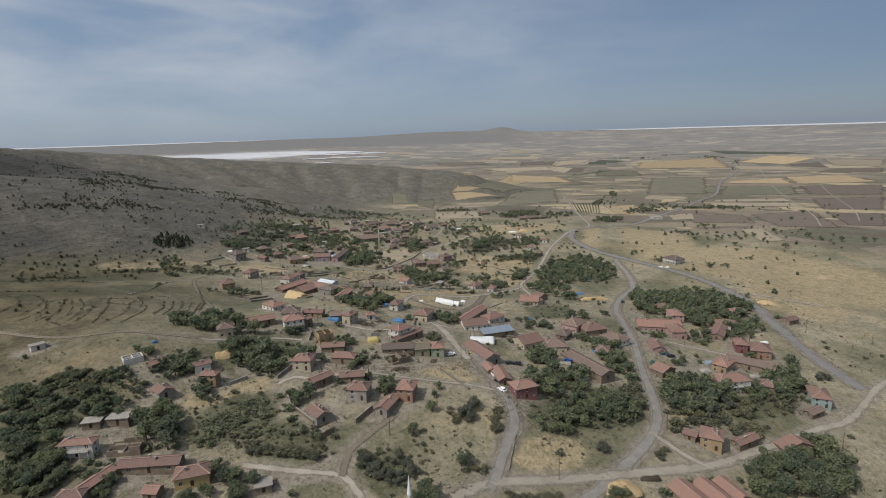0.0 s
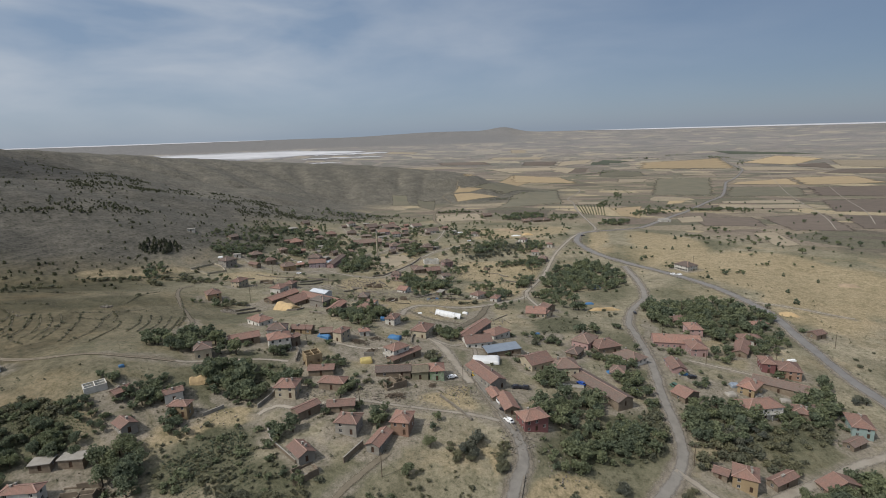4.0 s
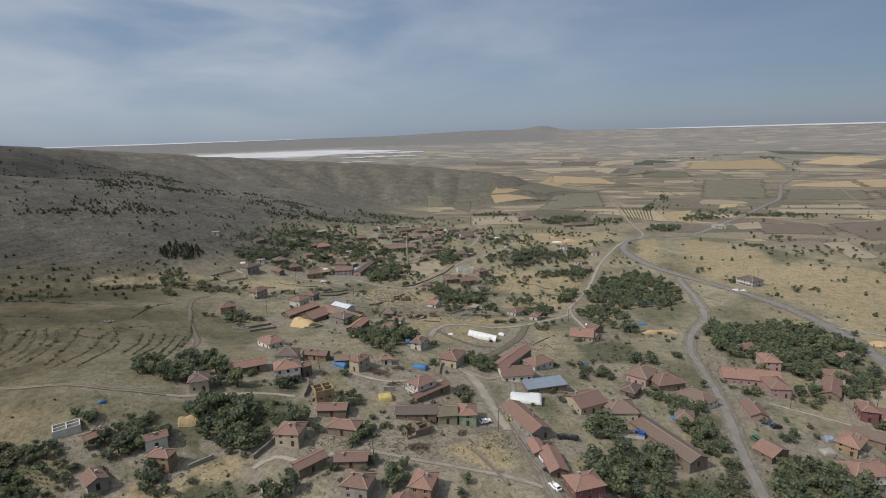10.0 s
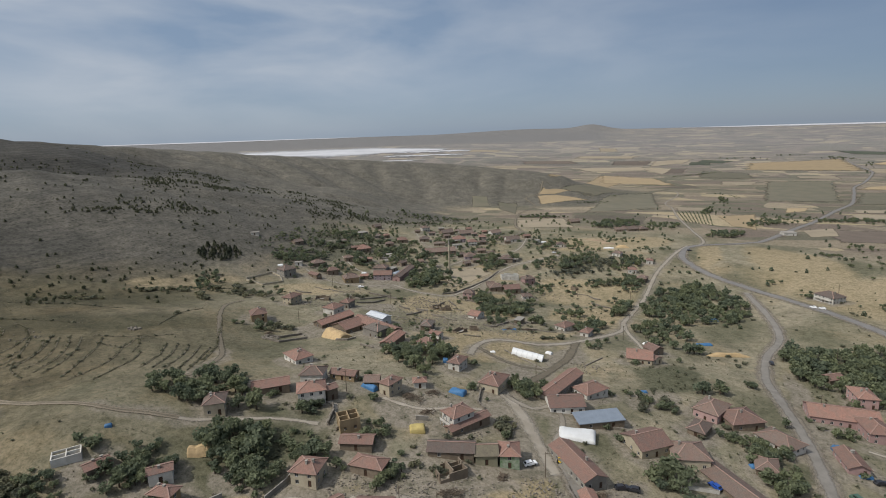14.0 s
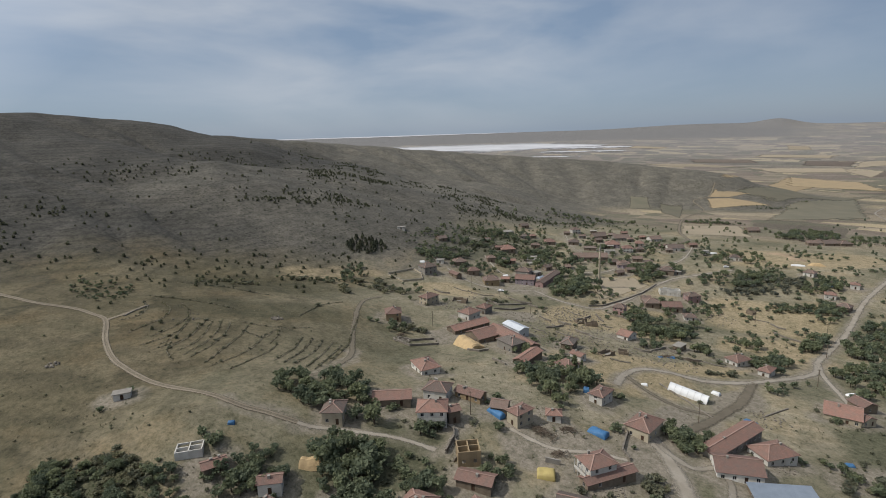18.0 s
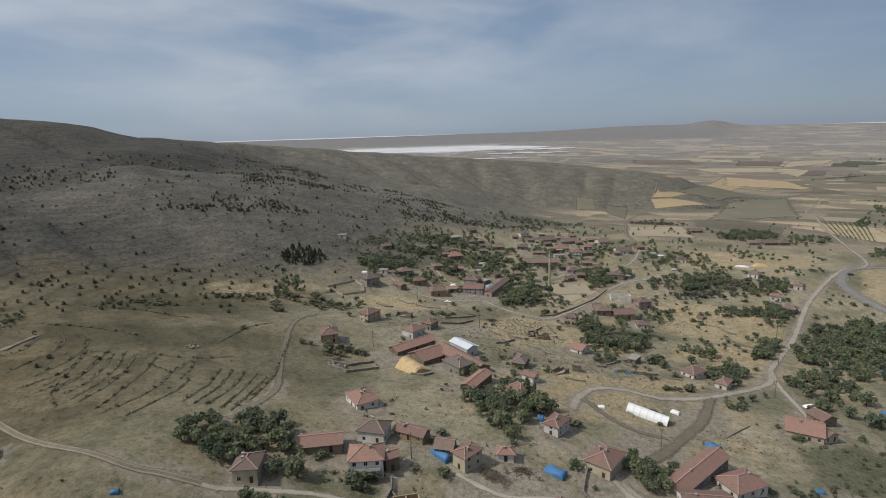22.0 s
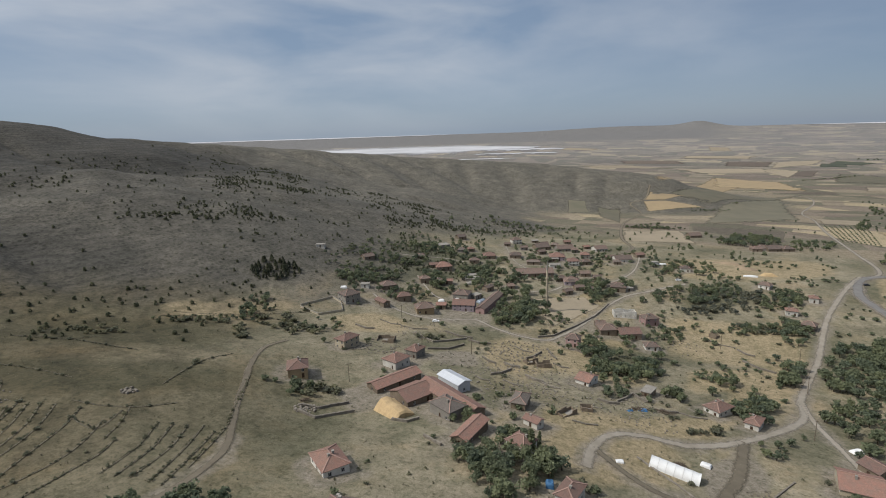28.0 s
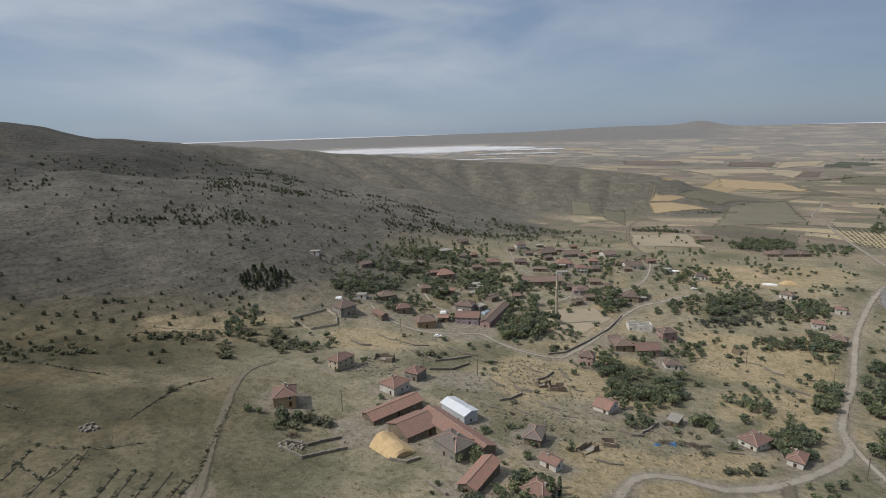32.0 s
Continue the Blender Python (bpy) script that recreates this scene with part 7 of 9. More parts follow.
stone_wall([(-93.2, 429.8), (-86.2, 427.0), (-80.5, 429.2)], 1.2, "crumbling dry-stone wall of a vanished house")
stone_wall([(-9.6, 394.0), (-6.7, 389.1), (-3.6, 387.7)], 0.9, "crumbling dry-stone wall of a vanished house")
stone_wall([(-31.4, 349.7), (-26.8, 349.2), (-22.3, 350.9)], 0.7, "crumbling dry-stone wall of a vanished house")
stone_wall([(7.8, 381.5), (13.0, 379.6), (18.6, 380.8)], 0.7, "crumbling dry-stone wall of a vanished house")
stone_wall([(0.6, 380.5), (3.8, 379.3), (7.4, 381.3)], 0.9, "crumbling dry-stone wall of a vanished house")
stone_wall([(-63.3, 379.0), (-58.3, 375.3), (-53.9, 375.1)], 0.7, "crumbling dry-stone wall of a vanished house")
stone_wall([(-75.7, 377.6), (-71.5, 375.0), (-68.0, 375.5)], 0.7, "crumbling dry-stone wall of a vanished house")
stone_wall([(-55.5, 389.0), (-50.9, 385.0), (-46.9, 384.8)], 0.9, "crumbling dry-stone wall of a vanished house")
stone_wall([(-37.7, 445.1), (-33.3, 441.1), (-29.1, 441.6)], 0.9, "crumbling dry-stone wall of a vanished house")
stone_wall([(33.7, 498.8), (41.0, 492.9), (48.7, 491.2)], 0.7, "crumbling dry-stone wall of a vanished house")
stone_wall([(48.4, 471.8), (54.4, 462.9), (61.2, 458.9)], 1.2, "crumbling dry-stone wall of a vanished house")
stone_wall([(48.6, 488.4), (52.0, 482.7), (56.2, 481.3)], 1.2, "crumbling dry-stone wall of a vanished house")
stones(-16.9, 244.5, 4, 50, 0.5, "rubble and scrap heaped in a yard")
stones(2.6, 224.0, 5, 60, 0.5, "rubble of a demolished house on bare earth")
stones(8.0, 223.5, 4, 40, 0.6, "rubble of a demolished house on bare earth")
stones(29.8, 286.5, 4, 40, 0.5, "rubble beside a barn wall")
stones(27.0, 194.0, 6, 70, 0.5, "pale rubbish and rubble beside the red house")
stone_wall([(-9.3, 334.3), (1.7, 324.8), (10.4, 314.4)], 0.5, "low crumbling stone wall round a bare yard")
brush_heap(-33.5, 253.1, 6, 4, 0.8, 30)
brush_heap(-6.2, 225.6, 4, 3, 0.8, 70)
brush_heap(3.5, 338.0, 4, 2.5, 0.7, 20)
brush_heap(-41.2, 261.4, 11, 5, 1.0, -20)
brush_heap(-33.8, 267.2, 7, 4, 0.8, 10)
brush_heap(-128.5, 325.9, 4, 3, 1.0, 30)
brush_heap(-8.7, 375.7, 8, 4, 0.6, 20)
brush_heap(1.0, 378.7, 9, 4, 0.7, -10)
brush_heap(-18.7, 214.3, 6, 4, 0.9, 15)
brush_heap(22.4, 224.0, 5, 3, 1.0, 60)
brush_heap(136.0, 249.5, 6, 3, 1.0, 5)
brush_heap(-45.9, 168.4, 5, 3, 0.9, 30)
brush_heap(-57.3, 147.9, 6, 3, 0.9, 10)
brush_heap(-21.9, 213.4, 5, 3, 1.2, 40)
brush_heap(-101.2, 159.9, 6, 3, 1.0, 20)


build_ground()


# ---- trees and scrub ----
def crown_arrays(kind, seed, fine=1.0):
    """Leaf clumps of one crown of unit height: verts (n*4, 3); each clump is a small bent leaf card of its own."""
    rng = np.random.default_rng(seed)
    if kind == "pine":
        n = 150
        z = rng.uniform(0.05, 1.0, n) ** 0.8
        r = (1.02 - z) * 0.36 * np.sqrt(rng.uniform(0.35, 1, n))
        a = rng.uniform(0, 6.283, n)
        c = np.stack([r * np.cos(a), r * np.sin(a), z], 1)
        size = 0.10
    elif kind in ("juniper", "weed"):
        n = 46 if kind == "juniper" else 5
        z = rng.uniform(0.05, 1.0, n)
        r = np.sin(np.pi * np.clip(0.15 + 0.82 * z, 0, 1)) ** 0.7 * 0.36 * np.sqrt(rng.uniform(0.2, 1, n))
        a = rng.uniform(0, 6.283, n)
        c = np.stack([r * np.cos(a), r * np.sin(a), z], 1)
        size = 0.2 if kind == "juniper" else 0.36
    elif kind == "poplar":
        n = 260
        z = rng.uniform(0.08, 1.0, n)
        r = 0.13 * np.sin(np.pi * np.clip(z * 0.92 + 0.06, 0, 1)) ** 0.6 * np.sqrt(rng.uniform(0.2, 1, n))
        a = rng.uniform(0, 6.283, n)
        c = np.stack([r * np.cos(a), r * np.sin(a), z], 1)
        size = 0.075
    else:
        low = kind == "shrub"
        lobes = 7 if low else 14
        n = int((38 if low else 40) * fine)
        c, away = [], []
        for k in range(lobes):
            a, q = rng.uniform(0, 6.283), rng.uniform(0.08, 0.34)
            hz = rng.uniform(0.3, 0.62) if low else rng.uniform(0.42, 0.80)
            mid = np.array([q * math.cos(a), q * math.sin(a), hz])
            rad = rng.uniform(0.18, 0.29) if low else rng.uniform(0.13, 0.25)
            d = rng.normal(size=(n, 3))
            d /= np.linalg.norm(d, axis=1)[:, None]
            d *= (rng.uniform(0.55, 1.0, n) ** 0.6)[:, None] * rad
            d[:, 2] *= 0.8
            c.append(mid + d)
            away.append(d / rad + 0.5 * (mid - np.array([0, 0, 0.4])))
        c, away = np.concatenate(c), np.concatenate(away)
        c[:, 2] = np.maximum(c[:, 2], 0.05 if low else 0.16)
        size = (0.085 if low else 0.063) / math.sqrt(fine)
    n = len(c)
    if kind in ("pine", "juniper", "weed", "poplar"):
        away = np.stack([c[:, 0] * 4, c[:, 1] * 4, c[:, 2] * 0.5], 1)
    facing = away + rng.normal(size=(n, 3)) * 0.8
    facing /= np.linalg.norm(facing, axis=1)[:, None]
    u = np.cross(facing, rng.normal(size=(n, 3)))
    u /= np.linalg.norm(u, axis=1)[:, None]
    w = np.cross(facing, u)
    w /= np.linalg.norm(w, axis=1)[:, None]
    s = size * rng.uniform(0.6, 1.25, n)[:, None]
    k = -facing * s * 0.3
    return np.stack([c - u * s, c - w * s * 0.8 + k, c + u * s, c + w * s * 0.8 + k], 1).reshape(-1, 3)


def limb_data(kind, seed):
    rng = random.Random(seed)
    top = {"pine": 0.85, "poplar": 0.8}.get(kind, 0.5)
    thick = 0.022 if kind in ("pine", "poplar") else 0.034
    pieces = [tube_data([(0, 0, -0.06, thick * 1.3), (0.01, 0, top * 0.4, thick), (0.0, 0.015, top, thick * 0.55)], 7)]
    if kind not in ("pine", "poplar"):
        for k in range(5):
            a, z = k * 1.26 + rng.random(), top * rng.uniform(0.5, 0.95)
            r = rng.uniform(0.14, 0.28)
            pieces.append(tube_data([(0, 0, z, thick * 0.5), (r * 0.5 * math.cos(a), r * 0.5 * math.sin(a), z + 0.10, thick * 0.36), (r * math.cos(a), r * math.sin(a), z + 0.22, thick * 0.16)], 5))
    return join_data(pieces)


def quads_mesh(name, verts, mat, tints=None):
    n = len(verts) // 4
    me = bpy.data.meshes.new(name)
    me.vertices.add(len(verts))
    me.vertices.foreach_set("co", np.asarray(verts, np.float32).ravel())
    me.loops.add(n * 4)
    me.loops.foreach_set("vertex_index", np.arange(n * 4, dtype=np.int32))
    me.polygons.add(n)
    me.polygons.foreach_set("loop_start", np.arange(n, dtype=np.int32) * 4)
    me.polygons.foreach_set("loop_total", np.full(n, 4, np.int32))
    me.update(calc_edges=True)
    if tints is not None:
        me.attributes.new("tint", "FLOAT", "POINT").data.foreach_set("value", np.asarray(tints, np.float32))
    me.materials.append(mat)
    return me


LEAVES = {"leaf": LEAF, "shrub": SHRUB, "willow": WILLOW, "pine": NEEDLES, "poplar": LEAF}
CROWNS = {kind: [crown_arrays(kind, 40 * i + k, 0.75) for k in range(5)] for i, kind in enumerate(LEAVES)}
FAR_CROWNS = {kind: [crown_arrays(kind, 40 * i + k, 0.34) for k in range(5)] for i, kind in enumerate(LEAVES)}
CROWN_MESHES = {kind: [quads_mesh("crown", crown_arrays(kind, 40 * i + k, 1.8), LEAVES[kind]) for k in range(5)] for i, kind in enumerate(LEAVES)}
TRUNKS = {kind: [limb_data(kind, k) for k in range(5)] for kind in LEAVES}
FAR_TRUNK = tube_data([(0, 0, -0.06, 0.042), (0.0, 0.015, 0.5, 0.02)], 5)
TRUNK_MESHES = {kind: [mesh_from("trunk", *d, [BARK]) for d in some] for kind, some in TRUNKS.items()}
FAR_CROWN_MESHES = {kind: [quads_mesh("crown", v, LEAVES[kind]) for v in some] for kind, some in FAR_CROWNS.items()}
FAR_TRUNK_MESH = mesh_from("trunk", *FAR_TRUNK, [BARK])
TREE_WORDS = {"leaf": ("tree", "dense dark green broadleaf tree with a rounded crown"), "shrub": ("shrub", "dusty olive green shrub on dry ground"),
              "willow": ("willow", "silver-grey willow beside the gardens"), "pine": ("pine", "dark green young pine on the slope"), "poplar": ("poplar", "slender tall green poplar between the houses")}
_trees = {"count": 0}


def tree(x, y, height, kind, spread=1.0, turn=0.0, pick=0):
    word, label = TREE_WORDS[kind]
    root = new(word)
    root.matrix_basis = pose(x, y, lie(x, y), 0, 0, turn) @ Matrix.Diagonal((height * spread, height * spread, height, 1))
    tagged(root, label, word, group="village trees" if kind != "shrub" else "shrubs")
    remote = y > 330
    child("trunk", FAR_TRUNK_MESH if remote else TRUNK_MESHES[kind][pick], root)
    child("crown", (FAR_CROWN_MESHES if remote else CROWN_MESHES)[kind][pick], root)
    _trees["count"] += 1


def grove(cx, cy, ax, ay, bx, by, n, height, kind):
    """Trees scattered in an oval; near ones stand singly, far ones are one wood."""
    rng = random.Random(int(abs(cx) * 7 + abs(cy) * 13 + n))
    near = cy < NEAR and not (kind == "shrub" and height < 3)
    height = height * 0.78
    fill = math.pi * abs(ax * by - ay * bx) / (0.30 * height * height)
    n = int(n * 1.05) if near else int(min(max(n * 1.1, 0.5 * fill), n * 1.7))
    gap = (0.34 if near else 0.40) * height
    leaves, wood, tints = [], [], []
    placed = []
    remote = cy > 330
    for k in range(n):
        for _ in range(14):
            a, r = rng.uniform(0, 6.283), math.sqrt(rng.random())
            x, y = cx + r * (ax * math.cos(a) + bx * math.sin(a)), cy + r * (ay * math.cos(a) + by * math.sin(a))
            if all((x - p) ** 2 + (y - q) ** 2 > gap * gap for p, q in placed) and clear(x, y) and off_lane(x, y):
                break
        else:
            continue
        placed.append((x, y))
        tall, spread, turn, pick = height * rng.uniform(0.52, 1.18), rng.uniform(0.95, 1.3), rng.uniform(0, 360), rng.randrange(5)
        if kind == "shrub":
            spread *= 1.35
        if near:
            tree(x, y, tall, kind, spread, turn, pick)
        else:
            m = np.array(pose(x, y, lie(x, y), 0, 0, turn) @ Matrix.Diagonal((tall * spread, tall * spread, tall, 1)))
            leaves.append((FAR_CROWNS if remote else CROWNS)[kind][pick] @ m[:3, :3].T + m[:3, 3])
            tints.append(np.full(len(leaves[-1]), rng.random()))
            v, f = FAR_TRUNK if remote else TRUNKS[kind][pick]
            wood.append((np.array(v) @ m[:3, :3].T + m[:3, 3], f))
    if leaves:
        word, label = TREE_WORDS[kind]
        root = new("grove")
        root.location = (cx, cy, lie(cx, cy))
        off = np.array(root.location)
        tagged(root, "grove of " + {"leaf": "dark green garden and orchard trees", "pine": "dark young pines on the hillside", "willow": "silver-grey willows",
                                    "shrub": "olive green shrubs", "poplar": "slender poplars"}[kind], "trees", kind="stuff")
        child("crown", quads_mesh("crown", np.concatenate(leaves) - off, LEAVES[kind], np.concatenate(tints)), root)
        v, f = join_data(wood)
        child("trunk", mesh_from("trunk", np.array(v) - off, f, [BARK]), root)


PLOTS = []
NEAR = 186
LANE_GRID = {(int(p // 3), int(q // 3)) for p, q in LANE_DOTS}


def off_lane(x, y):
    i, j = int(x // 3), int(y // 3)
    return all((i + a, j + b) not in LANE_GRID for a in (-1, 0, 1) for b in (-1, 0, 1))


def clear(x, y):
    p = np.array(PLOTS)
    dx, dy = x - p[:, 0], y - p[:, 1]
    return not np.any((np.abs(dx * p[:, 2] + dy * p[:, 3]) < p[:, 4]) & (np.abs(dy * p[:, 2] - dx * p[:, 3]) < p[:, 5]))


for ob in [o for o in scene.objects if o.parent is None and o.get("category") in ("house", "barn")]:
    walls = ob.children[0]
    xs, ys = [v.co.x for v in walls.data.vertices], [v.co.y for v in walls.data.vertices]
    a = ob.matrix_basis.to_euler().z
    PLOTS.append((ob.location.x, ob.location.y, math.cos(a), math.sin(a), max(xs) + 2.0, max(ys) + 2.0))
grove(116, 468, 35.8, -4.7, 11.4, 42.5, 95, 8, "leaf")
grove(161, 353, 31.5, -0.8, 14.0, 27.9, 62, 8, "leaf")
grove(195, 351, 14.7, -0.5, 18.5, 30.6, 18, 8, "leaf")
grove(153, 321, 18.8, 1.0, 6.4, 12.2, 8, 6, "leaf")
grove(176, 303, 13.3, 0.6, 10.1, 15.7, 12, 7, "leaf")
grove(145, 286, 7.1, 0.7, 5.5, 9.6, 6, 6, "leaf")
grove(48, 216, 14.5, 3.6, 2.9, 10.9, 30, 8, "leaf")
grove(83, 242, 8.2, 1.2, 4.8, 12.2, 10, 6, "leaf")
grove(109, 219, 17.5, 2.6, 8.3, 14.5, 26, 8, "leaf")
grove(164, 241, 10.0, 1.3, 12.1, 15.7, 14, 8, "leaf")
grove(-112, 244, 16.9, 5.9, -5.9, 11.2, 30, 7, "leaf")
grove(-87, 223, 9.4, 2.4, -7.4, 17.1, 24, 9, "leaf")
grove(-74, 211, 5.2, 0.6, -2.4, 6.3, 8, 7, "leaf")
grove(-108, 198, 7.6, 2.3, -3.1, 5.4, 12, 6, "leaf")
grove(-46, 302, 11.2, 2.5, -4.0, 23.6, 16, 7, "leaf")
grove(2, 269, 3.9, 0.7, 0.4, 25.2, 9, 6, "leaf")
grove(50, 292, 10.0, -8.0, 1.2, 1.6, 12, 4, "leaf")
grove(-76, 509, 15.2, 3.5, -5.1, 33.9, 12, 10, "leaf")
grove(-69, 241, 6.1, 1.0, -1.8, 5.9, 7, 5, "leaf")
grove(-20, 443, 23.2, 5.7, -1.8, 41.1, 16, 6, "leaf")
grove(34, 412, 10.2, 2.9, 2.3, 25.1, 6, 7, "leaf")
grove(65, 476, 8.3, -0.6, 2.5, 16.7, 4, 6, "leaf")
grove(76, 394, 19.6, 3.6, 5.1, 24.0, 12, 7, "leaf")
grove(128, 173, 23.9, 3.2, 7.6, 11.8, 44, 8, "leaf")
grove(147, 192, 5.6, 0.8, 6.1, 9.0, 6, 9, "leaf")
grove(136, 213, 16.4, 2.5, 4.8, 8.2, 12, 4, "shrub")
grove(61, 199, 16.9, 3.2, 3.2, 11.1, 24, 6, "leaf")
grove(17, 172, 2.0, 0.4, 1.3, 11.8, 12, 3, "shrub")
grove(6, 184, 5.9, 0.3, 0.3, 7.1, 9, 4, "shrub")
grove(-19, 155, 9.0, 0.9, -0.6, 7.1, 24, 4, "willow")
grove(-54, 156, 10.2, 1.1, -1.3, 5.1, 18, 4, "shrub")
grove(-98, 168, 7.2, 0.8, -4.4, 9.4, 16, 8, "leaf")
grove(-140, 177, 19.4, 0.8, -6.7, 10.6, 36, 4.5, "leaf")
grove(-140, 177, 20.4, 0.8, -6.7, 10.6, 60, 2.4, "shrub")
grove(-143, 171, 13.0, 0.7, -6.7, 9.9, 16, 6, "leaf")
grove(-122, 175, 7.3, 0.9, -3.9, 7.1, 10, 6, "leaf")
grove(-132, 154, 9.2, 0.7, -7.3, 10.6, 20, 6, "leaf")
grove(-105, 143, 5.5, 0.5, -2.1, 3.6, 8, 5, "leaf")
grove(-124, 141, 7.8, 0.5, -3.4, 4.9, 10, 6, "leaf")
grove(-72, 141, 9.6, 0.8, -1.1, 2.8, 9, 5, "leaf")
grove(-64, 147, 4.1, 0.4, -1.8, 5.5, 6, 6, "leaf")
grove(-9, 147, 4.8, 0.5, -0.1, 2.9, 6, 6, "leaf")
grove(27, 152, 13.0, 1.8, 0.3, 1.7, 10, 3, "shrub")
grove(51, 155, 5.8, 0.7, 0.8, 2.7, 5, 6, "leaf")
grove(-44, 201, 1.8, 0.1, -0.5, 2.6, 1, 5, "leaf")
grove(-55, 190, 3.0, 0.1, -1.4, 5.9, 3, 7, "leaf")
grove(-23, 198, 3.1, 0.4, -0.4, 5.4, 3, 6, "leaf")
grove(70, 213, 6.4, 1.0, 2.1, 6.7, 5, 5, "leaf")
grove(-107, 557, 24.4, 12.1, -5.7, 26.8, 24, 7, "leaf")
grove(-146, 528, 7.2, 5.4, -8.2, 24.3, 8, 7, "leaf")
grove(-151, 487, 10.0, 8.2, -4.0, 10.2, 10, 5, "leaf")
grove(-186, 504, 17.8, 19.3, -6.8, 14.5, 24, 5, "leaf")
grove(-171, 601, 31.7, 35.5, -12.7, 37.7, 44, 5, "leaf")
grove(-217, 540, 15.5, 23.9, -5.3, 10.5, 16, 4, "leaf")
grove(-235, 462, 11.7, 11.2, -8.0, 11.6, 30, 6, "pine")
grove(-27, 571, 20.8, 8.6, -0.2, 20.5, 26, 7, "leaf")
grove(-30, 455, 7.6, 4.4, -0.4, 18.1, 10, 6, "leaf")
grove(-21, 420, 10.0, 6.3, 0.3, 18.9, 18, 6, "leaf")
grove(2, 438, 5.6, 3.0, 1.5, 15.1, 6, 6, "leaf")
grove(6, 402, 3.1, 1.6, 1.1, 8.6, 2, 6, "leaf")
grove(45, 548, 28.4, 8.0, 1.7, 9.8, 22, 5, "willow")
grove(38, 577, 30.7, 8.4, 2.6, 18.2, 42, 6, "leaf")
grove(36, 636, 23.0, 6.8, 2.9, 23.0, 20, 6, "leaf")
grove(90, 575, 12.6, 2.3, 4.8, 17.9, 14, 7, "leaf")
grove(82, 527, 9.6, 2.6, 3.8, 13.7, 12, 6, "leaf")
grove(58, 520, 9.8, 2.9, 1.6, 7.2, 9, 5, "leaf")
grove(65, 619, 9.3, 2.3, 1.9, 10.2, 6, 5, "leaf")
grove(122, 830, 35.2, 9.5, 8.6, 39.1, 44, 8, "leaf")
grove(172, 808, 25.9, 8.6, 11.2, 36.7, 20, 7, "leaf")
grove(39, 405, 10.1, 5.7, 3.2, 11.9, 14, 6, "leaf")
grove(66, 449, 5.6, 2.5, 3.3, 10.5, 5, 7, "leaf")
grove(-211, 401, 3.0, 2.2, -7.4, 9.4, 5, 6, "leaf")
grove(-194, 403, 7.6, 5.5, -8.2, 11.4, 10, 4, "shrub")
grove(-195, 375, 3.6, 3.0, -7.9, 9.5, 6, 4, "shrub")
grove(-175, 397, 7.7, 6.2, -4.3, 6.5, 11, 4, "shrub")
grove(-135, 332, 4.0, 2.7, -3.2, 4.7, 4, 5, "leaf")
grove(-90, 628, 26.8, 10.1, -2.8, 19.5, 14, 5, "leaf")
grove(4, 654, 13.4, 5.3, 1.5, 26.9, 8, 5, "leaf")
grove(-66, 823, 37.4, 12.4, -2.5, 39.7, 14, 4, "leaf")
grove(-160, 735, 21.0, 39.7, -17.8, 74.3, 16, 4, "leaf")
grove(-54, 489, 12.2, 6.2, -2.3, 24.2, 8, 4, "leaf")
grove(35, 452, 13.1, 6.5, 2.2, 10.6, 6, 4, "leaf")
grove(24, 511, 9.3, 3.1, 0.9, 7.0, 4, 4, "leaf")
grove(28, 945, 31.7, 7.5, 2.0, 30.3, 12, 5, "leaf")
grove(-115, 427, 7.3, 5.0, -4.7, 13.4, 5, 4, "shrub")
grove(-69, 333, 4.3, 1.5, -1.6, 5.8, 5, 6, "leaf")
grove(-41, 322, 1.8, 0.9, -0.7, 6.4, 4, 9, "poplar")
grove(369, 912, 48.8, -4.3, 33.2, 80.2, 24, 6, "leaf")
grove(465, 893, 44.1, 1.0, 25.6, 48.0, 14, 6, "leaf")
grove(358, 567, 75.8, -4.0, 62.8, 96.8, 32, 4, "leaf")
grove(386, 1227, 18.5, -4.3, 83.6, 260.7, 10, 5, "leaf")
grove(923, 2511, 129.4, -66.1, 16.7, 45.4, 10, 9, "leaf")
grove(1186, 2394, 47.4, -27.6, 20.4, 41.3, 10, 9, "leaf")
grove(1135, 2097, 13.3, -7.0, 100.8, 186.4, 6, 9, "leaf")
grove(193, 525, 5.7, -1.7, 4.4, 11.5, 4, 5, "leaf")
grove(202, 495, 4.6, -0.8, 4.4, 10.5, 3, 5, "leaf")
grove(234, 461, 22.5, -1.7, 4.2, 7.9, 8, 4, "leaf")
grove(443, 1361, 32.8, -5.9, 23.0, 69.6, 6, 4, "leaf")
grove(119, 1184, 50.0, 15.3, 1.5, 14.5, 8, 4, "leaf")
grove(-153, 179, 9.6, -0.6, -2.9, 4.1, 14, 4, "leaf")
grove(-135, 187, 10.0, 0.6, -1.7, 3.0, 16, 3, "shrub")
grove(-122, 188, 5.2, 1.1, -2.0, 4.0, 8, 4, "leaf")
grove(-104, 200, 4.1, 1.6, -2.2, 5.2, 7, 6, "leaf")
grove(-114, 183, 2.2, 0.5, -2.9, 6.0, 6, 4, "leaf")
grove(-142, 159, 3.5, 0.1, -6.6, 9.2, 10, 6, "leaf")
grove(-126, 146, 7.9, 0.6, -5.6, 8.2, 12, 6, "leaf")
grove(-127, 147, 9.6, 0.8, -6.4, 9.3, 24, 2.2, "shrub")
grove(-70, 150, 4.1, 0.3, -1.6, 4.5, 10, 6, "leaf")
grove(-58, 157, 11.0, 1.0, -1.2, 4.2, 26, 3, "shrub")
grove(-70, 165, 5.6, 0.2, -1.4, 4.3, 10, 2, "shrub")
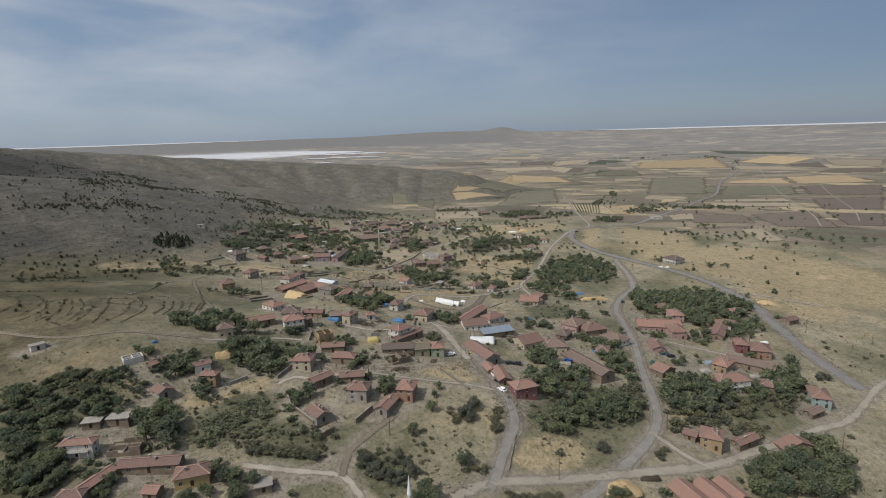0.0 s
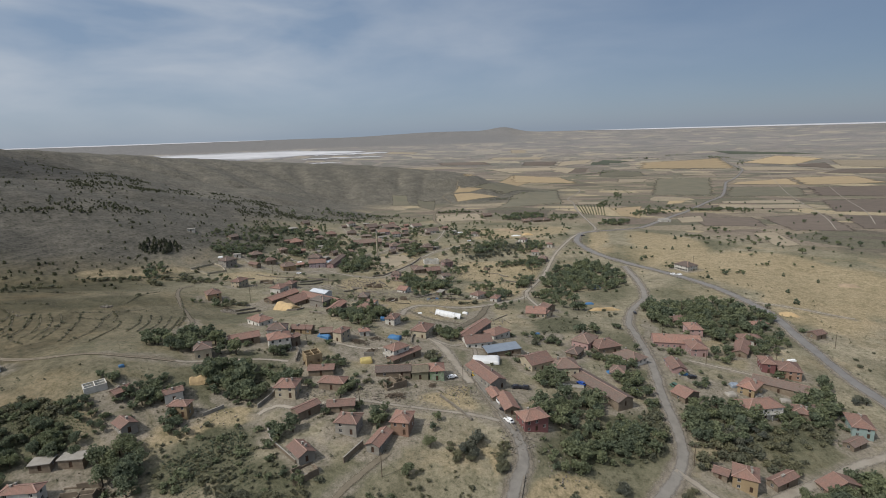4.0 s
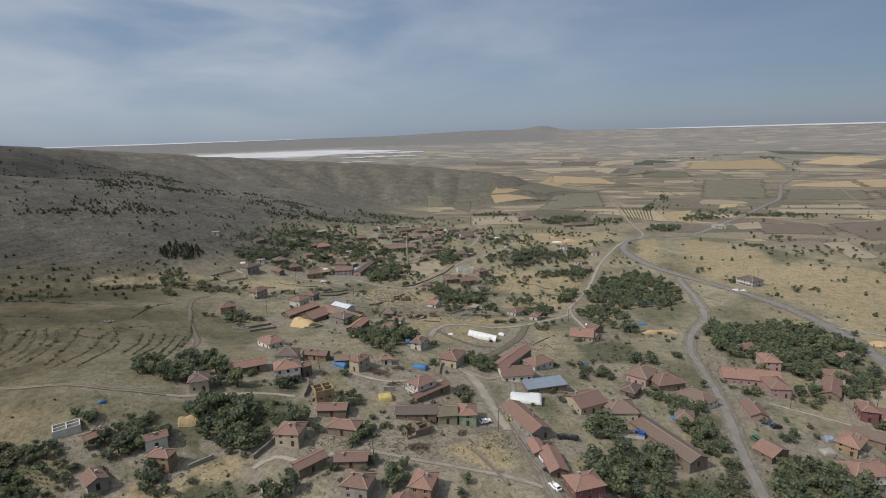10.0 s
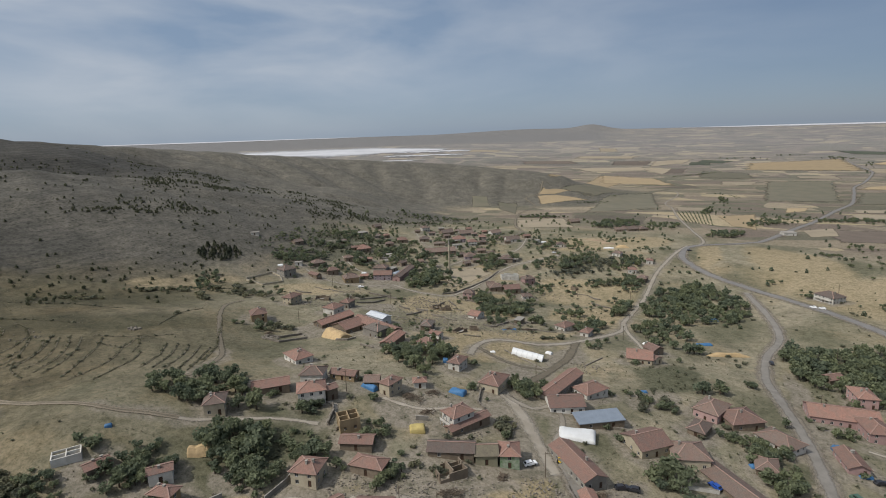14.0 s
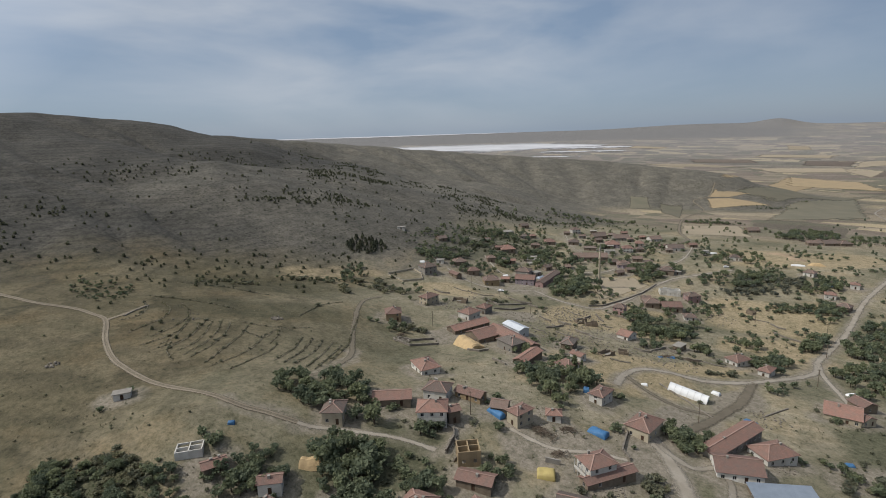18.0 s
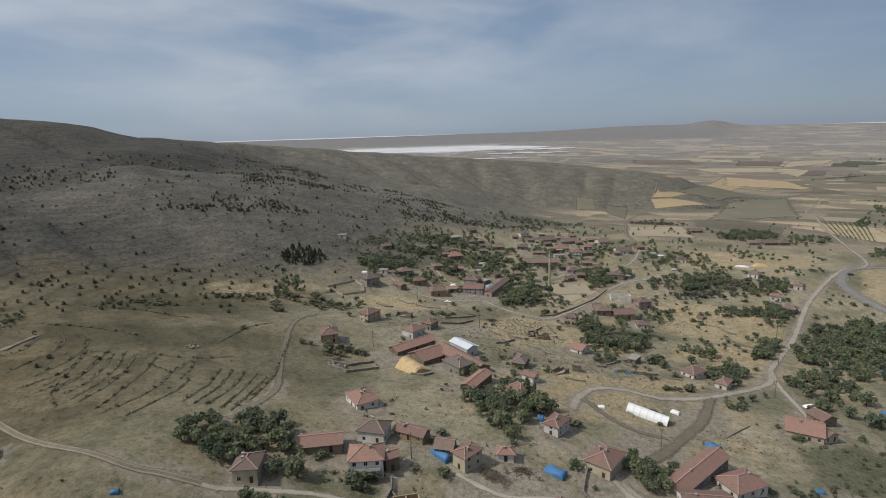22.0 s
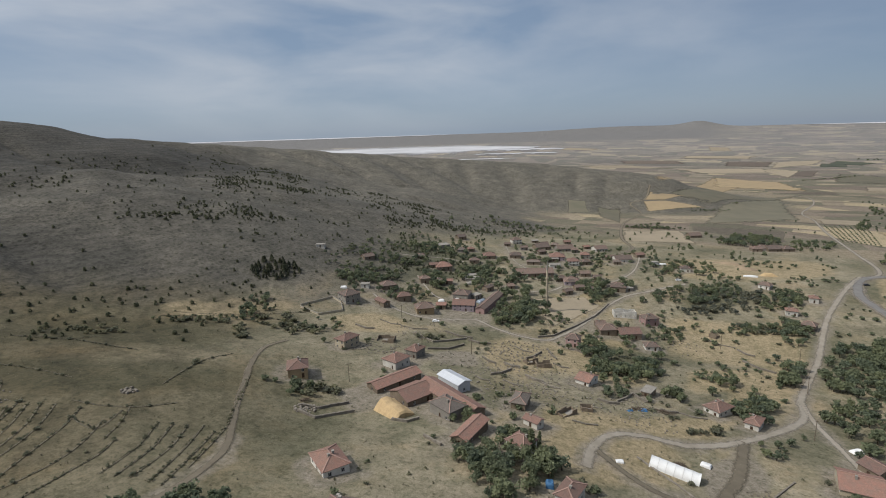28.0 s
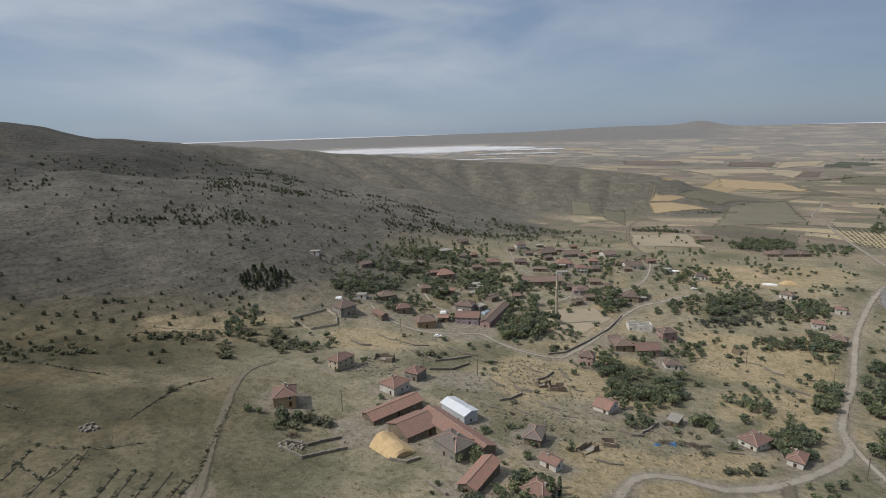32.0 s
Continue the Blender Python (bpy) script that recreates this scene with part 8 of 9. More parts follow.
grove(-90, 187, 4.3, 0.6, -1.5, 3.7, 5, 5, "leaf")
grove(-34, 208, 3.2, 0.3, -0.6, 4.7, 4, 5, "leaf")
grove(-5, 197, 2.7, 0.0, -0.0, 4.1, 2, 6, "leaf")
grove(-8, 184, 2.5, 0.1, -0.0, 3.1, 1, 7, "leaf")
grove(-12, 172, 2.4, 0.3, -0.1, 2.7, 1, 7, "leaf")
grove(3, 162, 2.7, 0.3, 0.1, 2.8, 3, 5, "leaf")
grove(10, 159, 6.6, 1.0, 0.1, 1.8, 9, 2.5, "shrub")
grove(-29, 157, 4.5, 0.4, -0.5, 4.1, 8, 5, "willow")
grove(58, 176, 4.3, 0.7, 1.0, 3.5, 5, 4, "willow")
grove(22, 152, 9.3, 1.3, 0.2, 1.7, 12, 3, "shrub")
grove(45, 189, 11.6, 3.1, 1.6, 6.9, 12, 6, "leaf")
grove(74, 202, 5.0, 0.9, 4.2, 12.3, 10, 4, "shrub")
grove(100, 199, 15.1, 2.6, 4.2, 9.2, 16, 5, "shrub")
grove(122, 196, 10.0, 1.4, 3.3, 5.9, 10, 4, "shrub")
grove(80, 177, 4.4, 0.6, 1.2, 2.9, 5, 3, "shrub")
grove(165, 230, 12.0, 2.0, 6.9, 10.6, 10, 5, "leaf")
grove(85, 216, 6.3, 0.9, 8.5, 18.7, 20, 4, "shrub")
grove(62, 200, 9.3, 1.1, 2.3, 6.2, 16, 6, "leaf")
grove(102, 225, 6.8, 1.1, 5.4, 10.4, 10, 5, "leaf")
grove(134, 224, 13.6, 1.8, 7.0, 10.2, 16, 5, "leaf")
grove(41, 371, 10.9, 2.4, 1.9, 15.6, 6, 4, "leaf")
grove(52, 288, 8.3, 1.5, 1.6, 7.7, 6, 4, "shrub")
grove(80, 261, 5.2, 1.0, 2.6, 7.5, 6, 6, "leaf")
grove(4, 292, 5.4, 1.9, 0.4, 19.6, 8, 5, "leaf")
grove(-48, 237, 5.1, 0.8, -1.2, 5.6, 6, 5, "leaf")
grove(-61, 219, 3.7, 0.5, -1.4, 4.6, 5, 6, "leaf")
grove(-37, 212, 3.7, 0.2, -0.8, 4.4, 5, 5, "leaf")
grove(36, 391, 7.8, 2.9, 2.0, 19.1, 6, 6, "leaf")
grove(-78, 487, 12.8, 7.0, -3.7, 21.7, 22, 8, "leaf")
grove(-82, 462, 5.8, 2.6, -2.1, 10.5, 5, 5, "leaf")
grove(-6, 427, 9.8, 5.6, 1.0, 14.6, 14, 7, "leaf")
grove(11, 492, 12.0, 5.3, 1.5, 14.0, 10, 5, "leaf")
grove(59, 574, 35.0, 8.8, 2.4, 12.6, 30, 5, "willow")
grove(87, 518, 10.4, 2.6, 4.7, 15.6, 9, 6, "leaf")
grove(66, 524, 13.8, 4.1, 2.0, 8.2, 12, 4, "shrub")
grove(40, 452, 15.6, 7.3, 2.7, 12.1, 6, 3, "leaf")
grove(73, 456, 7.5, 2.9, 4.7, 14.4, 9, 7, "leaf")
grove(9, 401, 3.9, 1.9, 1.6, 11.2, 3, 7, "leaf")
grove(-17, 392, 5.1, 3.4, 0.4, 11.1, 6, 6, "leaf")
grove(-122, 487, 3.7, 2.1, -1.8, 5.8, 2, 5, "leaf")
grove(-118, 600, 24.7, 12.8, -7.1, 32.7, 20, 5, "leaf")
grove(-63, 587, 16.2, 6.0, -1.9, 19.5, 12, 6, "leaf")
grove(-36, 650, 10.9, 3.9, -0.9, 33.0, 10, 6, "leaf")
grove(-30, 544, 8.5, 3.5, -0.3, 15.3, 8, 6, "leaf")
grove(-124, 569, 15.3, 8.6, -6.2, 25.1, 16, 6, "leaf")
grove(-139, 517, 9.7, 6.7, -6.9, 21.2, 12, 6, "leaf")
grove(-189, 484, 10.6, 10.3, -5.1, 10.2, 10, 5, "leaf")
grove(-161, 492, 14.2, 12.4, -5.1, 12.3, 14, 5, "leaf")
grove(-199, 522, 19.2, 23.5, -7.1, 14.7, 20, 4, "leaf")
grove(-201, 588, 23.8, 38.5, -10.0, 24.0, 26, 4, "leaf")
grove(-191, 630, 21.1, 29.1, -11.8, 32.8, 24, 4, "leaf")
grove(-175, 799, 26.2, 58.5, -11.4, 47.5, 14, 4, "leaf")
grove(-112, 826, 36.1, 27.7, -5.0, 37.2, 14, 4, "leaf")
grove(6, 559, 10.8, 3.5, 0.7, 10.3, 8, 5, "leaf")
grove(-171, 413, 9.1, 6.4, -5.9, 9.8, 8, 4, "leaf")
grove(-214, 417, 6.9, 5.0, -5.9, 8.0, 6, 5, "leaf")
grove(-250, 337, 17.3, 10.7, -5.7, 4.2, 16, 3, "shrub")
grove(-221, 379, 12.4, 7.9, -3.5, 3.8, 10, 3, "shrub")
grove(-129, 335, 7.2, 4.5, -2.6, 4.1, 6, 4, "shrub")
grove(-54, 460, 5.6, 3.0, -0.7, 6.8, 4, 4, "shrub")
grove(16, 368, 7.5, 4.1, 1.2, 5.8, 6, 3, "shrub")
grove(123, 493, 17.5, 3.6, 9.0, 29.8, 40, 7, "leaf")
grove(84, 418, 18.8, 9.3, 5.1, 19.4, 20, 6, "leaf")
grove(-3, 286, 3.4, 2.3, -0.1, 8.0, 6, 5, "leaf")
grove(-36, 310, 5.7, 4.2, -1.4, 8.1, 8, 6, "leaf")
grove(-51, 299, 5.5, 3.7, -2.1, 8.1, 8, 6, "leaf")
grove(-289, 284, 13.0, 8.9, -19.6, 12.5, 46, 2.6, "leaf")
grove(-219, 386, 22.8, 20.5, -4.0, 5.2, 16, 3, "leaf")
grove(-11, 165, 21.0, 2.2, -0.4, 12.5, 24, 1.4, "shrub")
grove(-79, 174, 15.3, 1.3, -4.1, 11.3, 50, 1.2, "shrub")
grove(-64, 171, 13.4, 0.9, -3.4, 11.4, 40, 1.2, "shrub")
grove(38, 175, 14.9, 2.8, 1.6, 8.0, 7, 1.2, "shrub")
grove(-44, 161, 5.5, 0.6, -1.0, 4.9, 10, 2, "shrub")
grove(18, 183, 1.7, 0.3, 1.2, 11.4, 12, 2, "shrub")
grove(-23, 231, 15.2, 3.2, -0.7, 9.0, 8, 3, "shrub")
grove(-99, 206, 2.3, 0.8, -2.0, 3.7, 4, 5, "leaf")
grove(-77, 205, 3.7, 0.6, -1.3, 3.1, 5, 5, "leaf")
grove(-66, 220, 2.9, 0.5, -1.3, 3.9, 4, 6, "leaf")
grove(-54, 218, 2.6, 0.4, -0.9, 3.2, 3, 5, "leaf")
grove(-36, 218, 3.0, 0.2, -0.5, 2.6, 4, 4, "leaf")
grove(-57, 187, 3.1, 0.1, -1.3, 3.7, 5, 6, "leaf")
grove(-25, 195, 2.0, 0.2, -0.5, 3.6, 4, 7, "leaf")
grove(-93, 189, 3.2, 0.5, -1.2, 2.3, 5, 5, "leaf")
grove(-34, 199, 2.0, 0.2, -0.4, 1.9, 3, 4, "leaf")
grove(86, 263, 4.0, 0.7, 2.0, 5.2, 4, 5, "leaf")
grove(116, 249, 4.0, 0.9, 1.9, 3.5, 4, 4, "leaf")
grove(164, 266, 4.0, 0.3, 2.6, 3.7, 4, 5, "leaf")
grove(83, 224, 2.9, 0.4, 3.4, 7.9, 6, 4, "leaf")

grove(138, 362, 7.0, 0.0, 6.0, 24.0, 16, 8, "leaf")
grove(80, 312, 7.0, 1.0, 1.0, 4.0, 5, 7, "leaf")
grove(102, 326, 3.0, 0.5, 1.0, 4.0, 3, 7, "leaf")
grove(79, 268, 9.0, -5.0, 2.0, 4.0, 14, 4, "leaf")
grove(44, 236, 5.0, 1.0, 1.0, 6.0, 7, 8, "leaf")
grove(81, 245, 5.0, -1.0, 1.0, 4.0, 7, 6, "leaf")
grove(101, 287, 2.5, 0.5, 0.5, 4.0, 3, 6, "leaf")
grove(118, 286, 3.0, 0.5, 0.5, 4.0, 3, 5, "leaf")
grove(156, 316, 9.0, -1.0, 3.0, 10.0, 8, 8, "leaf")
grove(89, 368, 4.0, 0.5, 1.0, 6.0, 4, 7, "leaf")
grove(-2, 277, 2.6, 0.5, 0.5, 9.0, 9, 5, "leaf")
grove(-6, 252, 3.0, 1.0, -2.0, 5.0, 7, 3.5, "shrub")
grove(-39, 218, 4.0, 1.0, 0.5, 3.0, 6, 5, "leaf")
grove(-52, 306, 10.0, 3.0, -2.0, 6.0, 8, 7, "leaf")
grove(13, 243, 1.5, 0.2, 0.5, 4.0, 4, 6, "leaf")
grove(129, 176, 18.0, 2.0, 5.0, 8.0, 8, 8, "leaf")
grove(108, 212, 16.0, 2.0, 5.0, 8.0, 8, 6, "willow")
grove(130, 212, 12.0, 2.0, 4.0, 6.0, 8, 4, "shrub")
grove(160, 232, 8.0, 1.0, 4.0, 8.0, 6, 6, "leaf")
grove(185, 243, 4.0, 0.5, 2.0, 5.0, 3, 5, "willow")
grove(8, 185, 3.5, 0.5, 0.5, 4.5, 6, 6, "willow")
grove(-27, 156, 6.0, 0.5, -0.5, 4.0, 6, 4, "willow")
grove(-48, 168, 5.0, 0.5, -1.0, 5.0, 6, 4, "leaf")
grove(-121, 201, 2.5, 0.5, -0.5, 2.5, 3, 5, "leaf")
grove(-106, 208, 4.0, 0.5, -1.0, 3.0, 4, 6, "leaf")
grove(-97, 227, 4.0, 0.5, -1.0, 3.0, 4, 6, "leaf")
grove(-190, 495, 16.0, 8.0, -4.0, 6.0, 18, 5, "leaf")
grove(-192, 552, 18.0, 6.0, -4.0, 10.0, 22, 5, "leaf")
grove(-176, 622, 26.0, 12.0, -6.0, 16.0, 30, 5, "leaf")
grove(-130, 868, 60.0, 20.0, -4.0, 16.0, 40, 5, "leaf")
grove(300, 590, 30.0, -8.0, 8.0, 30.0, 10, 5, "leaf")
grove(330, 660, 14.0, -3.0, 6.0, 24.0, 6, 6, "leaf")
grove(286, 620, 10.0, -6.0, 2.0, 4.0, 7, 5, "leaf")
grove(25, 924, 40.0, -2.0, 0.5, 5.0, 30, 5, "leaf")
grove(140, 1185, 40.0, 20.0, 0.5, 6.0, 10, 5, "leaf")
grove(187, 1273, 10.0, 10.0, 1.0, 5.0, 3, 5, "leaf")
grove(585, 2020, 110.0, 75.0, 4.0, 8.0, 24, 6, "leaf")
grove(302, 1035, 28.0, 68.0, 6.0, -4.0, 20, 6, "leaf")
grove(410, 1280, 25.0, 90.0, 8.0, -6.0, 16, 6, "leaf")
grove(232, 745, 26.0, 20.0, 8.0, -14.0, 26, 7, "leaf")
grove(320, 860, 34.0, 40.0, 10.0, -12.0, 26, 7, "leaf")
grove(440, 895, 60.0, 4.0, 4.0, 14.0, 30, 7, "leaf")
grove(1100, 2570, 60.0, -10.0, 4.0, 8.0, 8, 8, "leaf")
grove(1215, 2390, 20.0, -60.0, 8.0, 8.0, 8, 8, "leaf")
for x, y, tall in ((480, 731, 5), (552, 816, 6), (528, 744, 4), (580, 801, 5), (548, 743, 5), (379, 650, 4), (388, 619, 6), (405, 585, 6), (406, 567, 5), (423, 558, 6), (443, 553, 6), (453, 552, 5), (343, 526, 6), (347, 588, 5), (335, 583, 5), (324, 575, 4), (301, 543, 5)):
    tree(x, y, tall, "leaf", 1.2, x, x % 5)
# an orchard in rows beside the field track
fruit, shade = [], []
for row in range(9):
    for k in range(14):
        u, v = row / 8, (k + 0.2 * (row % 3)) / 14
        x = (248 + 52 * u) * (1 - v) + (217 + 26 * u) * v
        y = (1009 + 19 * u) * (1 - v) + (846 - 21 * u) * v
        tall = 2.0 + 0.5 * ((row * 5 + k * 3) % 4) / 3
        fruit.append(FAR_CROWNS["leaf"][(row + k) % 5] * tall + np.array((x, y, lie(x, y))))
        shade.append(np.full(len(fruit[-1]), (row * 0.37 + k * 0.61) % 1.0))
tagged(new("orchard", quads_mesh("orchard", np.concatenate(fruit), LEAF, np.concatenate(shade))), "small green fruit trees planted in rows on a field", "trees", kind="stuff")


# ---- scrub, weeds and stones that nobody could count ----
SCRUB = {kind: [crown_arrays(kind, 900 + k) for k in range(6)] for kind in ("juniper", "weed")}
SCRUB["shrub"] = [crown_arrays("shrub", 700 + k, 0.3) for k in range(6)]


def scatter(name, kind, spots, mat, label, category):
    """One mesh of many small plants; spots: x, y, height, spread."""
    rng = np.random.default_rng(len(spots))
    out = []
    spots = np.array(spots)
    for (x, y, tall, spread), ground in zip(spots, terrain(spots[:, 0], spots[:, 1])):
        v = SCRUB[kind][rng.integers(len(SCRUB[kind]))]
        a = rng.uniform(0, 6.283)
        c, s = math.cos(a) * tall * spread, math.sin(a) * tall * spread
        out.append(np.stack([x + c * v[:, 0] - s * v[:, 1], y + s * v[:, 0] + c * v[:, 1], ground - 0.05 * tall + tall * v[:, 2]], 1))
    ob = new(name, quads_mesh(name, np.concatenate(out), mat))
    tagged(ob, label, category, kind="stuff")


def sown(n, x0, x1, y0, y1, wanted, seed):
    """Random spots in a stretch of land, kept where wanted(x, y) exceeds chance."""
    rng = np.random.default_rng(seed)
    x, y = rng.uniform(x0, x1, n), rng.uniform(y0, y1, n)
    keep = rng.uniform(0, 1, n) < wanted(x, y)
    return [(p, q) for p, q in zip(x[keep], y[keep]) if off_lane(p, q) and clear(p, q)]


def hilly(x, y):
    rise = np.maximum(ridge(CREST, 0.25, x, y), ridge(SPUR, 0.29, x, y)) - terrain(x, y, False)
    return ramp(-14, 2, rise)


def east(x, y):
    """Near 0 on the grazed western slope, 1 in the village."""
    return 0.04 + 0.96 * np.maximum(ramp(-105, -80, x), ramp(215, 195, y))


rng = np.random.default_rng(5)
spots = sown(30000, -640, -120, 260, 900, lambda x, y: hilly(x, y) * (0.03 + 0.60 * ramp(0.15, 0.55, swell(x, y, 42, 3.0) + 0.6 * swell(x, y, 13, 1.5))) * ramp(95, 50, terrain(x, y)) * (0.25 + 0.75 * ramp(390, 480, y)), 3)
scatter("juniper_scrub", "juniper", [(x, y, rng.uniform(0.8, 2.4), rng.uniform(1.0, 1.7)) for x, y in spots], NEEDLES, "dark junipers dotted over the stony hillside", "shrubs")
spots = sown(650, -420, -190, 250, 400, lambda x, y: 0.5 * ramp(0.0, 0.4, swell(x, y, 26, 7.0)), 8)
scatter("juniper_scrub", "juniper", [(x, y, rng.uniform(1.0, 2.6), rng.uniform(1.0, 1.7)) for x, y in spots], NEEDLES, "small dark junipers beside the hill track", "shrubs")
spots = sown(4600, -190, 240, 120, 640, lambda x, y: (0.05 + 0.42 * ramp(0.05, 0.45, swell(x, y, 16, 9.0)) * ramp(560, 330, y)) * east(x, y), 11)
scatter("shrub_scatter", "shrub", [(x, y, rng.uniform(0.6, 2.3), rng.uniform(1.0, 1.8)) for x, y in spots], SHRUB, "dusty olive shrubs scattered between the houses", "shrubs")
spots = sown(30000, -300, 260, 125, 560, lambda x, y: (0.25 + 0.75 * ramp(-0.1, 0.4, swell(x, y, 9, 4.0))) * ramp(620, 250, y), 12)
scatter("dry_weeds", "weed", [(x, y, rng.uniform(0.15, 0.5), rng.uniform(0.9, 1.8)) for x, y in spots], WEEDS, "dry pale weeds and grass tussocks", "weeds")
spots = sown(8000, -300, 260, 125, 560, lambda x, y: (0.10 + 0.9 * ramp(0.05, 0.4, swell(x, y, 12, 14.0))) * ramp(620, 250, y) * east(x, y), 13)
scatter("green_weeds", "weed", [(x, y, rng.uniform(0.35, 1.1), rng.uniform(0.9, 1.8)) for x, y in spots], SHRUB, "low olive green weeds", "weeds")
spots = sown(900, 150, 700, 330, 1100, lambda x, y: 0.10 + 0.5 * ramp(0.2, 0.5, swell(x, y, 45, 2.5)), 14)
scatter("field_bushes", "juniper", [(x, y, rng.uniform(1.5, 4.0), rng.uniform(0.9, 1.5)) for x, y in spots], LEAF, "lone bushes and small trees between the fields", "shrubs")
spots = sown(900, -230, 120, 560, 900, lambda x, y: 0.08 + 0.5 * ramp(0.1, 0.4, swell(x, y, 30, 12.0)), 15)
scatter("field_bushes", "juniper", [(x, y, rng.uniform(1.5, 4.5), rng.uniform(0.9, 1.5)) for x, y in spots], LEAF, "garden bushes and small trees behind the village", "shrubs")


def by_houses(x, y):
    p = np.array(PLOTS)
    gap = np.sqrt(((x[:, None] - p[:, 0]) ** 2 + (y[:, None] - p[:, 1]) ** 2).min(1))
    return ramp(17, 8, gap)


spots = sown(5200, -190, 240, 125, 720, lambda x, y: by_houses(x, y) * (0.10 + 0.45 * ramp(-0.05, 0.35, swell(x, y, 10, 3.3))), 16)
scatter("garden_bushes", "shrub", [(x, y, rng.uniform(1.3, 3.6), rng.uniform(0.9, 1.4)) for x, y in spots], LEAF, "dark green garden bushes close round the houses", "shrubs")


spots = sown(9000, -190, 240, 120, 640, lambda x, y: 0.75 * soil_at("green", x, y) * east(x, y), 21)
scatter("green_weeds", "shrub", [(x, y, rng.uniform(0.5, 1.6), rng.uniform(1.1, 2.0)) for x, y in spots], SHRUB, "rank olive green weeds on damp ground", "weeds")
spots = sown(2600, -190, 60, 120, 240, lambda x, y: 0.6 * soil_at("green", x, y), 22)
scatter("garden_bushes", "shrub", [(x, y, rng.uniform(1.2, 2.8), rng.uniform(1.0, 1.6)) for x, y in spots], LEAF, "dark green bushes of an overgrown garden", "shrubs")
spots = sown(1600, -120, 160, 420, 720, lambda x, y: 0.10 + 0.5 * ramp(0.0, 0.4, swell(x, y, 18, 5.5)), 23)
scatter("garden_bushes", "shrub", [(x, y, rng.uniform(1.5, 4.0), rng.uniform(1.0, 1.5)) for x, y in spots], LEAF, "dark green bushes and small fruit trees in far gardens", "shrubs")


def hedgerow(points, tall):
    """Weeds and low bushes along an old terrace edge."""
    found = []
    for (ax, ay), (bx, by) in zip(points, points[1:]):
        n = max(2, int(math.hypot(bx - ax, by - ay) / 0.8))
        for k in range(n):
            t = (k + rng.uniform(-0.4, 0.4)) / n
            if rng.uniform() < 0.7:
                found.append((ax + (bx - ax) * t + rng.normal() * 0.25, ay + (by - ay) * t + rng.normal() * 0.25, tall * rng.uniform(0.4, 1.2) * (1 + 1.0 * max(0.0, math.sin(0.9 * k + ax)) ** 6), rng.uniform(1.0, 1.8)))
    lane("edge", 0.6, points, 0.18)
    scatter("terrace_scrub", "shrub", found, SHRUB, "low dark scrub along an old terrace edge", "shrubs")


hedgerow([(-197.8, 274.8), (-190.1, 264.4), (-184.9, 253.9), (-184.4, 244.6)], 0.6)
hedgerow([(-189.9, 278.1), (-181.4, 265.7), (-176.1, 253.1), (-174.9, 242.6)], 0.6)
hedgerow([(-181.5, 279.8), (-175.0, 269.1), (-170.6, 256.9), (-165.9, 241.8)], 0.6)
hedgerow([(-168.0, 276.2), (-162.6, 265.9), (-160.2, 254.9), (-161.6, 239.8)], 0.6)
hedgerow([(-201.8, 271.3), (-193.1, 260.0), (-192.3, 252.0), (-194.3, 243.3)], 0.6)
hedgerow([(-203.8, 265.0), (-197.7, 255.1), (-196.5, 246.0)], 0.6)
hedgerow([(-195.2, 250.8), (-188.3, 243.2), (-178.3, 237.7)], 0.6)
hedgerow([(-155.8, 269.8), (-153.1, 262.5), (-153.1, 253.0), (-152.8, 240.7)], 0.6)
hedgerow([(-153.2, 282.7), (-147.3, 269.4), (-145.0, 255.3)], 0.6)
hedgerow([(-145.3, 286.7), (-139.3, 272.4), (-136.6, 257.1)], 0.6)
hedgerow([(-136.4, 287.6), (-132.1, 274.7), (-127.2, 257.6)], 0.6)
hedgerow([(-156.9, 331.5), (-145.0, 308.7), (-136.0, 292.8), (-127.6, 267.2)], 0.6)
hedgerow([(-242.3, 372.4), (-228.7, 387.4), (-204.7, 401.6), (-183.8, 408.6)], 0.6)
hedgerow([(-260.9, 320.9), (-244.1, 324.0), (-237.9, 333.2)], 0.6)
hedgerow([(-210.5, 328.8), (-244.1, 324.0), (-267.2, 315.9)], 0.6)
hedgerow([(-258.7, 288.6), (-232.0, 294.8), (-203.9, 294.5)], 0.6)
hedgerow([(-173.6, 304.8), (-179.8, 330.4), (-175.6, 345.0)], 0.6)
hedgerow([(-246.3, 382.9), (-219.0, 396.6), (-198.1, 413.6), (-185.9, 429.2)], 0.6)
hedgerow([(-179.3, 274.1), (-165.1, 271.4), (-168.4, 283.5)], 0.6)
hedgerow([(-242.4, 284.4), (-228.3, 277.8), (-220.3, 267.7), (-218.7, 256.7), (-218.4, 248.4)], 0.6)
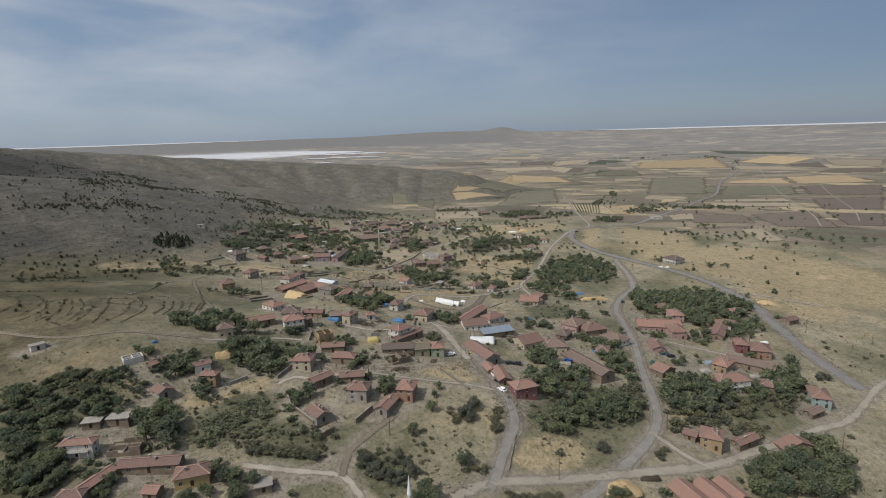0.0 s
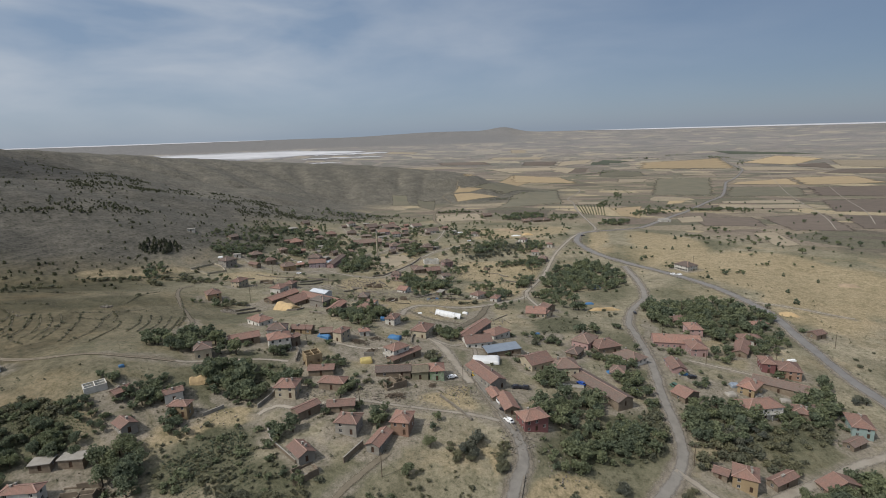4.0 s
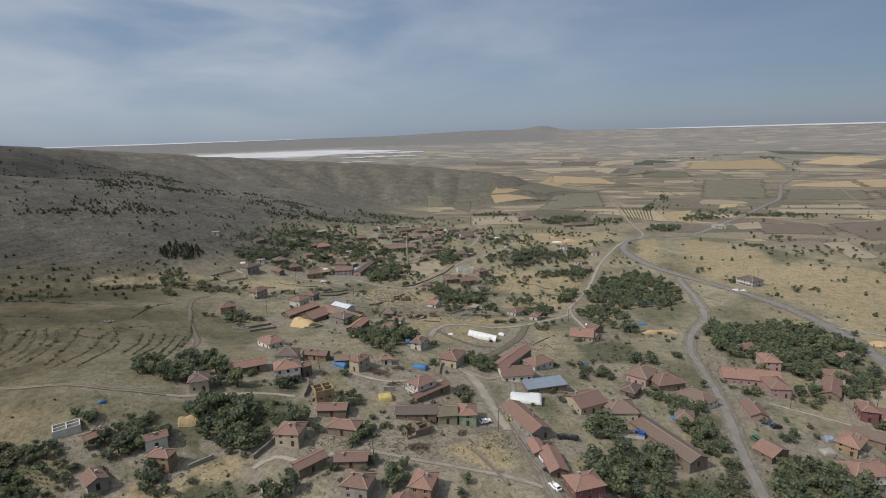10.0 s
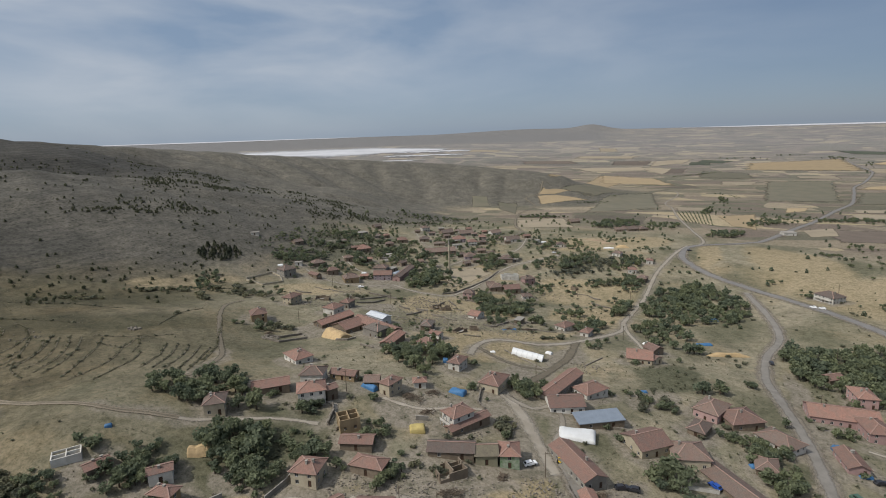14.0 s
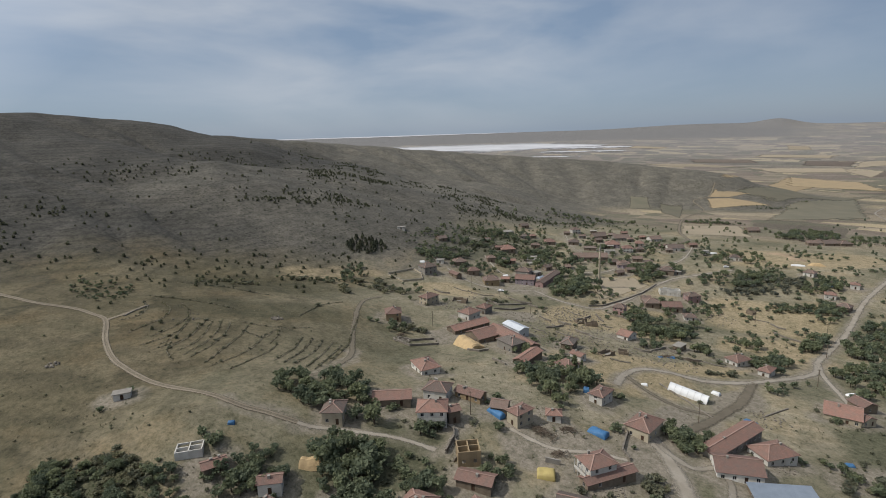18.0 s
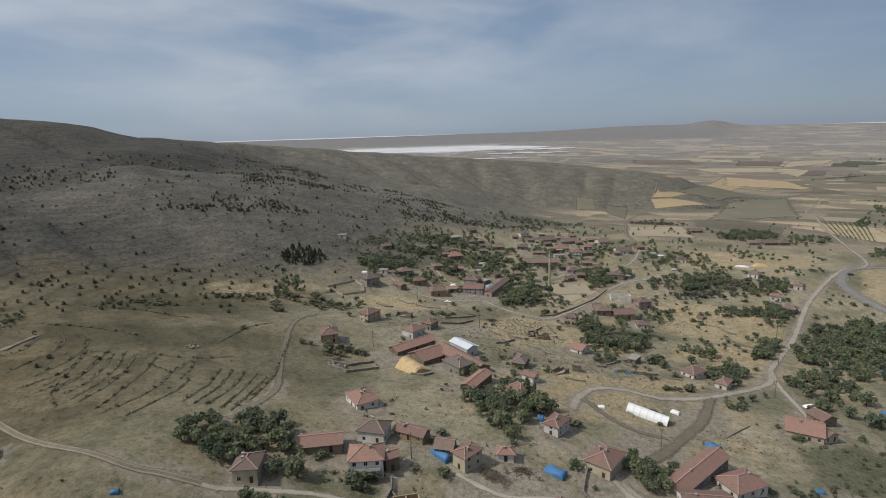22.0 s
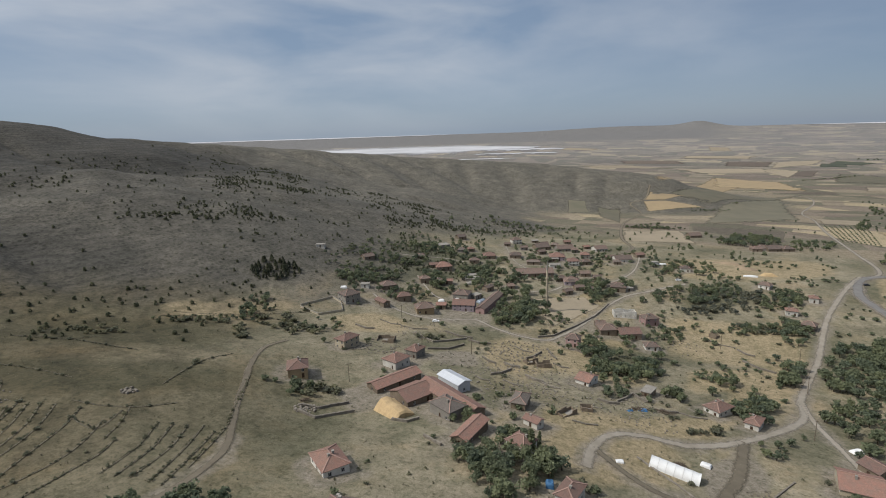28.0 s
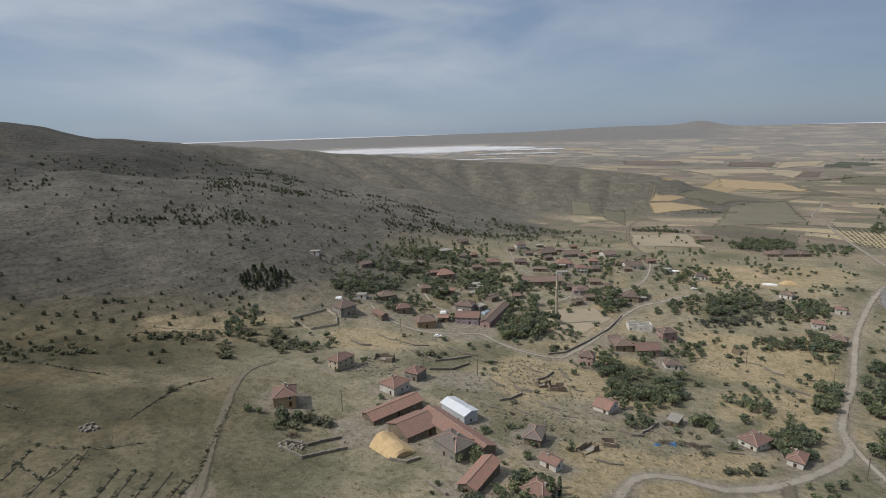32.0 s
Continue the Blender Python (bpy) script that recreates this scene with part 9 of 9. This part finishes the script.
hedgerow([(-234.8, 288.5), (-220.4, 281.8), (-211.8, 273.7), (-206.7, 262.3), (-206.1, 249.8)], 0.6)
hedgerow([(-209.8, 273.1), (-201.5, 261.8), (-200.6, 252.6), (-202.1, 242.5)], 0.6)
hedgerow([(-203.0, 276.5), (-196.0, 266.3), (-191.7, 255.6), (-190.0, 244.5)], 0.6)
hedgerow([(-194.6, 276.7), (-185.7, 265.4), (-180.3, 253.5), (-178.8, 242.9)], 0.6)
hedgerow([(-149.0, 284.4), (-143.5, 271.1), (-140.5, 255.9)], 0.6)
hedgerow([(-141.5, 289.0), (-135.5, 273.4), (-131.1, 257.8)], 0.6)
hedgerow([(-169.1, 287.6), (-161.6, 276.2), (-158.5, 268.2)], 0.6)
hedgerow([(-188.1, 281.8), (-175.8, 283.3), (-165.8, 287.3), (-158.6, 296.2)], 0.6)
hedgerow([(-253.1, 281.2), (-241.3, 275.4), (-232.4, 264.0), (-235.4, 256.5)], 0.6)


def vegetable_rows(a, b, c, d, rows, tall):
    """Rows of low green plants between the corners of a plot."""
    found = []
    for k in range(rows):
        t = (k + 0.5) / rows
        p, q = (a[0] + (d[0] - a[0]) * t, a[1] + (d[1] - a[1]) * t), (b[0] + (c[0] - b[0]) * t, b[1] + (c[1] - b[1]) * t)
        n = int(math.hypot(q[0] - p[0], q[1] - p[1]) / 0.55)
        for i in range(n):
            u = i / n
            if rng.uniform() < 0.85:
                found.append((p[0] + (q[0] - p[0]) * u + rng.normal() * 0.12, p[1] + (q[1] - p[1]) * u + rng.normal() * 0.12, tall * rng.uniform(0.6, 1.3), rng.uniform(1.0, 1.6)))
    scatter("vegetable_rows", "weed", found, LEAF, "rows of low green vegetables in a dry garden plot", "crops")


vegetable_rows((-88, 172), (-70, 191), (-64, 182), (-80, 164), 9, 0.6)
vegetable_rows((-79, 162), (-64, 181), (-57, 168), (-70, 155), 9, 0.35)
vegetable_rows((-144, 190), (-124, 191), (-115, 180), (-138, 178), 10, 0.45)
